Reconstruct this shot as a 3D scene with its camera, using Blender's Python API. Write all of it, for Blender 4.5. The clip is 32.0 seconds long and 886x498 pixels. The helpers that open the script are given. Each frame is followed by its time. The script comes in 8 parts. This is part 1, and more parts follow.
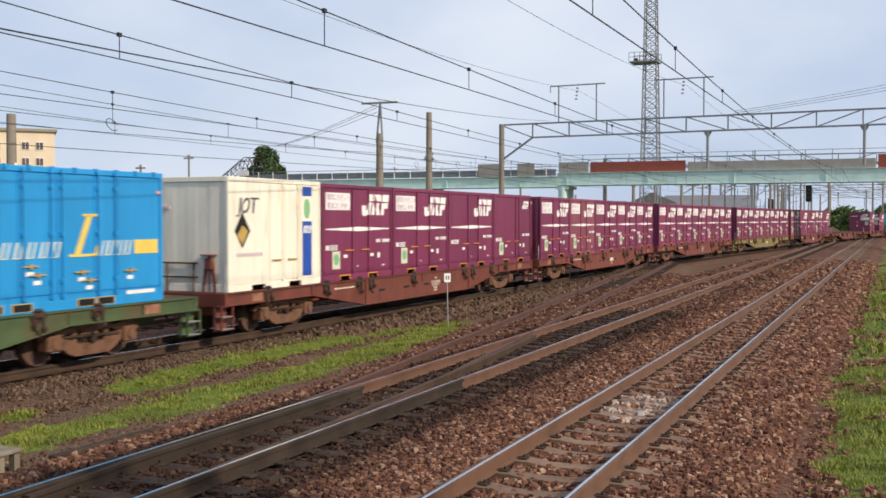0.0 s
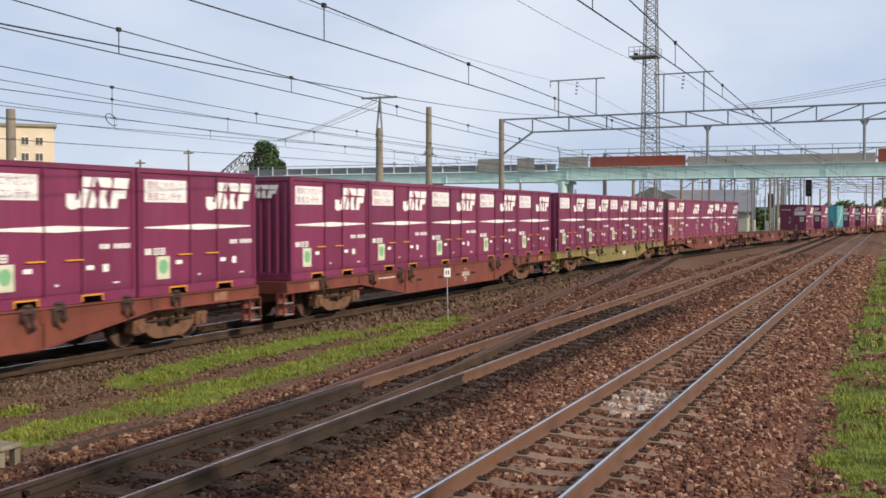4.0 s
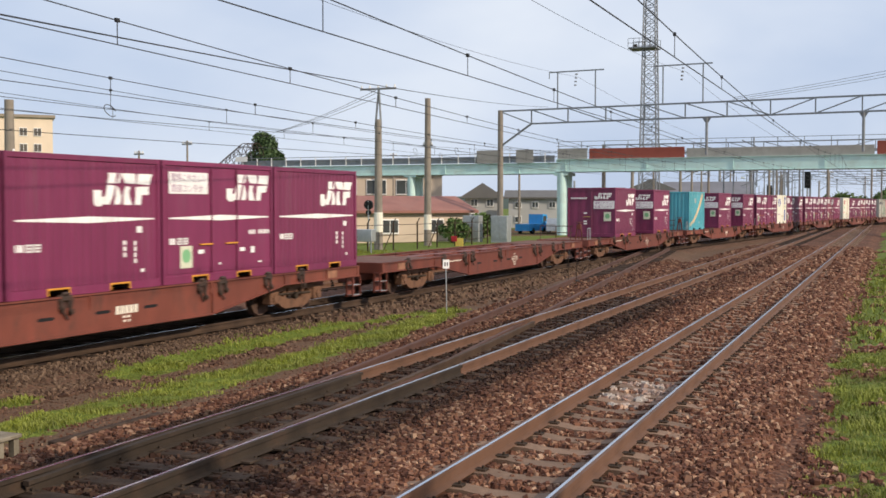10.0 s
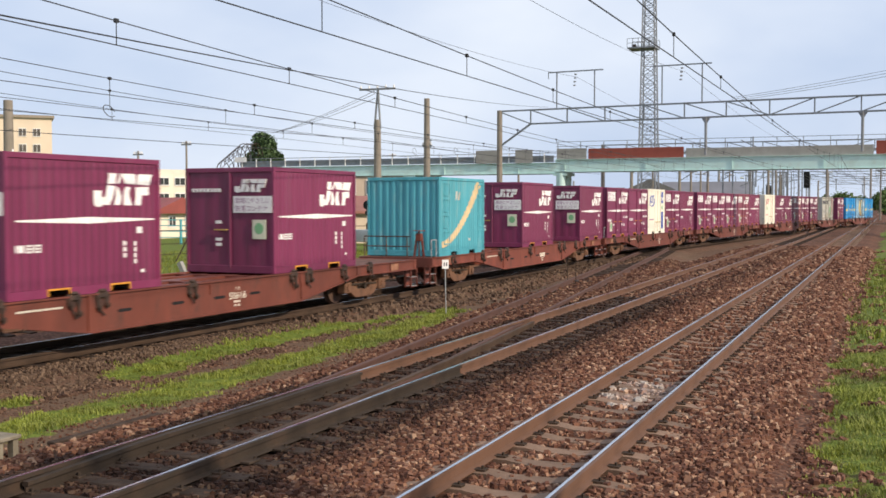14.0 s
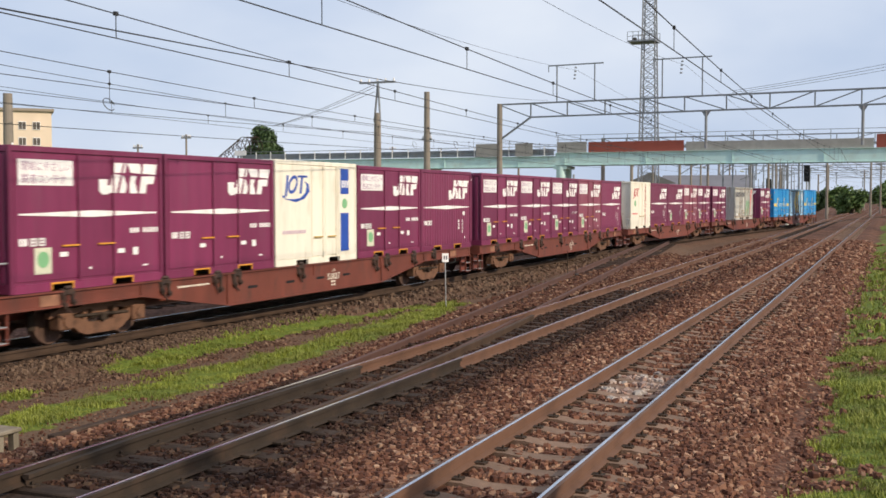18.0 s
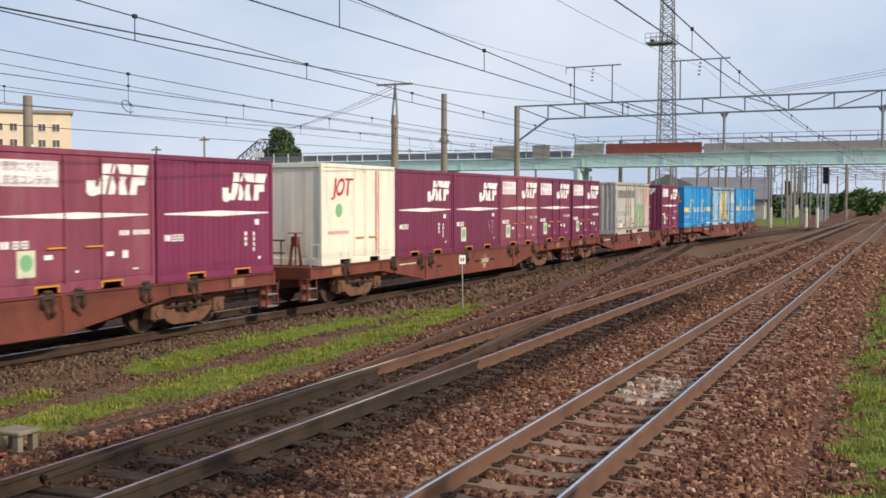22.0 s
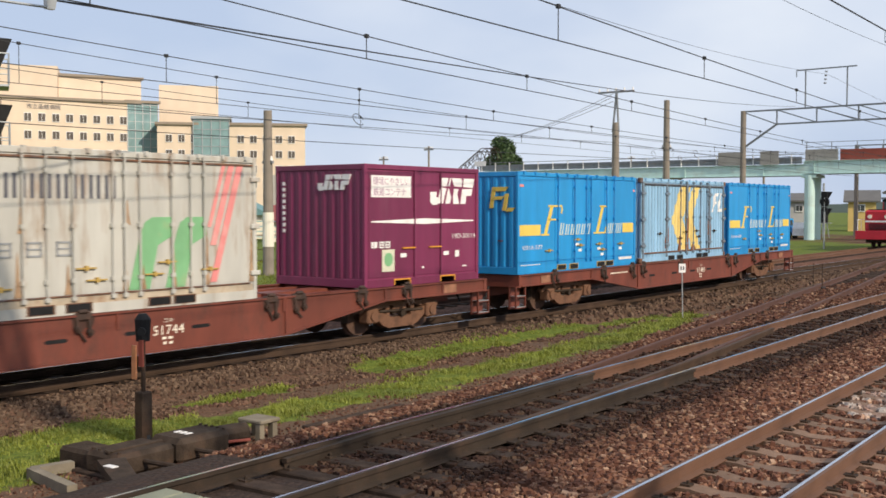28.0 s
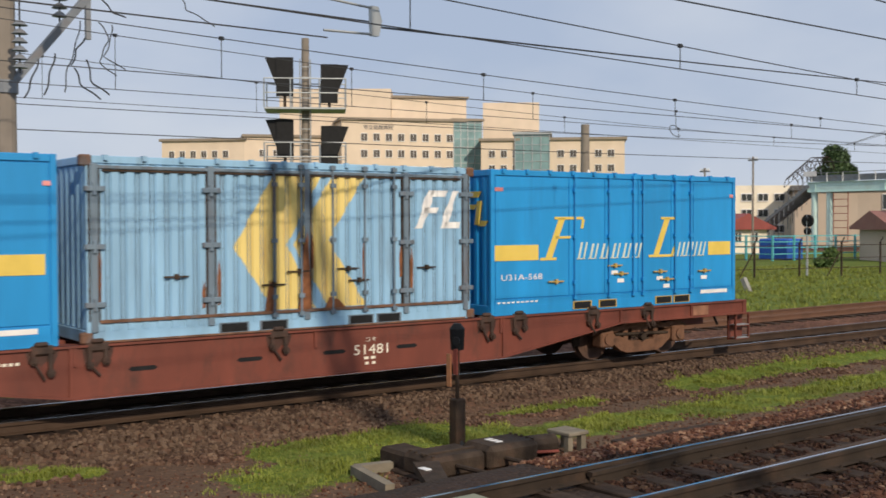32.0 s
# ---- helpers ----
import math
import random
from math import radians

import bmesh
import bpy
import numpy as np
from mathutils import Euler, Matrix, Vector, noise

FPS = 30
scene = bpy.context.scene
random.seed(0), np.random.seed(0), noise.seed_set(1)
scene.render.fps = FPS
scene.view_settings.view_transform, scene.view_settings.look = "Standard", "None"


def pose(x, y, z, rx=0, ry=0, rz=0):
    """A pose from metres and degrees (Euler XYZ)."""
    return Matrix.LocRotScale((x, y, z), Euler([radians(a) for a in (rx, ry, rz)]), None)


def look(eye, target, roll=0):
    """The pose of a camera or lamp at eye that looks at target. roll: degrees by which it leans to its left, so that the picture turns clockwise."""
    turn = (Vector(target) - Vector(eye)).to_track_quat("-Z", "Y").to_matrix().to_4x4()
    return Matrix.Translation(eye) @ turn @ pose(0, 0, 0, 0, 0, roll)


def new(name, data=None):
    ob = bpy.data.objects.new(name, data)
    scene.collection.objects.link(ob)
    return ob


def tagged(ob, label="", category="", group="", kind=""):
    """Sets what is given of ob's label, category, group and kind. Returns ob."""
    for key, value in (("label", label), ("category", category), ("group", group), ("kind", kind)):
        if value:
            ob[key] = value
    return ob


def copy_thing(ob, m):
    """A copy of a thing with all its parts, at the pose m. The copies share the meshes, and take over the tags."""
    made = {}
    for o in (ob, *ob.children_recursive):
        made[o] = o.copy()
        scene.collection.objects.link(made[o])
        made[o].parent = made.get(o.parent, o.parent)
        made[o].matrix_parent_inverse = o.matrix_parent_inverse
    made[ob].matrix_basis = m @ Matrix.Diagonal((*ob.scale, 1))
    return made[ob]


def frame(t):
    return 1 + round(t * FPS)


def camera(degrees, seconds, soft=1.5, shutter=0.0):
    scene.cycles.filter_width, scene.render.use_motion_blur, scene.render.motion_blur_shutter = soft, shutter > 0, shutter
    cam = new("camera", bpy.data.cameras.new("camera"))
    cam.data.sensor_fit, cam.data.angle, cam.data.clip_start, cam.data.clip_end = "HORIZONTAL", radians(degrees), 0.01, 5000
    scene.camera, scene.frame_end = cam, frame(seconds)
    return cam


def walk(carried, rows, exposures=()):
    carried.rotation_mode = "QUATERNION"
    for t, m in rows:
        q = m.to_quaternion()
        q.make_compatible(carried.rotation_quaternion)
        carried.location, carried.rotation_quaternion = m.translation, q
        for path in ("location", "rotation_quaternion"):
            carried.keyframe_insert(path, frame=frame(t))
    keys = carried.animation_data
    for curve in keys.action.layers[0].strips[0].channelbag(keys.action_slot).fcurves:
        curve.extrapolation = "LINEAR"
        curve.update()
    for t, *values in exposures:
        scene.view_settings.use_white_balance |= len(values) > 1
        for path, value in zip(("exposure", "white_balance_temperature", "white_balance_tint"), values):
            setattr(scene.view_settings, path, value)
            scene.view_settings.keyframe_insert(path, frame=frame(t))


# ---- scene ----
LENS, EYE_Z, BACK = 44.88, 2.568, 0.42
cam = camera(LENS, 32.0, 1.6, 0.3)
# seconds, yaw left of the straight track, pitch, roll
PATH = (
    (0.0, 22.83, -1.6, -0.0),
    (1.0, 22.82, -1.64, 0.02),
    (2.0, 22.81, -1.68, 0.03),
    (3.0, 22.82, -1.77, 0.02),
    (3.5, 22.82, -1.82, 0.03),
    (5.5, 22.82, -2.05, 0.02),
    (6.0, 22.81, -2.1, 0.0),
    (7.0, 22.79, -2.18, 0.01),
    (8.0, 22.78, -2.28, 0.02),
    (8.5, 22.77, -2.3, -0.02),
    (9.0, 22.76, -2.3, -0.01),
    (10.0, 22.76, -2.33, -0.03),
    (10.5, 22.76, -2.35, -0.01),
    (11.0, 22.74, -2.36, 0.01),
    (12.0, 22.73, -2.33, -0.0),
    (12.5, 22.73, -2.32, 0.03),
    (13.0, 22.73, -2.32, 0.04),
    (14.0, 22.72, -2.32, 0.01),
    (14.5, 22.71, -2.42, -0.03),
    (16.5, 22.68, -2.67, -0.02),
    (17.0, 22.69, -2.68, 0.02),
    (17.5, 22.72, -2.68, -0.01),
    (18.0, 22.72, -2.67, 0.0),
    (18.5, 22.72, -2.69, -0.02),
    (19.0, 22.74, -2.7, -0.05),
    (19.5, 22.75, -2.85, -0.04),
    (20.0, 22.77, -2.81, -0.02),
    (20.5, 22.83, -2.62, -0.02),
    (21.0, 23.03, -2.59, -0.03),
    (21.5, 23.4, -2.6, -0.0),
    (22.0, 23.63, -2.57, -0.04),
    (22.5, 23.96, -2.49, -0.04),
    (23.0, 24.53, -2.41, -0.02),
    (23.5, 26.06, -2.29, 0.03),
    (24.0, 27.46, -2.3, -0.01),
    (24.5, 28.41, -2.31, -0.04),
    (25.0, 29.53, -2.32, -0.01),
    (25.5, 30.78, -2.29, -0.03),
    (27.5, 34.24, -2.15, -0.04),
    (28.0, 35.37, -2.15, -0.04),
    (28.5, 36.65, -2.04, -0.06),
    (29.0, 38.18, -1.91, -0.04),
    (29.5, 40.25, -1.86, 0.01),
    (30.0, 42.33, -1.58, 0.05),
    (30.5, 44.13, -1.47, -0.02),
    (31.0, 46.13, -1.57, 0.08),
    (31.5, 49.19, -1.65, 0.13),
    (32.0, 52.31, -1.42, 0.15),
)

def eye(t, yaw):
    k = min(max((t - 24.05) / 0.35, 0), 1) * BACK
    return k * math.sin(radians(yaw)), -k * math.cos(radians(yaw)), EYE_Z


rows = []
for t, yaw, pitch, roll in PATH:
    ex, ey, ez = eye(t, yaw)
    rows.append((t, pose(ex, ey, ez, 90 + pitch, roll, yaw)))
walk(cam, rows, [(0, 0.0, 6500, 10), (12, 0.02, 6500, 10), (14, 0.12, 6500, 10), (16.5, 0.04, 6500, 10), (20, 0.0, 6500, 10), (29.8, 0.0, 6500, 10), (31.0, -0.22, 6500, 10), (32, -0.32, 6500, 10)])

# ---- light ----
SUN_AZ, SUN_EL = 100.0, 31.0     # degrees clockwise from +Y; height
world = bpy.data.worlds.new("sky")
scene.world = world
world.use_nodes = True
wn, wl = world.node_tree.nodes, world.node_tree.links
bg = wn["Background"]
sky = wn.new("ShaderNodeTexSky")
sky.sky_type = 'NISHITA'
sky.sun_disc = False
sky.sun_elevation, sky.sun_rotation = radians(SUN_EL), radians(SUN_AZ)
sky.air_density, sky.dust_density, sky.ozone_density = 1.0, 1.0, 2.0
# broken thin cloud over the blue
tc = wn.new("ShaderNodeTexCoord")
mp = wn.new("ShaderNodeMapping")
mp.inputs["Scale"].default_value = (1.0, 1.0, 2.0)
wl.new(tc.outputs["Generated"], mp.inputs["Vector"])
cn = wn.new("ShaderNodeTexNoise")
cn.inputs["Scale"].default_value, cn.inputs["Detail"].default_value, cn.inputs["Roughness"].default_value = 2.3, 5, 0.48
wl.new(mp.outputs["Vector"], cn.inputs["Vector"])
cr = wn.new("ShaderNodeValToRGB")
cr.color_ramp.elements[0].position, cr.color_ramp.elements[1].position = 0.20, 0.50
cr.color_ramp.elements[0].color = (0.9, 0.9, 0.9, 1)
wl.new(cn.outputs["Fac"], cr.inputs["Fac"])
cm = wn.new("ShaderNodeMix")
cm.data_type = 'RGBA'
cc = wn.new("ShaderNodeValToRGB")
cc.color_ramp.elements[0].position, cc.color_ramp.elements[0].color = 0.36, (0.53, 0.63, 0.82, 1)
cc.color_ramp.elements[1].position, cc.color_ramp.elements[1].color = 0.64, (0.78, 0.84, 0.94, 1)
wl.new(cn.outputs["Fac"], cc.inputs["Fac"])
cs = wn.new("ShaderNodeVectorMath")
cs.operation = 'SCALE'
cs.inputs["Scale"].default_value = 9.6
wl.new(cc.outputs["Color"], cs.inputs[0])
wl.new(cs.outputs["Vector"], cm.inputs["B"])
wl.new(sky.outputs["Color"], cm.inputs["A"])
cf = wn.new("ShaderNodeMath")
cf.operation = 'MULTIPLY'
cf.inputs[1].default_value = 0.96
wl.new(cr.outputs["Color"], cf.inputs[0])
wl.new(cf.outputs["Value"], cm.inputs["Factor"])
wl.new(cm.outputs["Result"], bg.inputs["Color"])
bg.inputs["Strength"].default_value = 0.105
sun = new("sun", bpy.data.lights.new("sun", 'SUN'))
sun.data.energy, sun.data.angle, sun.data.color = 4.1, radians(1.0), (1.0, 0.86, 0.68)
sd = Vector((math.sin(radians(SUN_AZ)) * math.cos(radians(SUN_EL)), math.cos(radians(SUN_AZ)) * math.cos(radians(SUN_EL)), math.sin(radians(SUN_EL))))
sun.matrix_world = look(sd * 200, (0, 0, 0))


# ---- materials ----
def mat(name, color, rough=0.6, metal=0.0, var=0.25, scale=3.0, bump=0.0, bscale=40.0, stain=None, stain_amt=0.0, stain_scale=1.2, stretch=(1, 1, 1), rnd=0.0, spec=0.5):
    """Surface with grain, a second colour in patches, and relief."""
    m = bpy.data.materials.new(name)
    m.use_nodes = True
    n, l = m.node_tree.nodes, m.node_tree.links
    bs = n["Principled BSDF"]
    bs.inputs["Roughness"].default_value, bs.inputs["Metallic"].default_value = rough, metal
    bs.inputs["Specular IOR Level"].default_value = spec
    co = n.new("ShaderNodeTexCoord")
    mpn = n.new("ShaderNodeMapping")
    mpn.inputs["Scale"].default_value = stretch
    l.new(co.outputs["Object"], mpn.inputs["Vector"])
    vec = mpn.outputs["Vector"]
    nz = n.new("ShaderNodeTexNoise")
    nz.inputs["Scale"].default_value, nz.inputs["Detail"].default_value = scale, 6
    l.new(vec, nz.inputs["Vector"])
    mr = n.new("ShaderNodeMapRange")
    mr.inputs["From Min"].default_value, mr.inputs["From Max"].default_value = 0.3, 0.7
    mr.inputs["To Min"].default_value, mr.inputs["To Max"].default_value = 1 - var, 1 + var
    l.new(nz.outputs["Fac"], mr.inputs["Value"])
    val = mr.outputs["Result"]
    if rnd:
        oi = n.new("ShaderNodeObjectInfo")
        rr = n.new("ShaderNodeMapRange")
        rr.inputs["To Min"].default_value, rr.inputs["To Max"].default_value = 1 - rnd, 1 + rnd
        l.new(oi.outputs["Random"], rr.inputs["Value"])
        mu = n.new("ShaderNodeMath")
        mu.operation = 'MULTIPLY'
        l.new(val, mu.inputs[0])
        l.new(rr.outputs["Result"], mu.inputs[1])
        val = mu.outputs["Value"]
    vm = n.new("ShaderNodeVectorMath")
    vm.operation = 'SCALE'
    vm.inputs[0].default_value = color
    l.new(val, vm.inputs["Scale"])
    out = vm.outputs["Vector"]
    if stain:
        sn = n.new("ShaderNodeTexNoise")
        sn.inputs["Scale"].default_value, sn.inputs["Detail"].default_value, sn.inputs["Roughness"].default_value = stain_scale, 8, 0.65
        l.new(vec, sn.inputs["Vector"])
        sr = n.new("ShaderNodeMapRange")
        sr.inputs["From Min"].default_value, sr.inputs["From Max"].default_value = 0.52, 0.72
        sr.inputs["To Min"].default_value, sr.inputs["To Max"].default_value = 0.0, stain_amt
        l.new(sn.outputs["Fac"], sr.inputs["Value"])
        mx = n.new("ShaderNodeMix")
        mx.data_type = 'RGBA'
        mx.inputs["B"].default_value = (*stain, 1)
        l.new(sr.outputs["Result"], mx.inputs["Factor"])
        l.new(out, mx.inputs["A"])
        out = mx.outputs["Result"]
    l.new(out, bs.inputs["Base Color"])
    if bump:
        bn = n.new("ShaderNodeTexNoise")
        bn.inputs["Scale"].default_value, bn.inputs["Detail"].default_value = bscale, 4
        l.new(vec, bn.inputs["Vector"])
        bu = n.new("ShaderNodeBump")
        bu.inputs["Strength"].default_value, bu.inputs["Distance"].default_value = bump, 0.02
        l.new(bn.outputs["Fac"], bu.inputs["Height"])
        l.new(bu.outputs["Normal"], bs.inputs["Normal"])
    return m


DIRT, RUST = (0.10, 0.07, 0.05), (0.16, 0.055, 0.02)
STREAK = (2.2, 2.2, 0.35)
purple = mat("purple_paint", (0.172, 0.023, 0.071), 0.45, 0, 0.12, 1.5, 0.05, 30, (0.17, 0.07, 0.10), 0.35, 1.6, STREAK, 0.16)
purple_old = mat("faded_purple_paint", (0.225, 0.052, 0.085), 0.55, 0, 0.16, 1.5, 0.05, 30, (0.26, 0.13, 0.15), 0.5, 1.6, STREAK, 0.12)
white = mat("white_marking", (0.80, 0.78, 0.76), 0.5, 0, 0.08, 4, 0, 1, (0.45, 0.36, 0.36), 0.35, 3)
panel_grey = mat("panel_print", (0.52, 0.38, 0.45), 0.6, 0, 0.1, 5)
cream = mat("cream_paint", (0.80, 0.75, 0.63), 0.5, 0, 0.07, 1.2, 0.03, 20, (0.42, 0.33, 0.22), 0.45, 1.8, STREAK)
whitebox = mat("weathered_white_paint", (0.47, 0.46, 0.42), 0.5, 0, 0.14, 1.2, 0.04, 20, (0.27, 0.15, 0.07), 0.9, 1.7, STREAK)
blue = mat("bright_blue_paint", (0.018, 0.265, 0.60), 0.38, 0, 0.10, 1.2, 0.04, 20, (0.02, 0.15, 0.36), 0.35, 1.4, STREAK, 0.06)
paleblue = mat("faded_light_blue_paint", (0.27, 0.47, 0.66), 0.5, 0, 0.16, 1.3, 0.05, 20, (0.14, 0.17, 0.20), 0.5, 1.6, STREAK)
teal = mat("weathered_teal_paint", (0.07, 0.33, 0.40), 0.5, 0, 0.16, 1.3, 0.05, 20, (0.25, 0.38, 0.38), 0.6, 1.8, STREAK)
yellow = mat("yellow_paint", (0.72, 0.52, 0.10), 0.5, 0, 0.1, 3, 0, 1, (0.5, 0.4, 0.2), 0.3, 3)
paleyellow = mat("worn_yellow_paint", (0.78, 0.60, 0.20), 0.55, 0, 0.12, 2, 0, 1, (0.38, 0.17, 0.04), 0.6, 2.2, STREAK)
worn_frame = mat("rusting_grey_blue_steel", (0.14, 0.19, 0.24), 0.65, 0.1, 0.25, 3, 0.15, 30, (0.13, 0.06, 0.03), 0.85, 2.5, STREAK)
orange = mat("orange_paint", (0.62, 0.27, 0.03), 0.5, 0, 0.15, 6)
redp = mat("red_paint", (0.44, 0.013, 0.028), 0.45, 0, 0.1, 3)
palered = mat("faded_red_paint", (0.72, 0.25, 0.24), 0.5, 0, 0.1, 2, 0, 1, (0.7, 0.5, 0.45), 0.4, 3)
greenp = mat("faded_green_paint", (0.19, 0.42, 0.21), 0.55, 0, 0.12, 2, 0, 1, (0.40, 0.36, 0.20), 0.5, 2.2)
bluep = mat("dark_blue_paint", (0.02, 0.07, 0.36), 0.45, 0, 0.1, 3)
black = mat("black_paint", (0.014, 0.014, 0.015), 0.6, 0, 0.2, 6, spec=0.2)
ink = mat("dark_grey_lettering", (0.09, 0.09, 0.11), 0.5, 0, 0.1, 6)
goldp = mat("gold_paint", (0.45, 0.30, 0.08), 0.5, 0, 0.15, 4)
sill = mat("rust_red_frame_paint", (0.158, 0.040, 0.024), 0.6, 0, 0.25, 1.4, 0.12, 25, (0.052, 0.026, 0.019), 0.75, 1.5, (1.3, 1.3, 0.6), 0.14)
olive = mat("olive_frame_paint", (0.20, 0.155, 0.05), 0.6, 0, 0.2, 1.4, 0.1, 25, (0.09, 0.06, 0.03), 0.6, 1.3)
greenframe = mat("green_frame_paint", (0.055, 0.085, 0.032), 0.6, 0, 0.2, 1.4, 0.1, 25, (0.12, 0.06, 0.03), 0.6, 1.3)
bogie_m = mat("dusty_rusty_cast_steel", (0.150, 0.070, 0.037), 0.8, 0, 0.45, 4, 0.5, 22, (0.040, 0.024, 0.017), 0.9, 4.0)
wheel_m = mat("brown_wheel_steel", (0.10, 0.055, 0.038), 0.7, 0.2, 0.25, 4, 0.1, 30)
grime = mat("black_greasy_steel", (0.046, 0.032, 0.023), 0.8, 0.0, 0.45, 5, 0.5, 35, (0.10, 0.05, 0.03), 0.5, 3, spec=0.2)
railtop = mat("polished_rail_head", (0.54, 0.56, 0.61), 0.2, 1.0, 0.15, 1, 0, 1)
railside = mat("rusty_rail_steel", (0.135, 0.066, 0.038), 0.75, 0.1, 0.25, 2, 0.1, 40, (0.09, 0.05, 0.035), 0.6, 2)
rail_oily = mat("oil_blackened_rail_steel", (0.036, 0.026, 0.019), 0.7, 0.0, 0.3, 2, 0.15, 40, (0.085, 0.05, 0.033), 0.6, 1.6, spec=0.2)
rail_dark = mat("dark_brown_rail_steel", (0.062, 0.038, 0.025), 0.8, 0.0, 0.3, 2, 0.15, 40, (0.04, 0.026, 0.018), 0.6, 1.6, spec=0.25)
rail_rust = mat("dull_red_rusted_rail_steel", (0.080, 0.036, 0.026), 0.85, 0.0, 0.25, 2, 0.1, 40, (0.07, 0.04, 0.03), 0.6, 2)
sleeper_m = mat("brown_dusty_concrete_sleeper", (0.18, 0.110, 0.072), 0.9, 0, 0.25, 5, 0.4, 50, (0.10, 0.06, 0.04), 0.6, 3, (1, 1, 1), 0.2)
sleeper_wood = mat("dark_oily_timber_sleeper", (0.045, 0.031, 0.024), 0.85, 0, 0.3, 6, 0.4, 40, (0.085, 0.058, 0.042), 0.5, 3, (1, 1, 1), 0.25, spec=0.12)
pole_m = mat("brown_grey_pole_concrete", (0.235, 0.20, 0.165), 0.85, 0, 0.14, 2, 0.2, 40, (0.14, 0.115, 0.09), 0.5, 1)
concrete = mat("grey_concrete", (0.30, 0.285, 0.26), 0.85, 0, 0.14, 2, 0.2, 40, (0.20, 0.18, 0.15), 0.5, 1)
galv = mat("galvanised_steel", (0.42, 0.44, 0.45), 0.5, 0.6, 0.12, 4, 0, 1, (0.25, 0.22, 0.2), 0.4, 2)
greysteel = mat("grey_painted_steel", (0.20, 0.215, 0.235), 0.55, 0.1, 0.12, 3, 0, 1, (0.20, 0.12, 0.08), 0.45, 2)
mintp = mat("pale_mint_girder_paint", (0.52, 0.70, 0.66), 0.55, 0, 0.08, 1, 0, 1, (0.40, 0.36, 0.28), 0.35, 0.8)
rustpanel = mat("rust_red_steel_panel", (0.26, 0.055, 0.035), 0.7, 0, 0.2, 1, 0.1, 20, (0.14, 0.05, 0.03), 0.6, 1)
wire_m = mat("dark_wire", (0.03, 0.03, 0.033), 0.6, 0.3, 0.1, 3)


# ---- mesh helpers ----
def box(bm, x0, x1, y0, y1, z0, z1, bev=0.0):
    vs = [bm.verts.new((x, y, z)) for x in (x0, x1) for y in (y0, y1) for z in (z0, z1)]
    fs = [(0, 1, 3, 2), (4, 6, 7, 5), (0, 4, 5, 1), (2, 3, 7, 6), (0, 2, 6, 4), (1, 5, 7, 3)]
    made = [bm.faces.new([vs[i] for i in f]) for f in fs]
    if bev:
        es = list({e for f in made for e in f.edges})
        bmesh.ops.bevel(bm, geom=es, offset=bev, segments=1, affect='EDGES')
    return bm


def prism(bm, pts, axis, a, b):
    """A polygon, given in the two other axes in order, drawn out along axis from a to b."""
    def v(p, q):
        c = list(p)
        c.insert(axis, q)
        return bm.verts.new(c)
    lo, hi = [v(p, a) for p in pts], [v(p, b) for p in pts]
    bm.faces.new(lo)
    bm.faces.new(hi[::-1])
    for i in range(len(pts)):
        j = (i + 1) % len(pts)
        bm.faces.new((lo[j], lo[i], hi[i], hi[j]))
    return bm


def rod(bm, p, q, r, n=8, r2=None):
    """A round bar from p to q."""
    p, q = Vector(p), Vector(q)
    d = (q - p).normalized()
    u = d.orthogonal().normalized()
    w = d.cross(u)
    r2 = r if r2 is None else r2
    A = [bm.verts.new(p + r * (math.cos(6.28318 * i / n) * u + math.sin(6.28318 * i / n) * w)) for i in range(n)]
    B = [bm.verts.new(q + r2 * (math.cos(6.28318 * i / n) * u + math.sin(6.28318 * i / n) * w)) for i in range(n)]
    bm.faces.new(A[::-1])
    bm.faces.new(B)
    for i in range(n):
        j = (i + 1) % n
        bm.faces.new((A[i], A[j], B[j], B[i]))
    return bm


def tube(bm, pts, r, n=5):
    """One bent round bar through the points."""
    rings = []
    for i, p in enumerate(pts):
        d = (Vector(pts[min(len(pts) - 1, i + 1)]) - Vector(pts[max(0, i - 1)])).normalized()
        u = d.cross(Vector((1, 0.2, 0))).normalized()
        w = d.cross(u)
        rings.append([bm.verts.new(Vector(p) + r * (math.cos(6.28318 * k / n) * u + math.sin(6.28318 * k / n) * w)) for k in range(n)])
    bm.faces.new(rings[0][::-1])
    bm.faces.new(rings[-1])
    for a, b in zip(rings, rings[1:]):
        for k in range(n):
            bm.faces.new((a[k], a[(k + 1) % n], b[(k + 1) % n], b[k]))
    return bm


def bar(bm, p, q, w, h=None):
    """A square bar from p to q."""
    return rod(bm, p, q, w * 0.7071, 4, w * 0.7071)


def mesh_of(name, bm, material):
    bmesh.ops.recalc_face_normals(bm, faces=bm.faces)
    me = bpy.data.meshes.new(name)
    bm.to_mesh(me)
    bm.free()
    me.materials.append(material)
    return me


FINE = ("print", "number_marking", "lettering", "small_lettering", "tall_lettering", "end_marking", "end_emblem", "emblem", "band_lettering", "pale_patch", "red_tag", "bracing", "top_lug", "brake_gear", "groove_dirt")


def part(name, bm, material, parent, label=""):
    ob = new(name, mesh_of(name, bm, material))
    ob.parent = parent
    if label:
        tagged(ob, label)
    if name in FINE:
        tagged(ob, kind="stuff")
    return ob


def thing(name, label, category, m=None, group="", kind=""):
    ob = new(name)
    ob.empty_display_size = 0.2
    if m is not None:
        ob.matrix_basis = m
    return tagged(ob, label, category, group, kind)


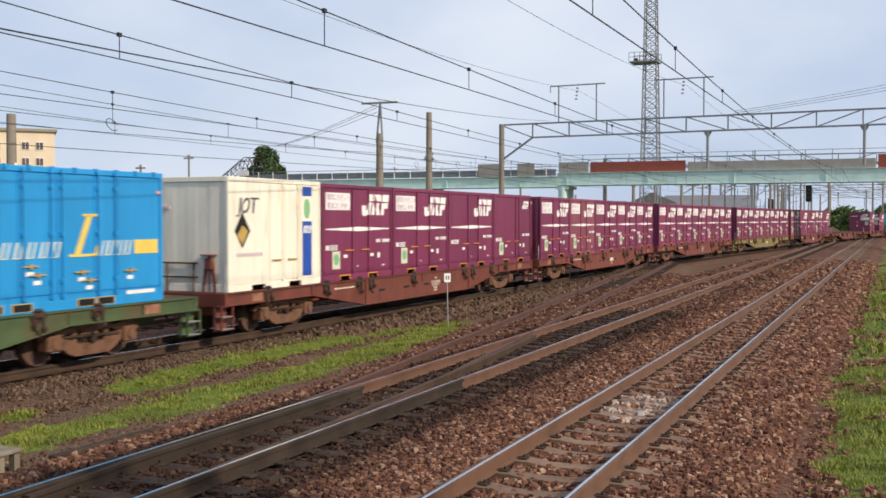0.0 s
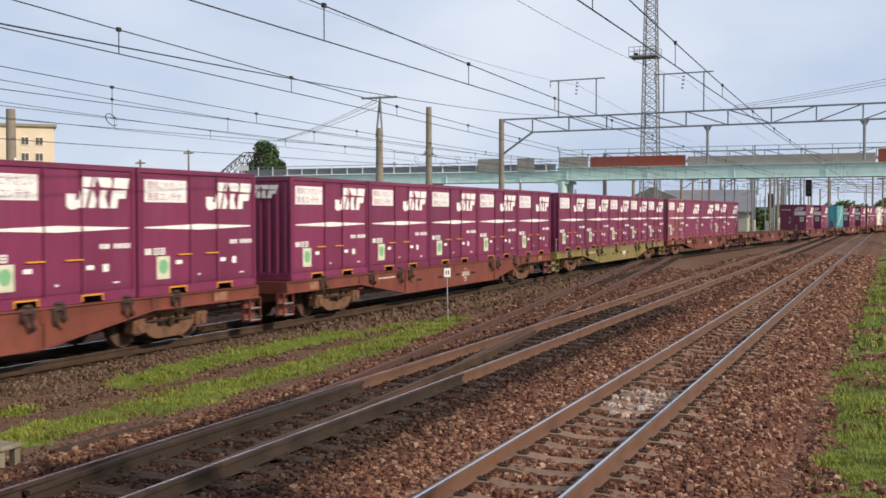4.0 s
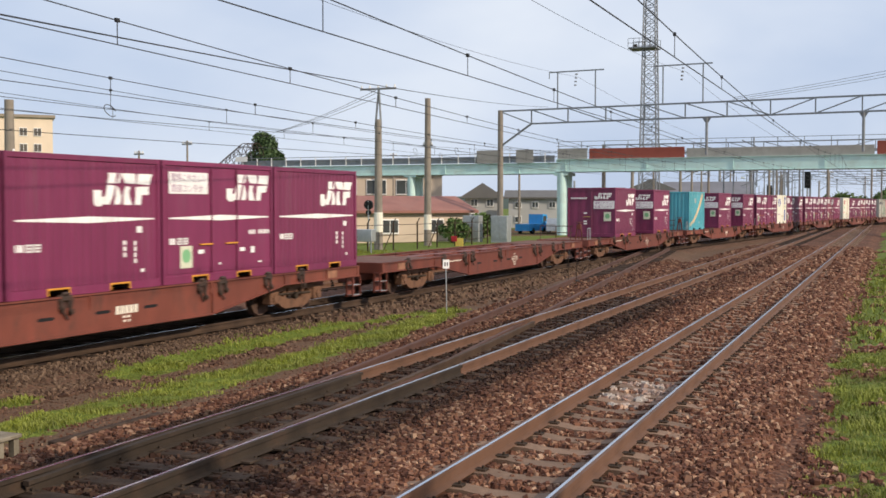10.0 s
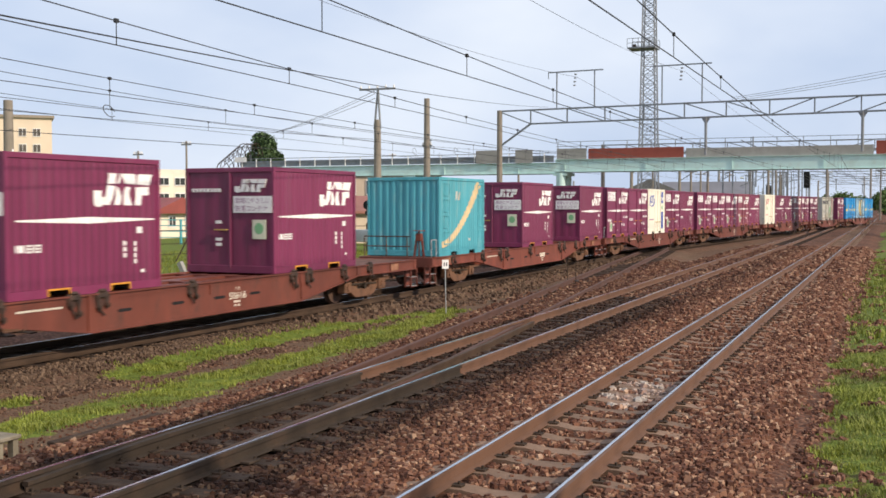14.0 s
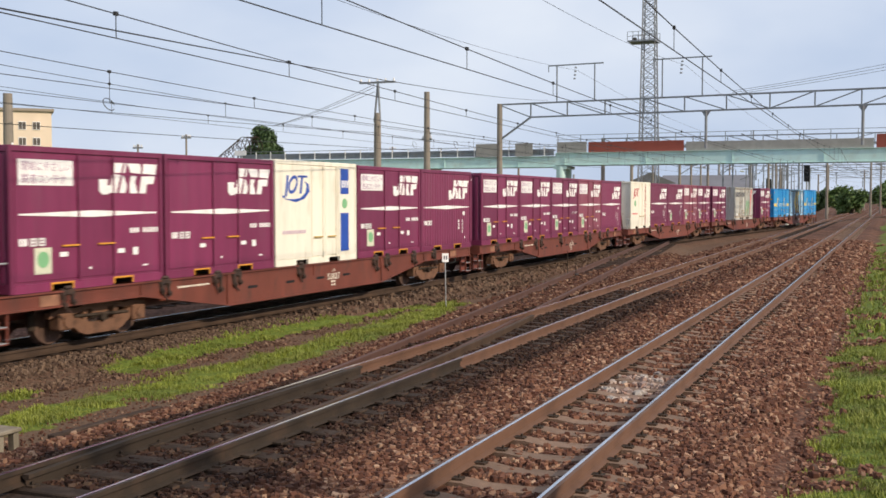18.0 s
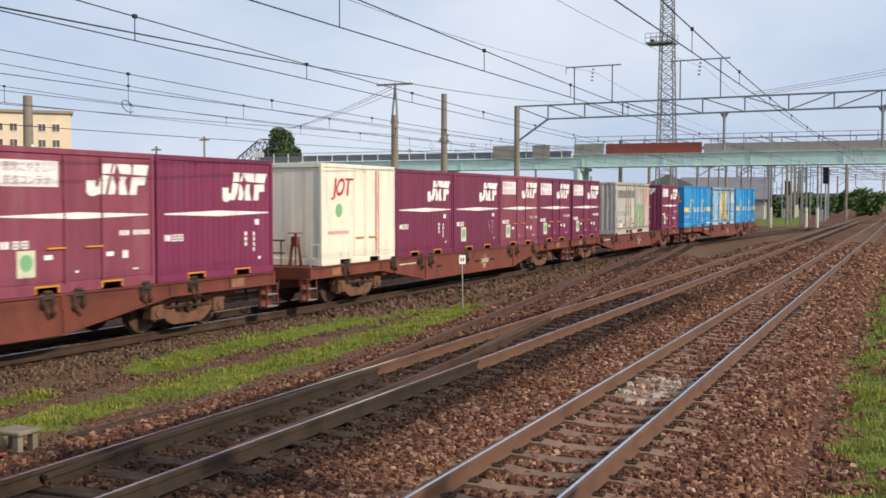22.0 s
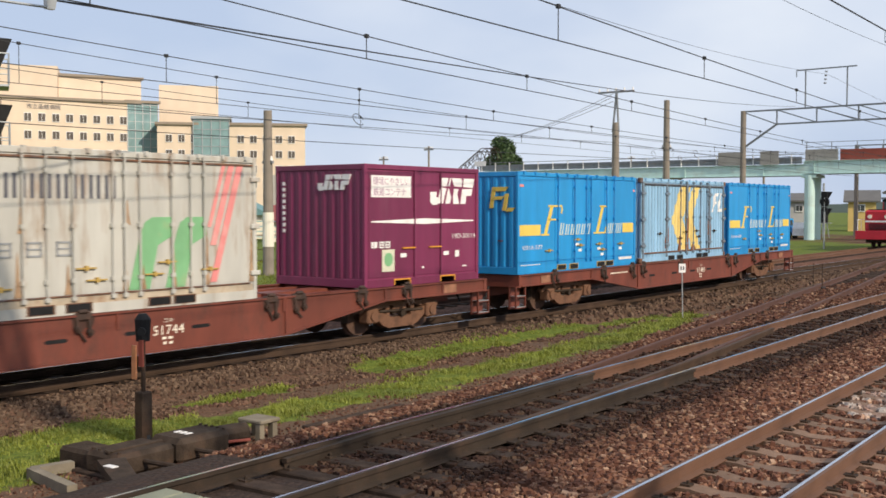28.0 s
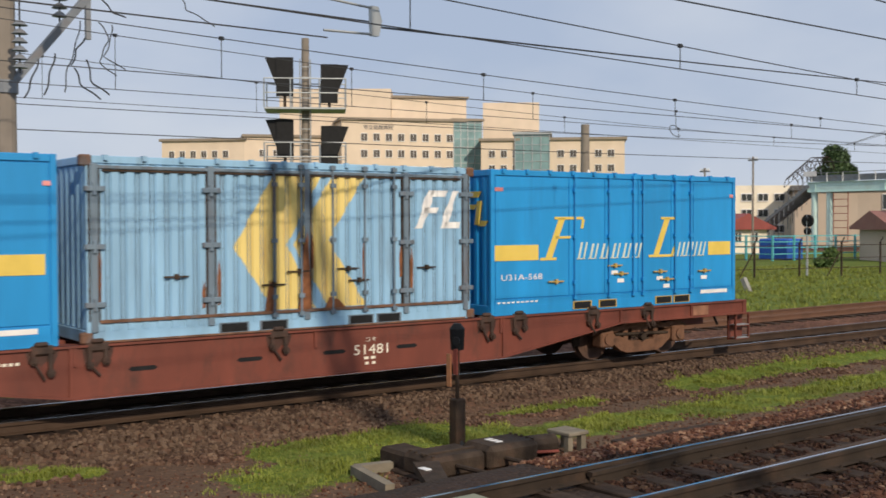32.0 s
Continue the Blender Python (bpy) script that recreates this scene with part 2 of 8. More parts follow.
def solid(name, bm, material, label, category, m=None, group="", kind=""):
    ob = new(name, mesh_of(name, bm, material))
    if m is not None:
        ob.matrix_basis = m
    return tagged(ob, label, category, group, kind)


def NB():
    return bmesh.new()


# ---- words that stand on things ----
SLOGAN = "\u74b0\u5883\u306b\u3084\u3055\u3057\u3044", "\u9244\u9053\u30b3\u30f3\u30c6\u30ca"
HOSPITAL, CLASS = "\u5e02\u7acb\u51fd\u9928\u75c5\u9662", "\u30b3\u30ad"
# readable numbers on some of the boxes
NUMBERS = {"D1": "19D-30114", "D2": "19D-32803", "D3": "19D-31427", "F1": "19D-11365"}
WORDS = {}
for words in (*SLOGAN, HOSPITAL, CLASS, *NUMBERS.values(), "1\n9\nG", "9\n2\n1\n9", "U31A-577", "U31A-568", "U31A-230",
              "53059", "50585", "50770", "50616", "52827", "50559", "50458", "51744", "51481"):
    cu = bpy.data.curves.new("words", 'FONT')
    cu.body = words
    cu.resolution_u = 2
    ob = bpy.data.objects.new("words", cu)
    scene.collection.objects.link(ob)
    bpy.context.view_layer.update()
    me = bpy.data.meshes.new_from_object(ob)
    co = np.array([v.co[:2] for v in me.vertices])
    WORDS[words] = (co - co.min(0)) / (co.max(0) - co.min(0)), [tuple(p.vertices) for p in me.polygons]
    bpy.data.objects.remove(ob)
    bpy.data.curves.remove(cu)
    bpy.data.meshes.remove(me)


# ---- the line of the train's track ----
TY = (8.36, 18.81, 29.26, 41.8, 57.5, 78.4, 104.5, 146.3)
TS = (0.0298, 0.0239, 0.0164, 0.0, 0.0351, 0.0911, 0.1137, 0.1361)
LY = np.arange(-120.0, 420.0, 0.25)
LSL = np.interp(LY, TY, TS)
LX = np.concatenate([[0.0], np.cumsum((LSL[1:] + LSL[:-1]) / 2 * 0.25)])
LX = LX - np.interp(26.125, LY, LX) - 14.012
LD = np.concatenate([[0.0], np.cumsum(np.hypot(np.diff(LX), 0.25))])
LD = LD - np.interp(26.125, LY, LD)


def tx(y):
    return float(np.interp(y, LY, LX))


def on_line(d):
    y = float(np.interp(d, LD, LY))
    return tx(y), y


def rail_pose(d, half=7.1, z=0.0):
    """Pose of a vehicle whose middle stands at distance d along the line."""
    a, b = on_line(d - half), on_line(d + half)
    return pose((a[0] + b[0]) / 2, (a[1] + b[1]) / 2, z, 0, 0, -math.degrees(math.atan2(b[0] - a[0], b[1] - a[1])))


XA, XB, ZAB = -3.20, -6.68, 0.125


# ---- ground ----
def cx(y):
    """The crossover that leaves track B and runs to the train's track."""
    u = max(0.0, y - 10.0)
    return XB - 0.117 * (u - 1.5 * (1 - math.exp(-u / 1.5)))


def dx(y):
    return tx(y) - 4.3 if y < 42 else tx(42) - 4.3 + 0.0056 * (y - 42)


def bed(d, top, half=1.55, base=-0.36):
    d = abs(d)
    return top if d < half else max(base, top - (d - half) * 0.45)


def ground_z(x, y):
    h = max(bed(x - tx(y), -0.19), bed(x - dx(y), -0.26), bed(x - XA, -0.075, 1.7), bed(x - XB, -0.075, 1.7))
    if 10 < y < 66:
        h = max(h, bed(x - cx(y), -0.12, 1.35))
    if x > -1.2:
        h = max(h, -0.30 + 0.1 * min(1.5, x + 1.2))
    return h


# strips and patches of turf: from x, y to x, y, half the width
TURF = ((-10.5, 5.7, -10.9, 8.4, 0.80), (-11.6, 6.4, -11.7, 8.8, 0.55), (-11.0, 8.6, -10.5, 10.4, 0.62), (-10.6, 10.0, -10.5, 12.1, 0.50),
        (-10.45, 13.0, -10.4, 15.6, 0.66), (-10.4, 15.6, -10.45, 19.0, 0.55), (-10.45, 19.0, -10.8, 24.5, 0.55), (-10.8, 24.5, -11.4, 27.6, 0.42),
        (-12.0, 10.4, -11.9, 12.4, 0.24), (-12.0, 14.8, -12.3, 18.0, 0.48), (-12.3, 18.0, -12.1, 23.0, 0.42), (-12.1, 23.0, -11.7, 26.6, 0.26), (-13.0, 2.0, -12.2, 4.1, 0.30))


def strip(x, y, x0, y0, x1, y1, hw):
    ux, uy = x1 - x0, y1 - y0
    k = min(1.0, max(0.0, ((x - x0) * ux + (y - y0) * uy) / (ux * ux + uy * uy)))
    return 1 - math.hypot(x - x0 - k * ux, y - y0 - k * uy) / (1.22 * hw)


def grassy(x, y):
    """How green the ground is, 0 to 1."""
    w = 0.55 * noise.noise((x * 0.5, y * 0.5, 3)) + 0.35 * noise.noise((x * 1.7, y * 1.7, 7))
    f = noise.noise((x * 4.1, y * 4.1, 11))
    g = 0.0
    if x > -2.2:
        g = (x + 1.18 + 0.75 * w) * 1.3 + 0.45 * f
        if x > -0.6:
            g = min(g, 0.66 + 1.0 * w + 0.4 * f)
    t = tx(y)
    if t + 1.0 < x < XB:
        if y < 29:
            g = max(g, max(strip(x, y, *q) for q in TURF) * 1.25 + 0.20 + 0.8 * w + 0.5 * f)
        if y > 26:
            g = max(g, (w - 0.10) * 1.1 * max(0, 1 - abs(x - (t + 2.6)) / 1.6) + 0.2 * f)
    if x < dx(y) - 1.9:
        g = max(g, (0.80 if y < 95 else 0.45) + 0.7 * w + 0.2 * f)
    elif x < t - 1.6 and y < 9 and x < dx(y) + 1.2:
        g = max(g, 0.35 + w)
    if y > 130:      # green verge beyond the footbridge
        g = max(g, 0.9 * min(1.0, max(0.0, (-0.083 * y - x) / 2.5)) + 0.4 * w)
    return min(1.0, max(0.0, g))


def axis_values(parts):
    out = []
    for a, b, s in parts:
        out += list(np.arange(a, b, s))
    return out + [parts[-1][1]]


def ground_material():
    m = bpy.data.materials.new("ballast_soil_and_turf")
    m.use_nodes = True
    n, l = m.node_tree.nodes, m.node_tree.links
    bs = n["Principled BSDF"]
    bs.inputs["Roughness"].default_value = 0.95
    bs.inputs["Specular IOR Level"].default_value = 0.2
    co = n.new("ShaderNodeTexCoord")
    vo = n.new("ShaderNodeTexVoronoi")
    vo.inputs["Scale"].default_value = 17.0
    l.new(co.outputs["Object"], vo.inputs["Vector"])
    ramp = n.new("ShaderNodeValToRGB")
    e = ramp.color_ramp.elements
    e[0].position, e[0].color = 0.0, (0.052, 0.022, 0.014, 1)
    e[1].position, e[1].color = 1.0, (0.20, 0.107, 0.068, 1)
    k = e.new(0.5)
    k.color = (0.105, 0.047, 0.029, 1)
    l.new(vo.outputs["Color"], ramp.inputs["Fac"])
    big = n.new("ShaderNodeTexNoise")
    big.inputs["Scale"].default_value, big.inputs["Detail"].default_value = 0.35, 5
    l.new(co.outputs["Object"], big.inputs["Vector"])
    bm_ = n.new("ShaderNodeMapRange")
    bm_.inputs["From Min"].default_value, bm_.inputs["From Max"].default_value = 0.3, 0.7
    bm_.inputs["To Min"].default_value, bm_.inputs["To Max"].default_value = 0.7, 1.25
    l.new(big.outputs["Fac"], bm_.inputs["Value"])
    sc = n.new("ShaderNodeVectorMath")
    sc.operation = 'SCALE'
    l.new(ramp.outputs["Color"], sc.inputs[0])
    l.new(bm_.outputs["Result"], sc.inputs["Scale"])
    at = n.new("ShaderNodeAttribute")
    at.attribute_name = "turf"
    gn = n.new("ShaderNodeTexNoise")
    gn.inputs["Scale"].default_value, gn.inputs["Detail"].default_value = 9.0, 6
    l.new(co.outputs["Object"], gn.inputs["Vector"])
    gr = n.new("ShaderNodeValToRGB")
    e = gr.color_ramp.elements
    e[0].position, e[0].color = 0.3, (0.070, 0.098, 0.014, 1)
    e[1].position, e[1].color = 0.7, (0.15, 0.19, 0.030, 1)
    l.new(gn.outputs["Fac"], gr.inputs["Fac"])
    mask = n.new("ShaderNodeMapRange")
    mask.inputs["From Min"].default_value, mask.inputs["From Max"].default_value = 0.42, 0.62
    ad = n.new("ShaderNodeMath")
    ad.operation = 'ADD'
    l.new(at.outputs["Fac"], ad.inputs[0])
    sb = n.new("ShaderNodeMath")
    sb.operation = 'MULTIPLY_ADD'
    sb.inputs[1].default_value, sb.inputs[2].default_value = 0.5, -0.25
    l.new(gn.outputs["Fac"], sb.inputs[0])
    l.new(sb.outputs["Value"], ad.inputs[1])
    l.new(ad.outputs["Value"], mask.inputs["Value"])
    # bare soil where little ballast lies
    so = n.new("ShaderNodeAttribute")
    so.attribute_name = "soil"
    sm = n.new("ShaderNodeMix")
    sm.data_type = 'RGBA'
    sm.inputs["B"].default_value = (0.118, 0.076, 0.049, 1)
    l.new(so.outputs["Fac"], sm.inputs["Factor"])
    l.new(sc.outputs["Vector"], sm.inputs["A"])
    # oil stain at the points, plus painted shade under the train
    oil = n.new("ShaderNodeAttribute")
    oil.attribute_name = "oil"
    om = n.new("ShaderNodeMix")
    om.data_type = 'RGBA'
    om.inputs["B"].default_value = (0.028, 0.023, 0.021, 1)
    l.new(oil.outputs["Fac"], om.inputs["Factor"])
    l.new(sm.outputs["Result"], om.inputs["A"])
    mx = n.new("ShaderNodeMix")
    mx.data_type = 'RGBA'
    l.new(mask.outputs["Result"], mx.inputs["Factor"])
    l.new(om.outputs["Result"], mx.inputs["A"])
    l.new(gr.outputs["Color"], mx.inputs["B"])
    l.new(mx.outputs["Result"], bs.inputs["Base Color"])
    bu = n.new("ShaderNodeBump")
    bu.inputs["Strength"].default_value, bu.inputs["Distance"].default_value = 0.8, 0.03
    l.new(vo.outputs["Distance"], bu.inputs["Height"])
    bu.invert = True
    l.new(bu.outputs["Normal"], bs.inputs["Normal"])
    return m


ground_mat = ground_material()


def build_ground():
    xs = axis_values(((-2500, -300, 220), (-300, -60, 20), (-60, -24, 2), (-24, 3, 0.3), (3, 40, 3), (40, 300, 20), (300, 2500, 220)))
    yy = axis_values(((-400, -20, 40), (-20, 4, 2), (4, 40, 0.3), (40, 90, 1.0), (90, 300, 7), (300, 1200, 90), (1200, 4500, 400)))
    vs, turf, soil, oily = [], [], [], []
    for y in yy:
        for x in xs:
            z = ground_z(x, y)
            near = -26 < x < 4 and 0 < y < 60
            vs.append((x, y, z + (0.025 * noise.noise((x * 1.3, y * 1.3, 0)) if near else 0)))
            turf.append(grassy(x, y))
            t = tx(y)
            s = 0.0
            if t + 1.9 < x < XB - 1.7:
                s = 0.75 + 0.5 * noise.noise((x, y, 5))
            if t + 0.9 < x <= t + 1.9:
                s = 0.45
            soil.append(min(1, max(0, s)))
            o = (1.95 - abs(x - XB + 0.35)) * 1.5 + 0.5 * noise.noise((x * 0.8, y * 0.8, 9)) - max(0, y - 24) * 0.07
            # bed between the train's rails coloured dark for the shade beneath the wagons
            o = max(o, (1.15 - abs(x - t)) * 2.0 + 0.4 * noise.noise((x * 0.9, y * 0.9, 4)) if y < 70 else 0)
            oily.append(min(0.82, max(0, o)))
    nx = len(xs)
    fs = [(j * nx + i, j * nx + i + 1, (j + 1) * nx + i + 1, (j + 1) * nx + i) for j in range(len(yy) - 1) for i in range(nx - 1)]
    me = bpy.data.meshes.new("ground")
    me.from_pydata(vs, [], fs)
    for nm, vals in (("turf", turf), ("soil", soil), ("oil", oily)):
        a = me.attributes.new(nm, 'FLOAT', 'POINT')
        a.data.foreach_set("value", vals)
    for p in me.polygons:
        p.use_smooth = True
    me.materials.append(ground_mat)
    tagged(new("ground", me), "reddish brown ballast, bare soil and green turf of a railway yard", "ground", "", "structure")


build_ground()

# ---- tracks ----
GAUGE = 0.59    # half the distance between rail centres


RAILPROF = [(-0.036, 0.0), (-0.036, -0.04), (-0.008, -0.05), (-0.008, -0.125), (-0.064, -0.145), (-0.064, -0.153), (0.064, -0.153), (0.064, -0.145), (0.008, -0.125), (0.008, -0.05), (0.036, -0.04), (0.036, 0.0)]


def sweep(bm, prof, line):
    """Draws a profile (across, up) along a line of (x, y, z)."""
    rings = []
    for i, p in enumerate(line):
        a, b = line[max(0, i - 1)], line[min(len(line) - 1, i + 1)]
        d = Vector((b[0] - a[0], b[1] - a[1], 0)).normalized()
        side = Vector((d.y, -d.x, 0))
        rings.append([bm.verts.new(Vector(p) + side * u + Vector((0, 0, w))) for u, w in prof])
    n = len(prof)
    for r, s in zip(rings, rings[1:]):
        for i in range(n):
            j = (i + 1) % n
            bm.faces.new((r[i], r[j], s[j], s[i]))
    bm.faces.new(rings[0][::-1])
    bm.faces.new(rings[-1])
    return bm


def offset_line(fx, y0, y1, step, off, z):
    out = []
    y = y0
    while y <= y1 + 1e-6:
        sl = (fx(y + 0.1) - fx(y - 0.1)) / 0.2
        k = 1 / math.hypot(1, sl)
        out.append((fx(y) + off * k, y - off * sl * k, z))
        y += step
    return out


def add_rail(parent, fx, y0, y1, off, z, step=2.0, shine=True, name="rail", steel=None):
    ob = part(name, sweep(NB(), RAILPROF, offset_line(fx, y0, y1, step, off, z)), steel or railside, parent)
    if shine:
        a, b = (-0.030, 0.002) if off > 0 else (-0.002, 0.030)      # worn bright towards the gauge side
        part("running_surface", sweep(NB(), [(a, 0.003), (a, -0.002), (b, -0.002), (b, 0.003)], offset_line(fx, y0, y1, step, off, z)), railtop, ob, "bright worn steel running surface")
    return ob


def sleeper_mesh(length, wood):
    bm = NB()
    w = 0.115 if wood else 0.12
    if wood:
        box(bm, -length / 2, length / 2, -w, w, -0.15, 0.0, 0.012)
    else:
        prism(bm, [(-length / 2, -0.16), (-length / 2, -0.03), (-0.75, 0.0), (-0.4, 0.0), (-0.2, -0.03), (0.2, -0.03), (0.4, 0.0), (0.75, 0.0), (length / 2, -0.03), (length / 2, -0.16)], 1, -w, w)
    return mesh_of("sleeper", bm, sleeper_wood if wood else sleeper_m)


clip_bm = NB()
box(clip_bm, -0.06, 0.06, -0.05, 0.05, 0, 0.02)
rod(clip_bm, (0.02, 0, 0.0), (0.02, 0, 0.05), 0.016, 6)
clip_mesh = mesh_of("rail_clip", clip_bm, grime)


def make_track(name, label, fx, z, y0, y1, near, wood, shine=True, pitch=0.61):
    tr = thing(name, label, "railway track", kind="structure")
    for off in (-GAUGE, GAUGE):
        if name == "track_b":      # oily rails through the points, jointed to browner ones
            yj = 13.6 if off < 0 else 15.2
            add_rail(tr, fx, y0, yj, off, z, yj / 6 - y0 / 6, True, "rail", rail_oily)
            add_rail(tr, fx, yj + 0.012, y1, off, z, 12.0)
        else:
            add_rail(tr, fx, y0, y1, off, z, 1.5 if name != "track_a" else 12.0, shine, "rail", {"track_c": rail_rust, "track_t": rail_dark}.get(name))
    sm = sleeper_mesh(2.05, wood)
    y = max(y0, near[0])
    rest = NB()
    while y < min(y1, 130):
        sl = (fx(y + 0.1) - fx(y - 0.1)) / 0.2
        m = pose(fx(y), y, z - 0.158 + random.uniform(-0.008, 0.006), 0, 0, -math.degrees(math.atan(sl)) + random.uniform(-0.8, 0.8))
        if y < near[1]:
            ob = new("sleeper", sm)
            ob.parent, ob.matrix_basis = tr, m
        else:
            tmp = NB()
            tmp.from_mesh(sm)
            tmp.transform(m)
            me = bpy.data.meshes.new("tmp")
            tmp.to_mesh(me)
            tmp.free()
            rest.from_mesh(me)
            bpy.data.meshes.remove(me)
        if y < near[0] + 22:
            for s in (-1, 1):
                for q in (-1, 1):
                    c = new("rail_clip", clip_mesh)
                    c.parent = tr
                    c.matrix_basis = m @ pose(s * GAUGE + q * 0.10, 0, 0.0, 0, 0, 0 if q > 0 else 180)
        y += pitch
    ob = part("far_sleepers", rest, sleeper_wood if wood else sleeper_m, tr)
    tagged(ob, kind="stuff")
    return tr


make_track("track_a", "straight track with worn bright rails on concrete sleepers in ballast", lambda y: XA, ZAB, -40, 600, (5.5, 62), False)
make_track("track_b", "track with oily rails beside a set of points", lambda y: XB, ZAB, -40, 330, (5.0, 50), True)
make_track("track_c", "crossover track curving away from the points", cx, ZAB - 0.05, 11.2, 64, (14, 45), True, False)
make_track("track_t", "main track on which the freight train runs", tx, 0.0, -90, 330, (-20, 40), True)
make_track("track_d", "rusty siding behind the freight train", dx, -0.06, -90, 110, (0, 36), True, False)


# ---- the freight train ----
RUN = (-0.20, 9.62, 19.35, 29.26, 39.03, 48.54, 57.97, 67.63, 77.30, 87.03, 96.63, 106.23, 115.91, 125.53, 135.06, 144.71, 154.30, 163.58, 172.30, 180.65, 188.93, 197.14, 205.16, 212.86, 220.18, 227.28, 234.07, 240.63, 246.97, 253.16, 259.07, 264.79, 270.15)
DECK, CH, CW = 1.012, 2.43, 2.45
moving = []     # (thing, distance along the line, pose on its wagon)


def rib_line(x, y0, y1, n, depth):
    """Plan line of upright corrugations along the side at x."""
    s = 1 if x > 0 else -1
    pts = [(x, y0)]
    p = (y1 - y0) / n
    for i in range(n):
        y = y0 + i * p
        pts += [(x, y + p * 0.10), (x + s * depth, y + p * 0.24), (x + s * depth, y + p * 0.68), (x, y + p * 0.82)]
    pts.append((x, y1))
    return pts


def skin_side(x, y0, y1, z0, z1, n, depth):
    """One sheet of upright corrugations on the side at x."""
    s = 1 if x > 0 else -1
    line = rib_line(x, y0, y1, n, depth)
    return prism(NB(), [(x - s * 0.012, y0)] + line + [(x - s * 0.012, y1)], 2, z0, z1)


def clip_band(poly, a, b):
    """The part of a polygon (along, up) between two places along."""
    for lim, keep in ((a, 1), (b, -1)):
        out = []
        for i, p in enumerate(poly):
            q = poly[i - 1]
            pi, qi = (p[0] - lim) * keep >= 0, (q[0] - lim) * keep >= 0
            if pi != qi:
                k = (lim - q[0]) / (p[0] - q[0])
                out.append((lim, q[1] + k * (p[1] - q[1])))
            if pi:
                out.append(p)
        poly = out
        if len(poly) < 3:
            return []
    return poly


def painted(bm, polys, line, lift=0.004):
    """Paint that follows the corrugations of a side."""
    for poly in polys:
        for (xa, ya), (xb, yb) in zip(line, line[1:]):
            if yb - ya < 1e-6:
                continue
            c = clip_band(poly, ya, yb)
            if len(c) >= 3:
                bm.faces.new([bm.verts.new((xa + (xb - xa) * (y - ya) / (yb - ya) + lift, y, z)) for y, z in c])
    return bm


def lettered(name, words, y0, y1, z0, z1, x, material, parent, label="", end=False):
    """Painted words that fill a box on the near side, or on the leading end."""
    co, faces = WORDS[words]
    u = y0 + co[:, 0] * (y1 - y0)
    v = z0 + co[:, 1] * (z1 - z0)
    k = np.full(len(co), x)
    me = bpy.data.meshes.new(name)
    me.from_pydata(np.stack((u, k, v) if end else (k, u, v), 1).tolist(), [], faces)
    me.materials.append(material)
    o = new(name, me)
    o.parent = parent
    tagged(o, label, kind="stuff")
    return o


def skin_end(y, x0, x1, z0, z1, n, depth):
    s = 1 if y > 0 else -1
    pts = [(x0, y - s * 0.012)]
    p = (x1 - x0) / n
    for i in range(n):
        x = x0 + i * p
        pts += [(x + p * 0.10, y), (x + p * 0.30, y + s * depth), (x + p * 0.62, y + s * depth), (x + p * 0.82, y)]
    pts.append((x1, y - s * 0.012))
    return prism(NB(), pts, 2, z0, z1)


def plate(pts, x=None, t=0.008, bm=None):
    """A flat marking on the near side; pts are (along, up)."""
    return prism(bm or NB(), pts, 0, x, x + t)


def rect(y0, y1, z0, z1, lean=0.0):
    return [(y0, z0), (y1, z0), (y1 + lean, z1), (y0 + lean, z1)]


def emblem_polys(y0, y1, z0, z1):
    """A slanted block emblem: three leaning forms, split by a thin star."""
    forms = (((0.0, 0.48), (0.14, 0.48), (0.13, 0.29), (0.19, 0.29), (0.15, 0.02), (0.06, 0.0), (0.0, 0.10)),
             ((0.16, 0.06), (0.28, 0.06), (0.355, 0.62), (0.225, 0.655)), ((0.225, 0.685), (0.36, 0.69), (0.40, 1.0), (0.255, 1.0)),
             ((0.33, 0.06), (0.43, 0.06), (0.46, 0.28), (0.41, 0.60), (0.395, 0.61)), ((0.395, 0.69), (0.43, 0.70), (0.46, 1.0), (0.435, 1.0)),
             ((0.53, 0.70), (0.70, 0.685), (0.715, 0.86), (0.69, 1.0), (0.475, 1.0)), ((0.53, 0.61), (0.63, 0.60), (0.60, 0.42), (0.645, 0.05), (0.51, 0.05), (0.505, 0.32)),
             ((0.675, 0.05), (0.79, 0.05), (0.81, 0.35), (0.93, 0.36), (0.955, 0.62), (0.72, 0.60)), ((0.735, 0.685), (0.965, 0.66), (1.0, 1.0), (0.755, 1.0)))
    return [[(y0 + (y1 - y0) * u, z0 + (z1 - z0) * v) for u, v in f] for f in forms]


def emblem_side(bm, y0, y1, z0, z1, x):
    for f in emblem_polys(y0, y1, z0, z1):
        plate(f, x, 0.008, bm)


def emblem_end(bm, x0, x1, z0, z1, y):
    for f in emblem_polys(x0, x1, z0, z1):
        prism(bm, f, 1, y - 0.006, y + 0.03)


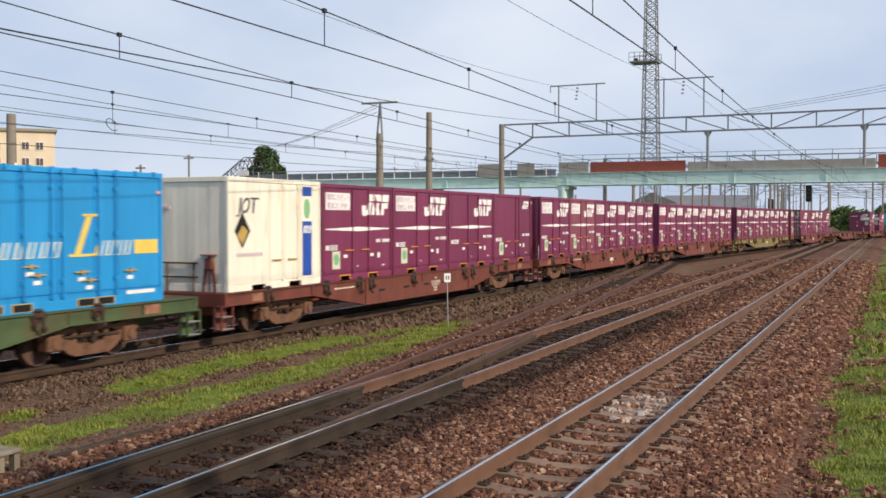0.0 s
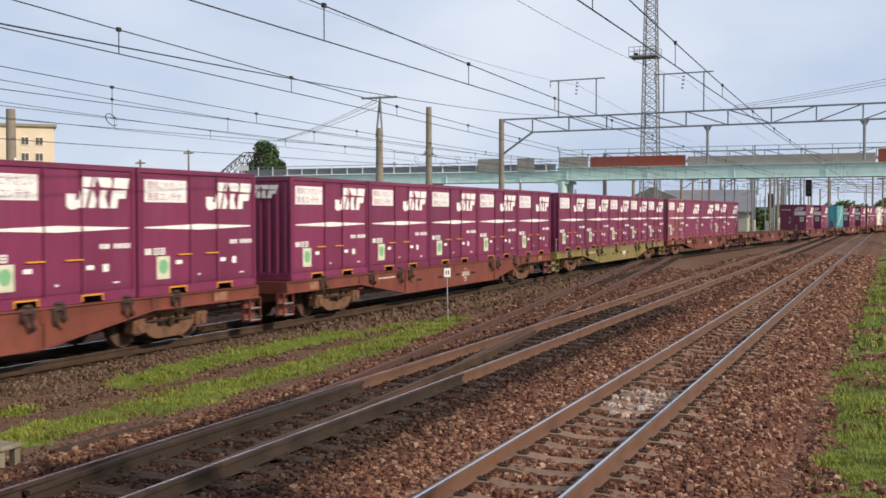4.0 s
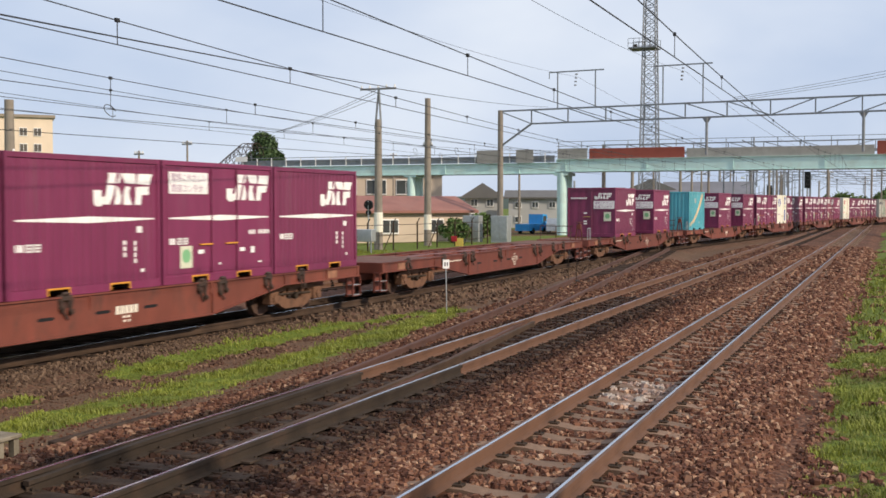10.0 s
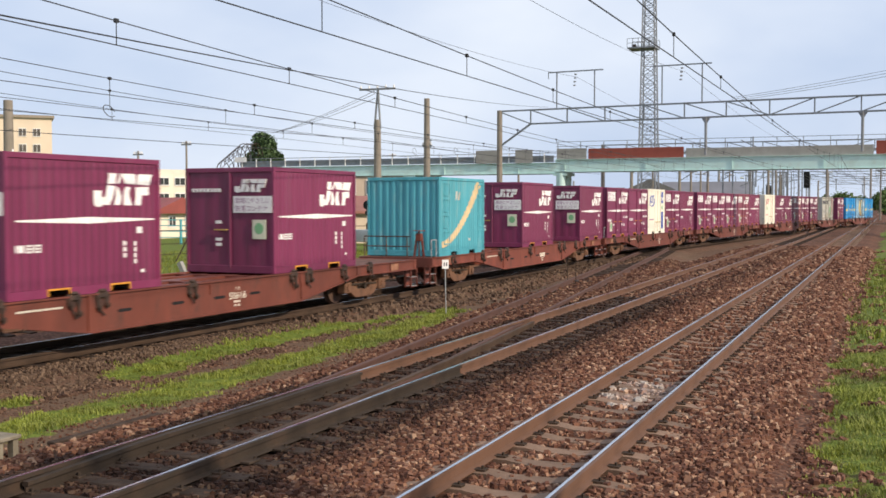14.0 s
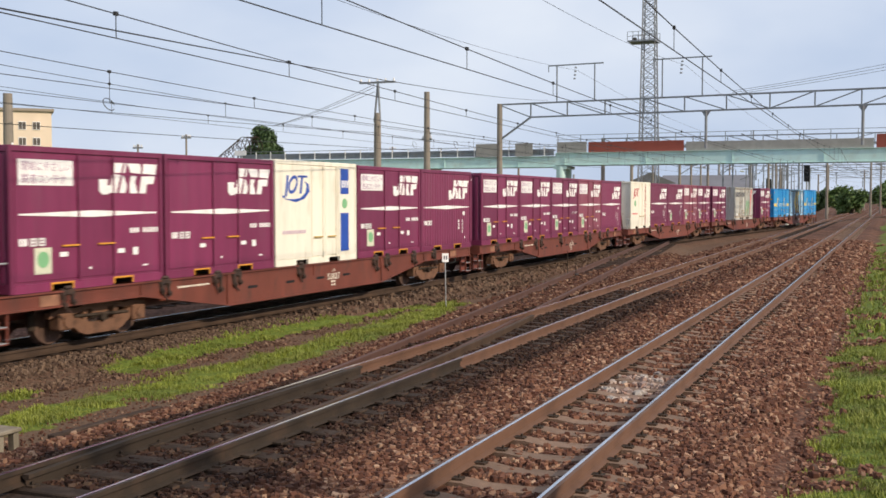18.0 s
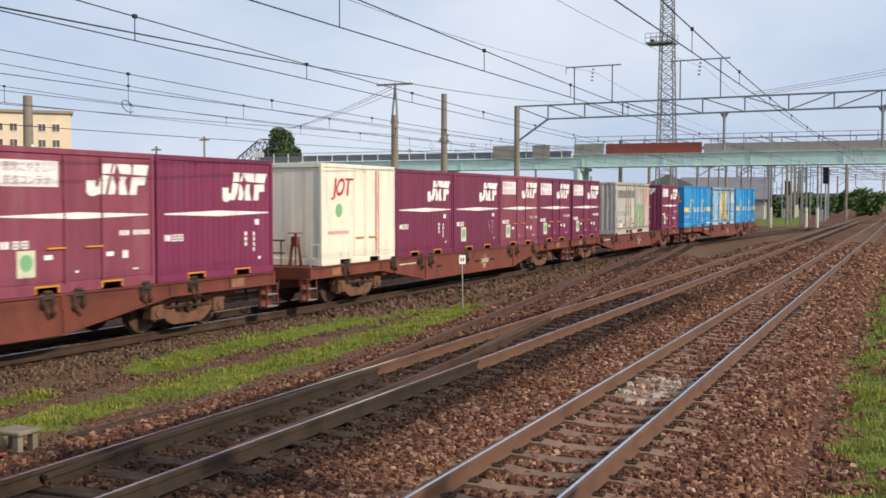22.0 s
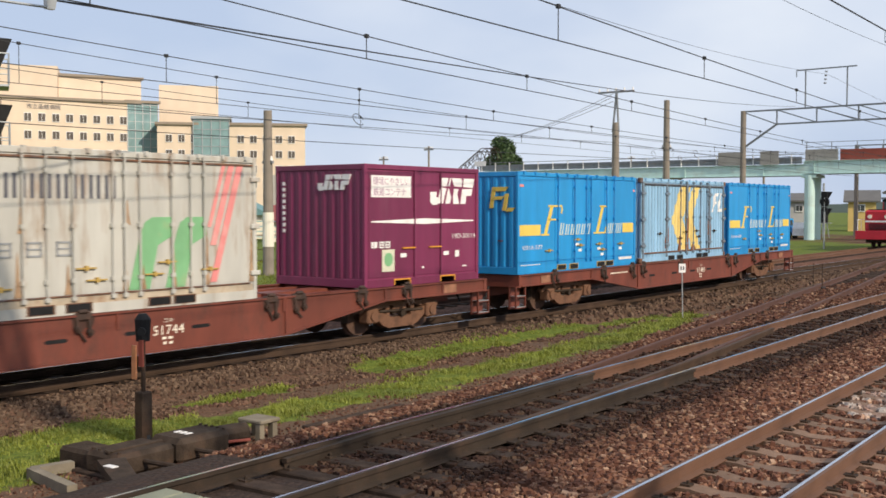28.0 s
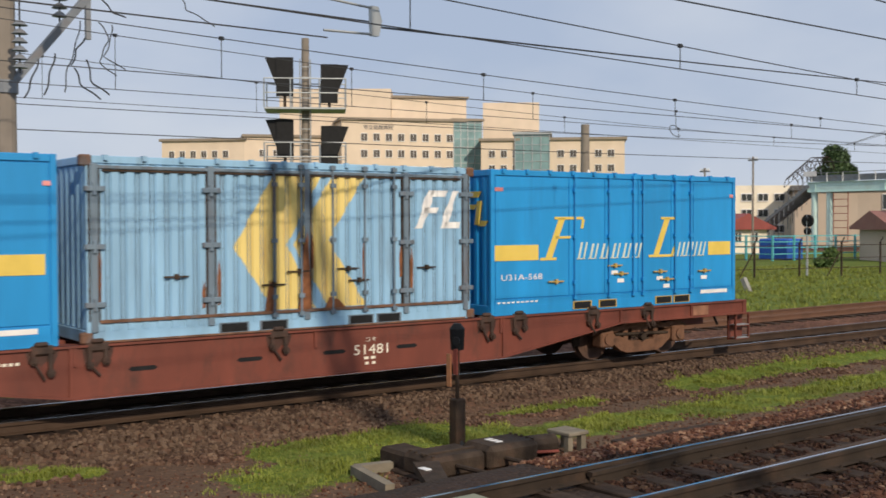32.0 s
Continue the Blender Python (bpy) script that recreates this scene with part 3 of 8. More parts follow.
def container_shell(name, label, L, H, paint, style, group):
    """Frame, skin, doors and rods of a box container; its near side faces +x, its leading end -y."""
    c = thing(name, label, "container", group=group)
    W, a = CW / 2, L / 2
    bm = NB()
    box(bm, -W + 0.03, W - 0.03, -a + 0.035, a - 0.035, 0.12, H - 0.03)
    part("body", bm, paint, c)
    if style == "end_door":
        part("end_skin", skin_end(-a + 0.037, -W + 0.08, W - 0.08, 0.18, H - 0.12, 6, 0.008), paint, c)
    elif style != "reefer":
        part("end_skin", skin_end(-a + 0.037, -W + 0.08, W - 0.08, 0.18, H - 0.12, 10, 0.028), paint, c)
    if style in ("ribbed", "end_door"):
        part("side_skin", skin_side(W - 0.033, -a + 0.09, a - 0.09, 0.16, H - 0.11, 20 if L < 5 else 30, 0.024 if L < 5 else 0.036), paint, c)
    for sx in (-1, 1):
        for sy in (-1, 1):
            b = NB()
            box(b, sx * W - (0.07 if sx > 0 else 0), sx * W + (0.07 if sx < 0 else 0), sy * a - (0.08 if sy > 0 else 0), sy * a + (0.08 if sy < 0 else 0), 0, H, 0.008)
            part("corner_post", b, paint, c)
    for sx in (-1, 1):
        b = NB()
        box(b, sx * W - (0.06 if sx > 0 else 0) - 0.002 * sx, sx * W + (0.06 if sx < 0 else 0) - 0.002 * sx, -a + 0.08, a - 0.08, H - 0.10, H - 0.003, 0.008)
        part("top_rail", b, paint, c)
        b = NB()
        for y0, y1 in ((-a + 0.08, -L * 0.27), (-L * 0.13, L * 0.13), (L * 0.27, a - 0.08)) if L < 5 else ((-a + 0.08, a - 0.08),):
            box(b, sx * W - (0.06 if sx > 0 else 0) - 0.002 * sx, sx * W + (0.06 if sx < 0 else 0) - 0.002 * sx, y0, y1, 0.0, 0.15)
        if L < 5:
            for q in (-1, 1):
                box(b, sx * W - (0.06 if sx > 0 else 0) - 0.002 * sx, sx * W + (0.06 if sx < 0 else 0) - 0.002 * sx, q * L * 0.20 - L * 0.07, q * L * 0.20 + L * 0.07, 0.115, 0.15)
        part("bottom_rail", b, paint, c)
    for sy in (-1, 1):
        for z0, z1 in ((H - 0.11, H - 0.003), (0.0, 0.17)):
            part("end_rail", box(NB(), -W + 0.07, W - 0.07, sy * a - (0.06 if sy > 0 else 0), sy * a + (0.06 if sy < 0 else 0), z0, z1, 0.008), paint, c)
    # underside
    b = NB()
    box(b, -W + 0.08, W - 0.08, -a + 0.08, -L * 0.28, 0.01, 0.118)
    box(b, -W + 0.08, W - 0.08, -L * 0.12, L * 0.12, 0.01, 0.118)
    box(b, -W + 0.08, W - 0.08, L * 0.28, a - 0.08, 0.01, 0.118)
    part("floor_beam", b, grime, c)
    return c


def pocket_frames(c, L, m):
    for s in (-1, 1):
        b = NB()
        y0, y1 = s * L * 0.20 - L * 0.07, s * L * 0.20 + L * 0.07
        x = CW / 2
        for q in ((y0, y1, 0.115, 0.145), (y0, y0 + 0.03, 0.02, 0.115), (y1 - 0.03, y1, 0.02, 0.115)):
            box(b, x - 0.002, x + 0.012, *q)
        part("fork_pocket", b, m, c, "orange-edged fork pocket")


def doors(c, L, H, paint, edges, x, rod_m, z0=0.19, z1=None, rods=True):
    """Door leaves on the near side, between the given edges, with locking rods and handles."""
    z1 = z1 or H - 0.13
    for y0, y1 in zip(edges, edges[1:]):
        b = NB()
        box(b, x - 0.03, x + 0.012, y0 + 0.012, y1 - 0.012, z0, z1, 0.006)
        d = part("door", b, paint, c)
        if rods:
            b = NB()
            ry = y1 - 0.12
            rod(b, (x + 0.03, ry, z0 - 0.05), (x + 0.03, ry, z1 + 0.05), 0.016, 6)
            for z in (z0 + 0.02, z0 + 0.65, z1 - 0.5, z1 - 0.02):
                box(b, x + 0.008, x + 0.052, ry - 0.035, ry + 0.035, z - 0.025, z + 0.025)
            part("lock_rod", b, rod_m, d)


label_white = mat("yellowed_label", (0.60, 0.60, 0.46), 0.6, 0, 0.12, 6)


slogan_ink = mat("faded_violet_print", (0.36, 0.20, 0.31), 0.6, 0, 0.1, 5)


def jrf(kind):
    """A purple twelve-foot box with white markings."""
    L, H = 3.715, CH
    base = kind[0]
    paint = purple_old if base == "F" else purple
    words = {"D": "purple steel freight container with side doors, white panel and emblem", "P": "purple ribbed-side freight container with a long white stripe",
             "Q": "purple ribbed-side freight container with a green label", "N": "purple side-door freight container with emblem and no panel",
             "S": "purple end-mark freight container with small emblem by its corner", "E": "purple end-door freight container with white panel on its end",
             "F": "faded mauve freight container with side doors and white panel"}[base]
    ribbed = base in "PQE"
    c = container_shell("container", words, L, H, paint, "end_door" if base == "E" else "ribbed" if ribbed else "flat", "purple containers")
    x = CW / 2
    line = rib_line(x - 0.033, -L / 2 + 0.09, L / 2 - 0.09, 20, 0.024)
    if not ribbed:
        for e in ((-1.74, -0.36), (-0.35, 0.50), (0.51, 1.74)) if base != "S" else ((-1.74, 0.24), (0.25, 0.62), (0.63, 1.74)):
            part("door", box(NB(), x - 0.05, x - 0.018, e[0] + 0.012, e[1] - 0.012, 0.19, H - 0.13, 0.006), paint, c)
        for y in (-0.34, 0.52) if base != "S" else (0.26, 0.60):
            b = NB()
            rod(b, (x - 0.002, y, 0.12), (x - 0.002, y, H - 0.1), 0.017, 6)
            for z in (0.22, 0.8, 1.55, H - 0.2):
                box(b, x - 0.02, x + 0.018, y - 0.03, y + 0.03, z - 0.02, z + 0.02)
            part("lock_rod", b, paint, c)
    x2 = x - 0.017
    if base in "DF":
        pan = part("sign_panel", plate(rect(-1.66, -0.46, H - 0.65, H - 0.22), x2), white, c, "white panel with two lines of print")
        lettered("print", SLOGAN[0], -1.60, -0.52, H - 0.41, H - 0.25, x2 + 0.012, slogan_ink, pan)
        lettered("print", SLOGAN[1], -1.60, -0.62, H - 0.62, H - 0.46, x2 + 0.012, slogan_ink, pan)
    b = NB()
    if ribbed:
        painted(b, emblem_polys(0.10, 1.64, H - 0.90, H - 0.29), line)
    elif base == "S":
        emblem_side(b, 0.95, 1.62, H - 0.52, H - 0.22, x2)
    else:
        emblem_side(b, 0.17, 1.71, H - 0.80, H - 0.22, x2)
    part("emblem", b, white, c, "white slanted block emblem")
    zs = H - 1.13
    stripe = [(-1.66, zs - 0.015), (0, zs - 0.062), (1.68, zs - 0.015), (1.68, zs + 0.01), (0, zs + 0.055), (-1.66, zs + 0.01)]
    if base != "S":
        part("stripe", painted(NB(), [stripe], line) if ribbed else plate(stripe, x2), white, c, "long tapered white stripe")
    marks = []
    for k, w in enumerate((0.06, 0.09, 0.15, 0.15)):      # company mark, as plain bars
        y = (-1.66, -1.58, -1.43, -1.25)[k]
        if k < 2:
            marks += [rect(y, y + w, 0.78, 0.90)]
        else:
            marks += [rect(y, y + w, 0.77 + j * 0.052, 0.80 + j * 0.052) for j in range(3)] + [rect(y, y + 0.035, 0.77, 0.905), rect(y + w - 0.035, y + w, 0.77, 0.905)]
    tags = [rect(1.22, 1.34, 1.04, 1.16), rect(1.30, 1.42, 0.30, 0.36)] if ribbed else [rect(-0.78, -0.60, 0.57, 0.65), rect(0.62, 0.80, 0.57, 0.65), rect(1.02, 1.16, 0.52, 0.66), rect(1.28, 1.42, 0.30, 0.33), rect(-0.10, -0.04, 0.32, 0.36)]
    if base in "PE":
        marks += [rect(0.86, 0.92, 0.60 + k * 0.11, 0.68 + k * 0.11) for k in range(3)] + [rect(1.12, 1.18, 0.48 + k * 0.11, 0.56 + k * 0.11) for k in range(4)]
    elif base in "NS" or kind not in NUMBERS and base != "Q":
        marks += [rect(0.95 + k * 0.088, 1.01 + k * 0.088, 0.93, 1.02) for k in range(9) if k != 3]
    b = NB()
    if ribbed:
        painted(b, marks + tags, line)
    else:
        for q in marks + tags:
            plate(q, x2, 0.008, b)
    part("number_marking", b, white, c)
    if kind in NUMBERS:
        lettered("number", NUMBERS[kind], 0.93, 1.74, 0.92, 1.02, x2 + 0.010, white, c, "white painted container number")
    if base == "Q":
        lettered("number", "1\n9\nG", 0.86, 0.93, 0.60, 0.92, x + 0.004, white, c, "white upright container number")
        lettered("number", "9\n2\n1\n9", 1.12, 1.19, 0.48, 0.92, x + 0.004, white, c, "white upright container number")
    if base in "DFSQN" and base != "N":
        y = -1.34
        st = part("label_plate", plate(rect(y, y + 0.37, 0.30, 0.74), x2 if not ribbed else x - 0.006), label_white, c, "pale label with a round green drawing")
        xg = (x2 if not ribbed else x - 0.006) + 0.008
        part("green_patch", prism(NB(), [(y + 0.185 + 0.13 * math.cos(k * 0.5236), 0.54 + 0.14 * math.sin(k * 0.5236)) for k in range(12)], 0, xg, xg + 0.004), greenp, st)
    if not ribbed:
        for y in (-0.74, 0.12):
            part("door_handle", box(NB(), x - 0.02, x + 0.022, y, y + 0.40, 0.745, 0.772), orange, c, "orange door handle")
    pocket_frames(c, L, orange)
    # leading end
    y = -L / 2
    b = NB()
    if base == "E":
        part("end_seam", rod(b, (0.02, y + 0.01, 0.1), (0.02, y + 0.01, H - 0.08), 0.022, 6), paint, c)
        b = NB()
        emblem_end(b, 0.16, 1.02, H - 0.58, H - 0.27, y)
        part("end_emblem", b, white, c)
        pan = part("end_panel", prism(NB(), rect(0.12, 1.17, H - 1.04, H - 0.66), 1, y - 0.008, y + 0.01), white, c, "white panel with two lines of print")
        lettered("print", SLOGAN[0], 0.17, 1.12, H - 0.83, H - 0.69, y - 0.012, slogan_ink, pan, "", True)
        lettered("print", SLOGAN[1], 0.17, 1.06, H - 1.01, H - 0.87, y - 0.012, slogan_ink, pan, "", True)
        st = part("end_label", prism(NB(), rect(0.64, 1.00, H - 1.64, H - 1.20), 1, y - 0.008, y + 0.01), label_white, c)
        part("green_patch", prism(NB(), [(0.82 + 0.12 * math.cos(k * 0.5236), H - 1.40 + 0.13 * math.sin(k * 0.5236)) for k in range(12)], 1, y - 0.012, y - 0.004), greenp, st)
        b = NB()
        for k in range(8):
            prism(b, rect(-1.04 + k * 0.105, -0.97 + k * 0.105, H - 0.56, H - 0.48), 1, y - 0.006, y + 0.01)
        for z in (0.62, 0.74, 1.14):
            prism(b, rect(-0.38, -0.22, z, z + 0.07), 1, y - 0.006, y + 0.01)
        part("end_marking", b, white, c)
        part("end_bolt", box(NB(), -0.40, -0.05, y - 0.05, y, 0.98, 1.01), goldp, c)
    else:
        emblem_end(b, -0.02, 0.86, H - 0.52, H - 0.20, y)
        for k in range(9):
            prism(b, rect(-1.02, -0.95, H - 0.40 - k * 0.12, H - 0.33 - k * 0.12), 1, y - 0.006, y + 0.01)
        part("end_marking", b, white, c)
    return c


def jot(kind):
    """A cream insulated twelve-foot box."""
    L, H = 3.715, CH + 0.03
    words = {"black": "cream insulated container with a gold and black diamond mark", "blue": "white insulated container with broad dark blue bands", "red": "cream insulated container with a thin red stripe",
             "plain": "plain white weathered freight container"}[kind]
    c = container_shell("container", words, L, H, cream if kind != "plain" else whitebox, "reefer", "insulated containers")
    paint = cream if kind != "plain" else whitebox
    x = CW / 2
    b = NB()
    box(b, x - 0.03, x - 0.012, -L / 2 + 0.09, -0.32, 0.16, H - 0.11)
    part("side_skin", b, paint, c)
    doors(c, L, H, paint, (-0.30, 0.32, 0.95), x - 0.02, cream, 0.17)
    b = NB()
    box(b, x - 0.03, x - 0.012, 0.97, L / 2 - 0.09, 0.16, H - 0.11)
    part("side_skin", b, paint, c)
    x2 = x - 0.012
    if kind != "plain":
        b = NB()
        col = {"black": ink, "blue": bluep, "red": redp}[kind]
        yl = -1.60 if kind != "red" else -1.45
        zl = H - 0.78
        sc_ = 0.80 if kind == "black" else 1.0
        for q in (rect(0.10, 0.18, -0.06, 0.42, 0.08), rect(0.0, 0.12, -0.10, -0.05), rect(0.72, 0.80, 0.0, 0.42, 0.08), rect(0.66, 1.06, 0.38, 0.43)):
            plate([(yl + 0.04 + y_ * sc_, zl + z_ * sc_) for y_, z_ in q], x2, 0.008, b)
        for k in range(14):      # a leaning ring
            qa, qb = k * 0.4488, (k + 1) * 0.4488
            ring = [(0.44 + r * math.cos(q) + 0.07 * math.sin(q), 0.21 + 0.22 * r / 0.19 * math.sin(q)) for q, r in ((qa, 0.19), (qb, 0.19), (qb, 0.125), (qa, 0.125))]
            plate([(yl + 0.04 + y_ * sc_, zl + z_ * sc_) for y_, z_ in ring], x2, 0.008, b)
        part("emblem", b, col, c, "dark block emblem")
    if kind == "black":
        d = part("diamond_mark", plate([(-1.62, 1.30), (-1.34, 0.92), (-1.06, 1.30), (-1.34, 1.70)], x2), black, c)
        part("gold_half", plate([(-1.34, 1.00), (-1.14, 1.30), (-1.34, 1.42), (-1.54, 1.20)], x2 + 0.008, 0.004), goldp, d)
    if kind in ("black", "blue"):
        for z0, z1 in ((0.22, 1.50), (H - 0.36, H - 0.14)) if kind == "black" else ((0.24, 1.20), (H - 0.78, H - 0.14)):
            part("blue_band", plate(rect(1.06, 1.46, z0, z1), x2), bluep, c, "broad dark blue band")
        b = NB()
        for k in range(3):
            zb_ = 1.22 if kind == "black" else H - 0.62
            plate(rect(1.10 + k * 0.12, 1.17 + k * 0.12, zb_, zb_ + 0.18, 0.03), x2 + 0.008, 0.004, b)
        part("band_lettering", b, white, c)
        part("green_emblem", plate([(1.26 + 0.13 * math.cos(k * 0.5236), (1.80 if kind == "black" else 1.44) + (0.24 if kind == "black" else 0.13) * math.sin(k * 0.5236)) for k in range(12)], x2), greenp, c)
    if kind == "blue":
        part("swoosh", plate([(-1.50, H - 0.90), (-1.0, H - 0.98), (-0.62, H - 0.90), (-0.40, H - 0.72), (-0.44, H - 0.56), (-0.62, H - 0.48), (-0.52, H - 0.60), (-0.58, H - 0.76), (-0.80, H - 0.88), (-1.1, H - 0.91)], x2), bluep, c)
    if kind == "red":
        for y0, y1 in ((0.78, 0.90), (0.94, 0.97)):
            part("red_stripe", plate(rect(y0, y1, 0.16, H - 0.12), x2), redp, c)
        part("green_emblem", plate([(-1.05 + 0.16 * math.cos(k * 0.5236), 1.32 + 0.17 * math.sin(k * 0.5236)) for k in range(12)], x2), greenp, c)
    b = NB()
    for k in range(9):
        plate(rect(-1.55 + k * 0.11, -1.47 + k * 0.11, 0.74, 0.82), x2, 0.008, b)
    part("number_marking", b, panel_grey if kind != "red" else palered, c)
    for y in (-0.22, 0.42):
        part("door_handle", box(NB(), x - 0.01, x + 0.04, y, y + 0.36, 0.62, 0.65), goldp, c)
    b = skin_end(-L / 2 + 0.037, -1.15, 1.15, 0.2, H - 0.15, 4, 0.008)
    part("end_seam", b, paint, c)
    b = NB()
    for k in range(8):
        prism(b, rect(-0.98 + k * 0.09, -0.93 + k * 0.09, H - 0.70, H - 0.62), 1, -L / 2 - 0.004, -L / 2 + 0.03)
    part("end_marking", b, panel_grey if kind != "red" else palered, c)
    return c


def rods_wide(c, L, H, ys, x, m, z0, z1):
    for y in ys:
        b = NB()
        rod(b, (x + 0.035, y, z0), (x + 0.035, y, z1), 0.017, 6)
        for z in (z0 + 0.04, z0 + 0.3, (z0 + z1) / 2, z1 - 0.3, z1 - 0.04):
            box(b, x, x + 0.06, y - 0.04, y + 0.04, z - 0.03, z + 0.03)
        part("lock_rod", b, m, c)


rusty_corner = mat("rusted_corner_steel", (0.15, 0.075, 0.045), 0.85, 0, 0.35, 6, 0.3, 30, (0.10, 0.14, 0.17), 0.6, 4)
flaking_rust = mat("flaking_rust", (0.20, 0.075, 0.03), 0.9, 0, 0.4, 8, 0.3, 30)


stained_rust = mat("thin_rust_stain", (0.34, 0.22, 0.13), 0.8, 0, 0.3, 5, 0.1, 20)
stained_white = mat("rust_stained_white_paint", (0.48, 0.40, 0.30), 0.6, 0, 0.2, 3, 0.1, 20, (0.26, 0.12, 0.05), 0.8, 2.5)


def box20(kind, number=""):
    """A twenty-foot box with side-opening doors."""
    L, H = 6.06, CH
    paint = {"blue": blue, "pale": paleblue, "white": whitebox}[kind]
    words = {"blue": "bright blue twenty-foot container with yellow bands and lettering", "pale": "faded light blue twenty-foot container with yellow chevrons and rust",
             "white": "weathered white twenty-foot container with green and red markings"}[kind]
    c = container_shell("container", words, L, H, paint, "flat" if kind != "pale" else "ribbed", "twenty-foot containers")
    x, a = CW / 2, L / 2
    at_ = {"blue": (0.015, 0.28, 0.42, 0.557, 0.70, 0.80, 0.985), "white": (0.015, 0.285, 0.41, 0.56, 0.70, 0.81, 0.985), "pale": ()}[kind]
    edges = [(f - 0.5) * L for f in at_]
    for y0, y1 in zip(edges, edges[1:]):
        part("door", box(NB(), x - 0.035, x - 0.012, y0 + 0.014, y1 - 0.014, 0.28, H - 0.12, 0.005), paint, c)
    rods_ = {"blue": (0.30, 0.435, 0.535, 0.575, 0.715, 0.785), "white": (0.285, 0.345, 0.415, 0.525, 0.56, 0.605, 0.705, 0.765, 0.81), "pale": (0.43, 0.50, 0.585, 0.675, 0.76)}[kind]
    rods_wide(c, L, H, [(f - 0.5) * L for f in rods_], x - 0.012, {"blue": blue, "pale": worn_frame, "white": whitebox}[kind], 0.2, H - 0.03)
    x2 = x - 0.012
    grips = {"blue": ((0.20, 0.52), (0.43, 0.76), (0.455, 0.61), (0.62, 0.62), (0.65, 0.47), (0.82, 0.60)), "white": ((0.20, 0.42), (0.42, 0.66), (0.45, 0.48), (0.62, 0.52), (0.66, 0.70), (0.80, 0.55)),
             "pale": ((0.165, 0.82), (0.40, 0.66), (0.465, 0.84), (0.60, 0.86), (0.63, 0.68), (0.83, 0.84))}[kind]
    for f, z in grips:
        y = (f - 0.5) * L
        b = box(NB(), x - 0.005, x + 0.035, y, y + 0.34, z, z + 0.022)
        box(b, x - 0.005, x + 0.045, y + 0.15, y + 0.20, z - 0.025, z + 0.05)
        g_ = part("door_handle", b, goldp if kind != "pale" else grime, c, "brassy door handle bar" if kind != "pale" else "dark door handle bar")
        if kind == "blue" and f > 0.4:
            part("tag", plate(rect(y + 0.10, y + 0.26, z - 0.15, z - 0.08), x2, 0.008), white, g_)
    for f in (0.33, 0.43, 0.665, 0.745):
        y = (f - 0.5) * L
        b = NB()
        box(b, x - 0.004, x + 0.010, y - 0.22, y + 0.22, 0.03, 0.17)
        pk = part("fork_pocket", b, {"blue": goldp, "pale": worn_frame, "white": rusty_corner}[kind], c)
        part("opening", box(NB(), x + 0.006, x + 0.013, y - 0.19, y + 0.19, 0.04, 0.155), black, pk)
    part("lower_beam", box(NB(), x - 0.035, x - 0.006, -a + 0.09, a - 0.09, 0.15, 0.26), stained_white if kind == "white" else paint, c)
    if kind == "white":
        for y in (-a + 0.05, a - 0.05):
            for z in (0.45, 1.25, 2.05):
                part("hinge", box(NB(), x - 0.02, x + 0.04, y - 0.10, y + 0.10, z - 0.04, z + 0.04, 0.01), whitebox, c)
        part("gutter", box(NB(), x - 0.03, x + 0.015, -a + 0.09, a - 0.09, H - 0.16, H - 0.125, 0.006), rusty_corner, c)
        part("sill_strip", box(NB(), x - 0.03, x + 0.012, -a + 0.16, a - 0.16, 0.262, 0.29, 0.006), rusty_corner, c)
    if kind == "blue":
        for y0, y1 in ((-2.97, -2.02), (2.24, 2.88)):
            part("yellow_band", plate(rect(y0, y1, 0.91, 1.17), x2), yellow, c, "yellow band")
        # two tall slanted marks and rows of small ones, as plain strokes
        b = NB()
        for y, long_ in ((-1.86, 0), (0.74, 1)):
            plate(rect(y, y + 0.14, 0.94, 1.62, 0.30), x2, 0.01, b)
            plate(rect(y - 0.12, y + 0.24 if not long_ else y + 0.52, 0.90, 0.945), x2, 0.01, b)
            plate(rect(y + 0.20, y + 0.86 if not long_ else y + 0.56, 1.60, 1.645), x2, 0.01, b)
            if long_:
                plate(rect(y + 0.47, y + 0.53, 0.94, 1.08, 0.06), x2, 0.01, b)
            else:
                plate(rect(y + 0.80, y + 0.86, 1.44, 1.60, 0.03), x2, 0.01, b)
                plate(rect(y + 0.20, y + 0.55, 1.27, 1.31, 0.02), x2, 0.01, b)
        part("tall_lettering", b, yellow, c, "two tall slanted yellow strokes")
        b = NB()
        for y0, n_, st_ in ((-1.13, 6, 0.268), (1.24, 4, 0.235)):
            for k in range(n_):
                y = y0 + k * st_
                h = 1.20 if k == 0 and n_ == 6 else 1.17
                plate(rect(y, y + 0.045, 0.90, h, 0.08), x2, 0.01, b)
                plate(rect(y + 0.12, y + 0.155, 0.90, h, 0.08), x2, 0.01, b)
                plate(rect(y - 0.02, y + 0.17, 0.90, 0.918), x2, 0.01, b)
        part("small_lettering", b, mat("pale_cream_strokes", (0.62, 0.66, 0.55), 0.5, 0, 0.1, 4) if "pale_cream_strokes" not in bpy.data.materials else bpy.data.materials["pale_cream_strokes"], c, "row of small pale strokes")
        if number:
            lettered("number", number, -2.82, -1.94, 0.58, 0.68, x2 + 0.012, white, c, "white painted container number")
        b = NB()
        if not number:
            for k in range(8):
                plate(rect(-2.82 + k * 0.11, -2.74 + k * 0.11, 0.58, 0.68), x2, 0.01, b)
        plate(rect(2.02, 2.78, 0.17, 0.24), x2 + 0.006, 0.008, b)
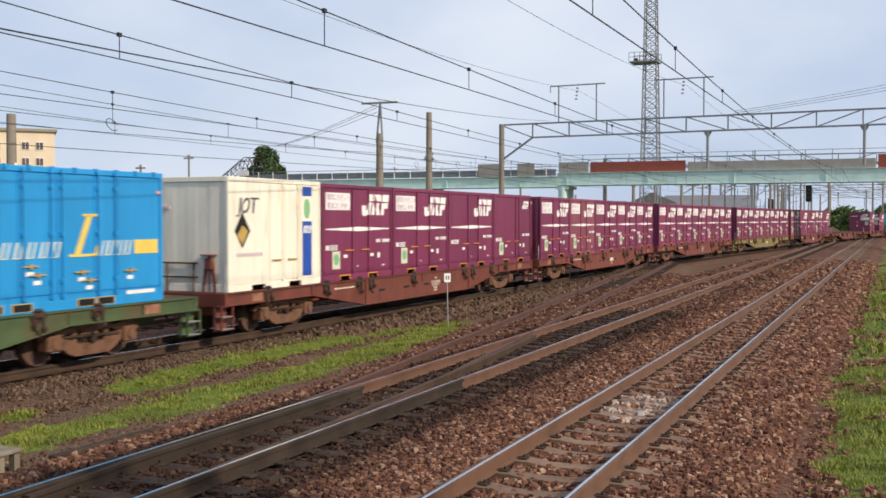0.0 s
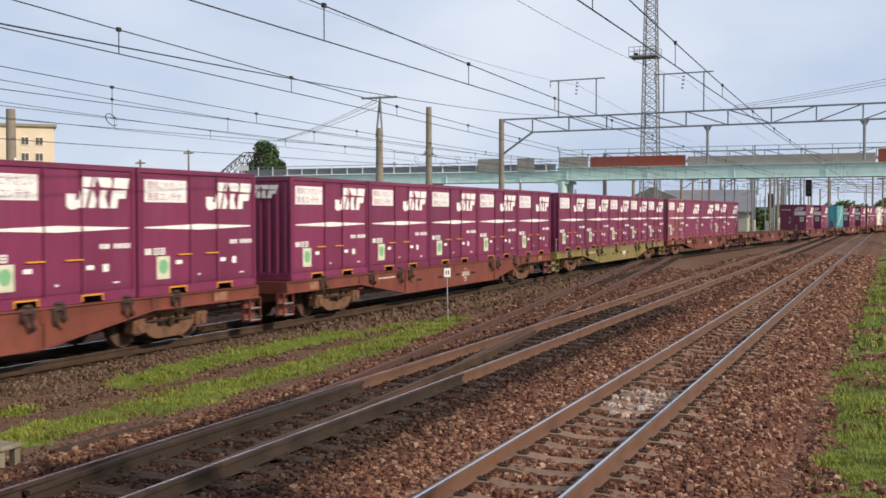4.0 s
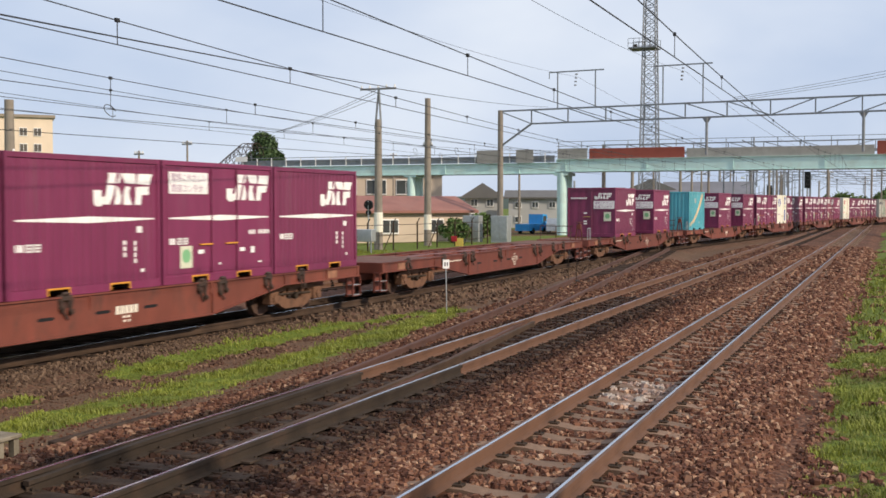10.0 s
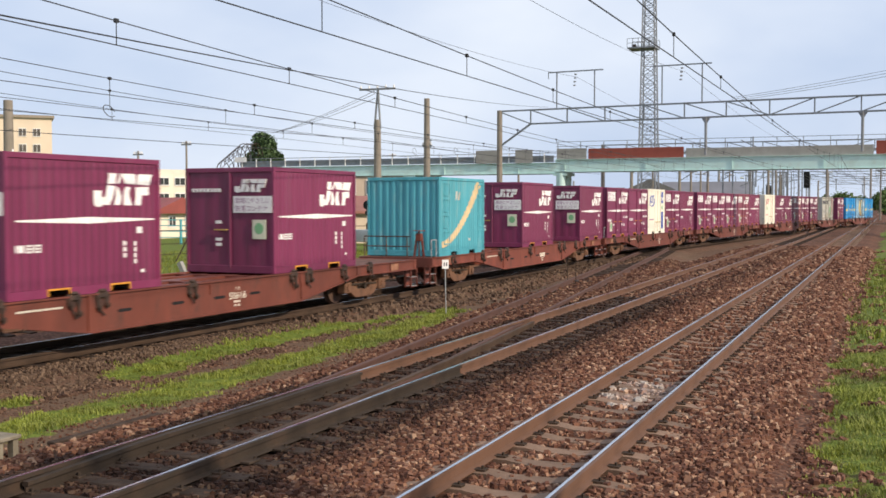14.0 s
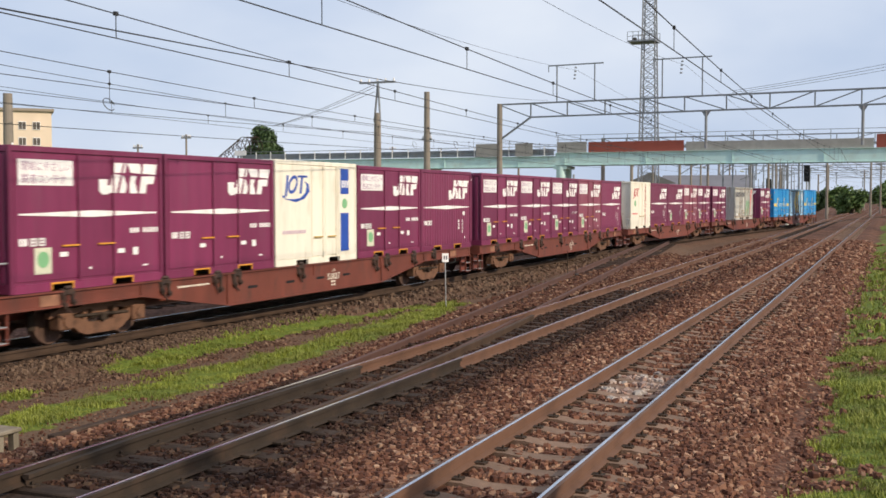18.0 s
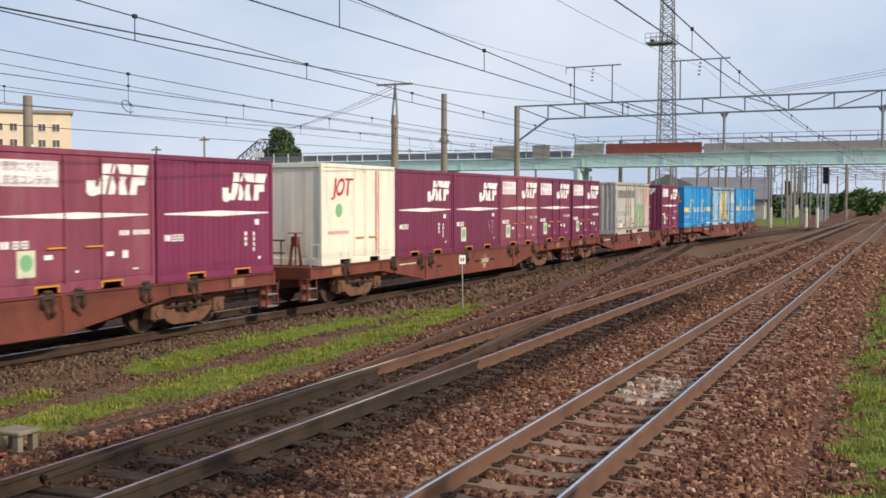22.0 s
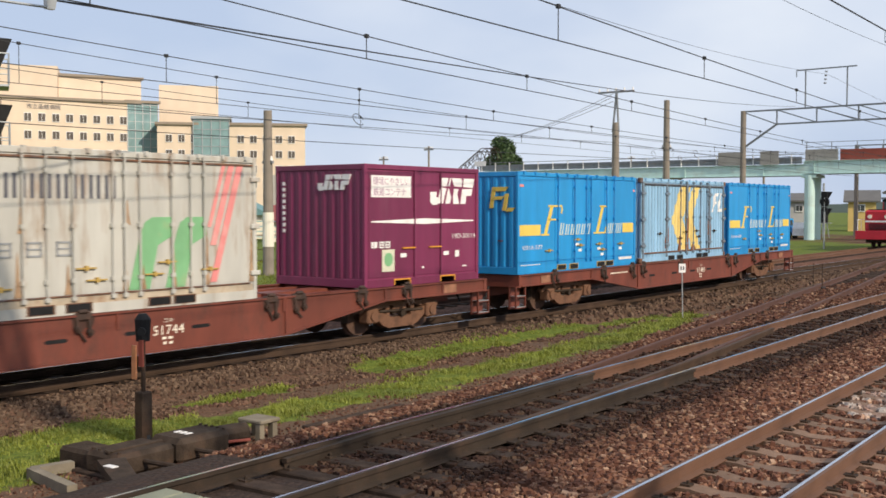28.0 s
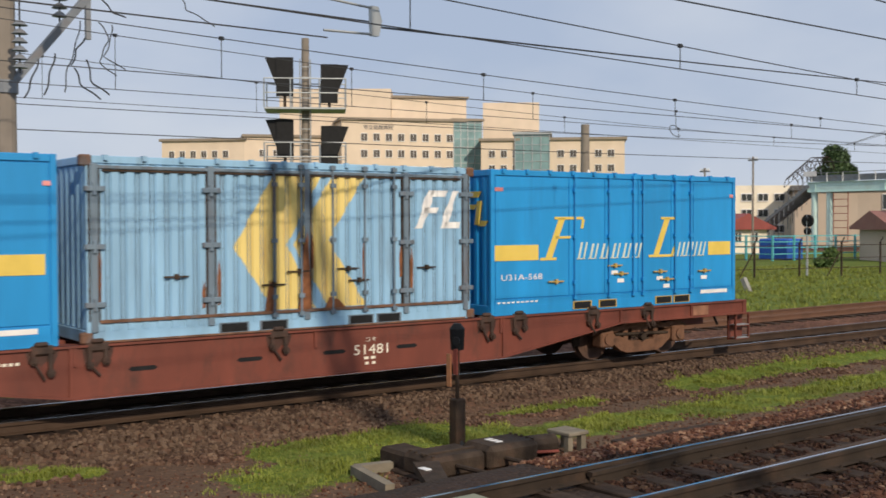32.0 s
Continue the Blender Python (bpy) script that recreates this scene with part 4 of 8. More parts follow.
        for k in range(9):
            plate(rect(-2.90 + k * 0.10, -2.84 + k * 0.10, 0.20, 0.225), x2 + 0.006, 0.008, b)
        part("number_marking", b, white, c)
        b = NB()
        plate(rect(-2.95, -2.78, H - 0.36, H - 0.30), x2, 0.01, b)
        plate(rect(2.86, 2.98, H - 0.40, H - 0.34), x2, 0.01, b)
        part("red_tag", b, palered, c)
        b = NB()
        for q in ((0.42, 0.52, -0.86, -0.36), (0.52, 0.86, -0.46, -0.36), (0.52, 0.76, -0.66, -0.58), (0.78, 0.88, -0.92, -0.52), (0.88, 1.05, -0.94, -0.85)):
            prism(b, [(q[0], H + q[2]), (q[1], H + q[2]), (q[1] + 0.08, H + q[3]), (q[0] + 0.08, H + q[3])], 1, -a - 0.006, -a + 0.02)
        part("end_emblem", b, yellow, c)
    if kind == "pale":
        # jambs between the doors, sill strip and rusted corners
        for y in (-a + 0.10, -1.36, 0.10, 1.80, a - 0.10):
            part("door_jamb", box(NB(), x - 0.035, x + 0.022, y - 0.045, y + 0.045, 0.14, H - 0.10, 0.008), worn_frame, c, "rusting grey-blue door jamb")
            for q in (-0.065, 0.065):
                part("door_seam", box(NB(), x - 0.02, x + 0.006, y + q - 0.012, y + q + 0.012, 0.28, H - 0.12), grime, c)
        part("sill_strip", box(NB(), x - 0.03, x + 0.026, -a + 0.16, a - 0.16, 0.255, 0.30, 0.006), rusty_corner, c)
        part("lower_edge", box(NB(), x - 0.03, x + 0.016, -a + 0.10, a - 0.10, 0.0, 0.030, 0.006), rusty_corner, c)
        part("gutter", box(NB(), x - 0.03, x + 0.020, -a + 0.09, a - 0.09, H - 0.17, H - 0.125, 0.006), worn_frame, c)
        part("head_seam", box(NB(), x - 0.03, x + 0.012, -a + 0.20, a - 0.20, H - 0.205, H - 0.175), grime, c)
        for y in (-a, a):
            for z in (0.0, H - 0.14):
                part("corner_casting", box(NB(), x - 0.09, x + 0.012, y - 0.08, y + 0.08, z, z + 0.15, 0.02), rusty_corner, c, "rusty corner casting")
        for y in (-a + 0.10, -1.36, 1.80, a - 0.10):
            for z in (0.50, 1.25, 2.0):
                h_ = box(NB(), x - 0.01, x + 0.05, y - 0.13, y + 0.13, z - 0.035, z + 0.035, 0.008)
                part("hinge", rod(h_, (x + 0.03, y, z - 0.08), (x + 0.03, y, z + 0.08), 0.03, 8), worn_frame, c)
        rs_ = random.Random(8)
        for y in (-a + 0.16, -1.25, -1.47, 0.02, 0.18, 1.70, 1.90, -0.45, 0.50, 1.05):
            z0 = rs_.uniform(0.3, 1.2)
            h_ = rs_.uniform(0.25, 0.8)
            part("rust_patch", plate([(y - 0.018, z0), (y + 0.022, z0 + 0.02), (y + 0.03, z0 + h_ * 0.7), (y + 0.004, z0 + h_), (y - 0.025, z0 + h_ * 0.6)], x2 + 0.004, 0.014), flaking_rust, c)
        line = rib_line(x - 0.033, -a + 0.09, a - 0.09, 30, 0.036)
        # dark blue-grey strips in the groove edges, painting in the shade of the corrugations
        groove = mat("painted_groove_shade", (0.105, 0.165, 0.225), 0.8, 0, 0.35, 3, 0, 1, (0.10, 0.07, 0.05), 0.6, 2)
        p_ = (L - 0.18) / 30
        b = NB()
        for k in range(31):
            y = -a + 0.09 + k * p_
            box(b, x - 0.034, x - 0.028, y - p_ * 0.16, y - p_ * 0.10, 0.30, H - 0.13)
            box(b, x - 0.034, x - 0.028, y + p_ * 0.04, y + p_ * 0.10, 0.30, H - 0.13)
        part("groove_dirt", b, groove, c, "dark strips painted as shade along the grooves")
        for pts in (((0.33, 1.21), (0.43, 2.24), (0.555, 2.24), (0.465, 1.24), (0.54, 0.31), (0.43, 0.31)), ((0.48, 1.24), (0.585, 2.24), (0.675, 2.24), (0.575, 1.30), (0.68, 0.31), (0.575, 0.31))):
            part("chevron", painted(NB(), [[((f - 0.5) * L, z) for f, z in pts]], line), paleyellow, c, "worn yellow chevron")
        b = NB()
        painted(b, [rect(1.98, 2.12, 1.46, 2.06, 0.24), rect(2.24, 2.56, 1.96, 2.06, 0.03), rect(2.14, 2.38, 1.70, 1.79, 0.03), rect(2.44, 2.56, 1.46, 2.06, 0.24), rect(2.52, 2.80, 1.46, 1.56, 0.03)], line, 0.006)
        part("emblem", b, white, c, "slanted white block emblem")
        for pts in ([(-0.14, 0.30), (0.05, 0.30), (0.03, 0.9), (0.0, 1.42), (-0.06, 1.2), (-0.09, 0.7)], [(-0.66, 0.30), (-0.50, 0.30), (-0.53, 0.66), (-0.60, 0.74), (-0.64, 0.5)], [(0.30, 0.30), (0.62, 0.30), (0.50, 0.42), (0.36, 0.46)]):
            part("rust_patch", plate([(y + 0.10, z) for y, z in pts], x2 + 0.004, 0.036), flaking_rust, c)
    if kind == "white":
        b = NB()
        for k in range(11):      # a firm's name, as plain strokes
            y = -2.62 + k * 0.266
            plate(rect(y, y + 0.055, 1.70, 2.05), x2, 0.01, b)
            plate(rect(y + 0.125, y + 0.18, 1.70, 2.05), x2, 0.01, b)
        part("lettering", b, ink, c, "row of dark upright strokes")
        b = NB()
        for k in range(5):
            for q in ((0, 0.24, 0.19, 0.22), (0, 0.24, 0.0, 0.03), (0.0, 0.035, 0, 0.22), (0.205, 0.24, 0, 0.22), (0, 0.24, 0.10, 0.125)):
                plate(rect(-2.62 + k * 0.46 + q[0], -2.62 + k * 0.46 + q[1], 0.86 + q[2], 0.86 + q[3]), x2, 0.01, b)
        part("small_lettering", b, mat("grey_lettering", (0.28, 0.29, 0.30), 0.5, 0, 0.1, 6), c)
        lettered("number", "U31A-230", -2.90, -2.06, 0.56, 0.66, x2 + 0.012, ink, c, "dark painted container number")
        part("plate", plate(rect(-2.25, -1.95, 0.30, 0.48), x2, 0.012), white, c)
        b = NB()
        for o in (0.0, 0.68):
            plate([(0.44 + o, 0.30), (0.66 + o, 1.16), (0.74 + o, 1.34), (0.88 + o, 1.42), (1.24 + o, 1.42), (1.26 + o, 1.12), (0.98 + o, 0.98), (0.82 + o, 0.30)], x2, 0.01, b)
        part("green_mark", b, greenp, c, "two broad faded green strokes")
        b = NB()
        for y0, w_, zb_ in ((2.28, 0.07, 1.25), (2.42, 0.12, 0.95), (2.60, 0.13, 0.34)):
            k_ = (2.30 - zb_) * 0.30
            plate([(y0 - k_, zb_), (y0 - k_ + w_, zb_), (y0 + w_, 2.30), (y0, 2.30)], x2 + 0.002, 0.012, b)
        part("red_stripes", b, palered, c, "three slanted faded red stripes")
        for y, z0, h_ in ((-1.38, 0.3, 0.5), (-0.6, 0.3, 0.35), (0.38, 0.3, 0.6), (0.70, 0.3, 0.3), (1.28, 0.3, 0.5), (1.95, 0.3, 0.7), (2.9, 0.3, 0.8), (-2.9, 0.3, 0.7), (-1.32, 1.2, 0.3), (0.42, 1.3, 0.3)):
            part("rust_patch", plate([(y - 0.05, z0), (y + 0.06, z0), (y + 0.03, z0 + h_ * 0.5), (y + 0.01, z0 + h_ * 1.3), (y - 0.01, z0 + h_ * 1.1), (y - 0.025, z0 + h_ * 0.4)], x2 + 0.003, 0.008), stained_rust, c)
    # roof bows show as small lugs along the top edge
    b = NB()
    for k in range(12):
        y = -a + 0.25 + k * (L - 0.5) / 11
        box(b, x - 0.05, x + 0.035, y - 0.03, y + 0.03, H - 0.06, H + 0.01)
    part("top_lug", b, paint, c)
    return c


def teal_box():
    L, H = 3.715, CH
    c = container_shell("container", "weathered teal ribbed container with a pale slanted stripe", L, H, teal, "ribbed", "teal containers")
    x = CW / 2
    line = rib_line(x - 0.033, -L / 2 + 0.09, L / 2 - 0.09, 20, 0.024)
    peach = mat("pale_peach_paint", (0.62, 0.47, 0.27), 0.6, 0, 0.15, 3)
    curve = [(-1.66 + 3.2 * k / 10, 0.34 + 1.96 * (k / 10) ** 1.7) for k in range(11)]
    part("pale_stripe", painted(NB(), [[(y0, z0 - 0.10), (y1, z1 - 0.10), (y1 - 0.30 * (k + 1) / 10, z1 + 0.10), (y0 - 0.30 * k / 10, z0 + 0.10)] for k, ((y0, z0), (y1, z1)) in enumerate(zip(curve, curve[1:]))], line), peach, c, "pale curved slanted stripe")
    b = NB()
    for y in (-1.5, 1.3):
        for z in (0.35, 0.85, 1.35, 1.85):
            for q in ((y, y + 0.42, z, z + 0.03), (y, y + 0.42, z + 0.37, z + 0.40), (y, y + 0.03, z, z + 0.40), (y + 0.39, y + 0.42, z, z + 0.40)):
                box(b, x - 0.03, x + 0.004, *q)
    part("ladder_step", b, teal, c)
    b = NB()
    painted(b, [rect(-0.60, -0.50, 1.72, 2.0, 0.08), rect(-0.38, -0.28, 1.72, 2.0, 0.08), rect(-1.15, -1.0, 0.5, 0.6), rect(0.5, 0.62, 0.42, 0.5)], line, 0.006)
    part("pale_patch", b, whitebox, c)
    pocket_frames(c, L, teal)
    return c


MAKERS = {"K": lambda: jot("black"), "J": lambda: jot("blue"), "R": lambda: jot("red"), "W": lambda: jot("plain"), "B": lambda: box20("blue"), "B1": lambda: box20("blue", "U31A-577"), "B2": lambda: box20("blue", "U31A-568"),
          "L": lambda: box20("pale"), "M": lambda: box20("white"), "T": teal_box}
made_once = {}


def container(kind):
    if kind in made_once:
        return copy_thing(made_once[kind], Matrix())
    made_once[kind] = MAKERS[kind]() if kind in MAKERS else jrf(kind)
    stretch = 6.2 / 6.06 if kind[0] in "BLM" else 3.83 / 3.715
    seen = set()
    for o in made_once[kind].children_recursive:
        if o.data.name not in seen:
            seen.add(o.data.name)
            o.data.transform(Matrix.Diagonal((1, stretch, 1, 1)))
    return made_once[kind]


# ---- flat wagons ----
lock_m = mat("greasy_brown_lock_steel", (0.050, 0.030, 0.022), 0.65, 0.2, 0.4, 6, 0.3, 40, (0.12, 0.05, 0.03), 0.6, 5)
deck_m = mat("rusty_trodden_deck_plate", (0.125, 0.050, 0.030), 0.8, 0, 0.35, 2, 0.3, 25, (0.06, 0.03, 0.02), 0.8, 1.6)
grease = mat("thick_black_grease", (0.060, 0.026, 0.018), 0.5, 0, 0.3, 6, 0.2, 40)
rusty_plate = mat("rusty_steel_plate", (0.26, 0.12, 0.07), 0.75, 0, 0.3, 6, 0.1, 30)
HALF = 9.78


def wheelset_mesh():
    bm = NB()
    for s in (-1, 1):
        rod(bm, (s * 0.55, 0, 0), (s * 0.66, 0, 0), 0.40, 24)
        rod(bm, (s * 0.53, 0, 0), (s * 0.56, 0, 0), 0.425, 24)
        rod(bm, (s * 0.66, 0, 0), (s * 0.69, 0, 0), 0.13, 12)
        for k in range(6):
            q = k * 1.0472
            rod(bm, (s * 0.655, 0.25 * math.cos(q), 0.25 * math.sin(q)), (s * 0.668, 0.25 * math.cos(q), 0.25 * math.sin(q)), 0.045, 8)
    rod(bm, (-0.6, 0, 0), (0.6, 0, 0), 0.075, 10)
    return mesh_of("wheelset", bm, wheel_m)


wheel_mesh = wheelset_mesh()


def make_bogie(parent, y):
    bm = NB()
    box(bm, -0.95, 0.95, -0.22, 0.22, 0.42, 0.66, 0.02)
    rod(bm, (0, 0, 0.6), (0, 0, 0.80), 0.25, 12)
    bg_ = part("bogie", bm, bogie_m, parent, "dusty cast steel bogie")
    bg_.location = (0, y, 0)
    for s in (-1, 1):
        upper = [(-1.26, 0.50), (-1.24, 0.60), (-0.98, 0.68), (-0.62, 0.64), (-0.34, 0.70), (0.34, 0.70), (0.62, 0.64), (0.98, 0.68), (1.24, 0.60), (1.26, 0.50), (0.98, 0.56), (0.66, 0.54), (0.34, 0.60), (-0.34, 0.60), (-0.66, 0.54), (-0.98, 0.56)]
        b = prism(NB(), upper, 0, s * 0.90 - 0.07, s * 0.90 + 0.07)
        for q in (-0.40, 0.40):
            box(b, s * 0.90 - 0.07, s * 0.90 + 0.075, q - 0.06, q + 0.06, 0.36, 0.64, 0.02)
        part("side_frame", b, bogie_m, bg_)
        lower = [(-0.82, 0.54), (-0.60, 0.47), (-0.30, 0.36), (0.30, 0.36), (0.60, 0.47), (0.82, 0.54), (0.76, 0.34), (0.56, 0.20), (0.40, 0.145), (-0.40, 0.145), (-0.56, 0.20), (-0.76, 0.34)]
        part("spring_plank", prism(NB(), lower, 0, s * 0.90 - 0.08, s * 0.90 + 0.085), bogie_m, bg_)
        b = NB()
        rod(b, (s * 0.98, -0.7, 0.50), (s * 0.98, 0.7, 0.46), 0.03, 6)
        rod(b, (s * 0.94, 0.0, 0.42), (s * 1.04, 0.0, 0.42), 0.07, 10)
        part("brake_rod", b, grime, bg_)
        for q in (-1.32, 1.32):
            part("brake_shoe", box(NB(), s * 0.62 - 0.05, s * 0.62 + 0.05, q - 0.10, q + 0.06, 0.28, 0.58, 0.03), grime, bg_)
        part("bolster", box(NB(), s * 0.60 - 0.25, s * 0.60 + 0.25, -0.12, 0.12, 0.40, 0.66, 0.02), grime, bg_)
        for yy_ in (-0.95, 0.95):
            b = NB()
            box(b, s * 0.93 - 0.13, s * 0.93 + 0.13, yy_ - 0.17, yy_ + 0.17, 0.28, 0.58, 0.03)
            rod(b, (s * 0.98, yy_, 0.43), (s * 1.09, yy_, 0.43), 0.10, 12)
            part("axle_box", b, bogie_m, bg_)
        for q in (-0.17, 0.17):
            coil = [(s * 0.90 + 0.07 * math.cos(k * 1.0472), q + 0.07 * math.sin(k * 1.0472), 0.245 + k * 0.0105) for k in range(27)]
            part("spring", tube(NB(), coil, 0.016, 4), grime, bg_)
    for yy_ in (-0.95, 0.95):
        w = new("wheelset", wheel_mesh)
        w.parent = bg_
        w.location = (0, yy_, 0.425)
    return bg_


def make_wagon(paint, colour, rail):
    w = thing("flat_wagon", f"{colour} container flat wagon with fishbelly sides on two bogies", "railway wagon", group="wagons of the freight train")
    top = DECK - 0.005
    for s in (-1, 1):
        b = NB()
        pr = [(-HALF, top), (HALF, top), (HALF, top - 0.28), (6.3, top - 0.28), (3.5, top - 0.70), (-3.5, top - 0.70), (-6.3, top - 0.28), (-HALF, top - 0.28)]
        prism(b, pr, 0, s * 1.20 - 0.02, s * 1.20 + 0.02)
        fl = [(-HALF, top), (HALF, top), (HALF, top - 0.03), (-HALF, top - 0.03)]
        prism(b, fl, 0, s * 1.20 - 0.06, s * 1.20 + 0.06)
        for y0, y1, z0, z1 in ((-3.5, 3.5, -0.70, -0.70), (3.5, 6.3, -0.70, -0.28), (-6.3, -3.5, -0.28, -0.70), (6.3, HALF, -0.28, -0.28), (-HALF, -6.3, -0.28, -0.28)):
            prism(b, [(y0, top + z0), (y1, top + z1), (y1, top + z1 + 0.03), (y0, top + z0 + 0.03)], 0, s * 1.20 - 0.06, s * 1.20 + 0.06)
        for y in (-8.2, -6.3, -3.5, 0.0, 3.5, 6.3, 8.2):
            box(b, s * 1.20 - 0.045, s * 1.20 + 0.045, y - 0.025, y + 0.025, top - 0.27, top - 0.03)
        sl_ = part("side_sill", b, paint, w)
        if s > 0:
            for y in (-2.6, -1.05, 0.32, 1.62):
                b = prism(NB(), [(y - 0.20, top - 0.36), (y - 0.16, top - 0.39), (y + 0.16, top - 0.39), (y + 0.20, top - 0.36), (y + 0.16, top - 0.33), (y - 0.16, top - 0.33)], 0, 1.205, 1.223)
                part("slot", b, black, sl_, "dark oval slot")
            b = NB()
            for k in range(2):
                prism(b, rect(0.84 + k * 0.12, 0.92 + k * 0.12, top - 0.51, top - 0.47), 0, 1.205, 1.224)
                prism(b, rect(0.86 + k * 0.12, 0.92 + k * 0.12, top - 0.59, top - 0.55), 0, 1.205, 1.224)
            for k in range(14):
                prism(b, rect(-5.2 + k * 0.075, -5.15 + k * 0.075, top - 0.20, top - 0.165), 0, 1.205, 1.223)
            part("number_marking", b, cream, sl_, "pale painted wagon marks")
            rs_ = random.Random(3)
            for y in (-8.2, -5.6, -3.9, -3.2, -0.6, 3.2, 3.9, 5.6, 7.0):
                h_ = rs_.uniform(0.20, 0.40) if abs(y) < 4.2 else 0.22
                b = prism(NB(), [(y - 0.20, top - 0.04), (y - 0.17, top - h_ * 0.8), (y - 0.06, top - h_ * 0.6), (y - 0.02, top - h_), (y + 0.05, top - h_ * 0.7), (y + 0.13, top - h_ * 0.95), (y + 0.19, top - h_ * 0.5), (y + 0.21, top - 0.04)], 0, 1.205, 1.2225)
                part("grease_stain", b, grease, sl_, "dark grease stain")
            for y in (-3.55, 3.55):
                part("rib", box(NB(), 1.215, 1.25, y - 0.02, y + 0.02, top - 0.68, top - 0.03), paint, sl_)
    for y in (-9.0, -7.1, -5.9, -4.0, -2.0, 0.0, 2.0, 4.0, 5.9, 7.1, 9.0):
        part("cross_beam", box(NB(), -1.14, 1.14, y - 0.09, y + 0.09, top - 0.22, top - 0.02), paint, w)
    part("centre_sill", box(NB(), -0.22, 0.22, -HALF + 0.05, HALF - 0.05, top - 0.55, top - 0.03), paint, w)
    for s in (-1, 1):
        part("stringer", box(NB(), s * 0.70 - 0.05, s * 0.70 + 0.05, -5.9, 5.9, top - 0.14, top - 0.035), paint, w)
        part("brake_pipe", rod(NB(), (s * 0.42, -HALF + 0.2, top - 0.30), (s * 0.42, HALF - 0.2, top - 0.30), 0.03, 6), grime, w)
        y0, y1 = sorted((s * 6.0, s * (HALF - 0.06)))
        for x0, x1 in ((-1.13, -0.24), (0.24, 1.13), (-0.23, 0.23)):
            part("deck_plate", box(NB(), x0, x1, y0, y1, top - 0.028, top - 0.012), deck_m, w)
    for s in (-1, 1):
        part("end_beam", box(NB(), -1.24, 1.24, s * HALF - 0.06, s * HALF + 0.06, top - 0.30, top, 0.01), paint, w)
        b = NB()
        box(b, -0.10, 0.10, s * HALF if s > 0 else -HALF - 0.42, HALF + 0.42 if s > 0 else -HALF, 0.70, 0.90, 0.02)
        box(b, -0.16, 0.16, s * (HALF + 0.40) - 0.10, s * (HALF + 0.40) + 0.10, 0.66, 0.96, 0.03)
        part("coupler", b, grime, w)
        b = NB()
        rod(b, (0.35, s * HALF, 0.78), (0.38, s * (HALF + 0.2), 0.45), 0.025, 6)
        rod(b, (0.38, s * (HALF + 0.2), 0.45), (0.20, s * (HALF + 0.4), 0.42), 0.025, 6)
        part("brake_hose", b, black, w)
        b = NB()
        for z in (0.22, 0.48):
            part("tread", box(NB(), 1.02, 1.225, s * (HALF - 0.04) - 0.19, s * (HALF - 0.04) + 0.19, z + 0.021, z + 0.034), galv, w, "bare worn tread")
        for z in (0.22, 0.48, 0.72):
            box(b, 1.02, 1.22, s * (HALF - 0.04) - 0.2, s * (HALF - 0.04) + 0.2, z, z + 0.02)
        for q in (-0.2, 0.2):
            box(b, 1.18, 1.22, s * (HALF - 0.04) + q - 0.015, s * (HALF - 0.04) + q + 0.015, 0.22, 0.75)
        part("step_ladder", b, paint, w, "worn steel side steps")
        part("ladder_back", box(NB(), 1.00, 1.04, s * (HALF - 0.04) - 0.21, s * (HALF - 0.04) + 0.21, 0.20, 0.72), paint, w)
        b = NB()
        box(b, 1.223, 1.232, s * 8.55 - 0.30, s * 8.55 + 0.14, top - 0.24, top - 0.06)
        part("card_holder", b, rusty_plate, w, "rusty card holder")
        make_bogie(w, s * 7.1)
    for k, y in enumerate((-8.2, -5.6, -3.9, -3.2, -0.6, 3.2, 3.9, 5.6, 7.0)):
        b = NB()
        h = 0.05 * (k % 3)
        box(b, 1.14, 1.262, y - 0.16, y + 0.16, top - 0.10, top + 0.03, 0.03)
        box(b, 1.20, 1.28, y - 0.10, y + 0.08, top + 0.01, top + 0.075, 0.025)
        for q, d_ in ((-0.11, 0.26 - h), (0.10, 0.22 + h)):
            rod(b, (1.20, y + q, top - d_), (1.285, y + q, top - d_), 0.055, 8)
            rod(b, (1.28, y + q, top - d_), (1.31, y + q, top - d_), 0.03, 6)
            box(b, 1.215, 1.262, y + q - 0.03, y + q + 0.03, top - d_, top - 0.06, 0.012)
        rod(b, (1.25, y - 0.11, top - 0.26 + h), (1.27, y + 0.02, top - 0.40), 0.018, 6)
        part("container_lock", b, lock_m, w, "greasy black container lock")
    b = NB()
    box(b, 0.25, 0.85, -2.4, -1.2, 0.32, 0.62, 0.04)
    rod(b, (-0.5, 1.0, 0.5), (-0.5, 2.6, 0.5), 0.17, 12)
    part("brake_gear", b, grime, w)
    if rail:
        b = NB()
        pts = [(1.15, -HALF + 0.06, top), (1.15, -HALF + 0.06, top + 0.52), (1.15, -HALF + 0.42, top + 0.52), (1.15, -HALF + 0.42, top)]
        for p, q in zip(pts, pts[1:]):
            rod(b, p, q, 0.018, 6)
        part("handrail", b, galv, w, "bent grey steel handrail")
        b = NB()
        for x in (-1.1, -0.35, 0.35):
            rod(b, (x, -HALF + 0.05, top), (x, -HALF + 0.05, top + 0.62), 0.02, 6)
        rod(b, (-1.1, -HALF + 0.05, top + 0.62), (0.45, -HALF + 0.05, top + 0.62), 0.02, 6)
        rod(b, (-1.1, -HALF + 0.05, top + 0.32), (0.45, -HALF + 0.05, top + 0.32), 0.02, 6)
        part("end_rail", b, wheel_m, w, "brown steel end railing")
        b = NB()
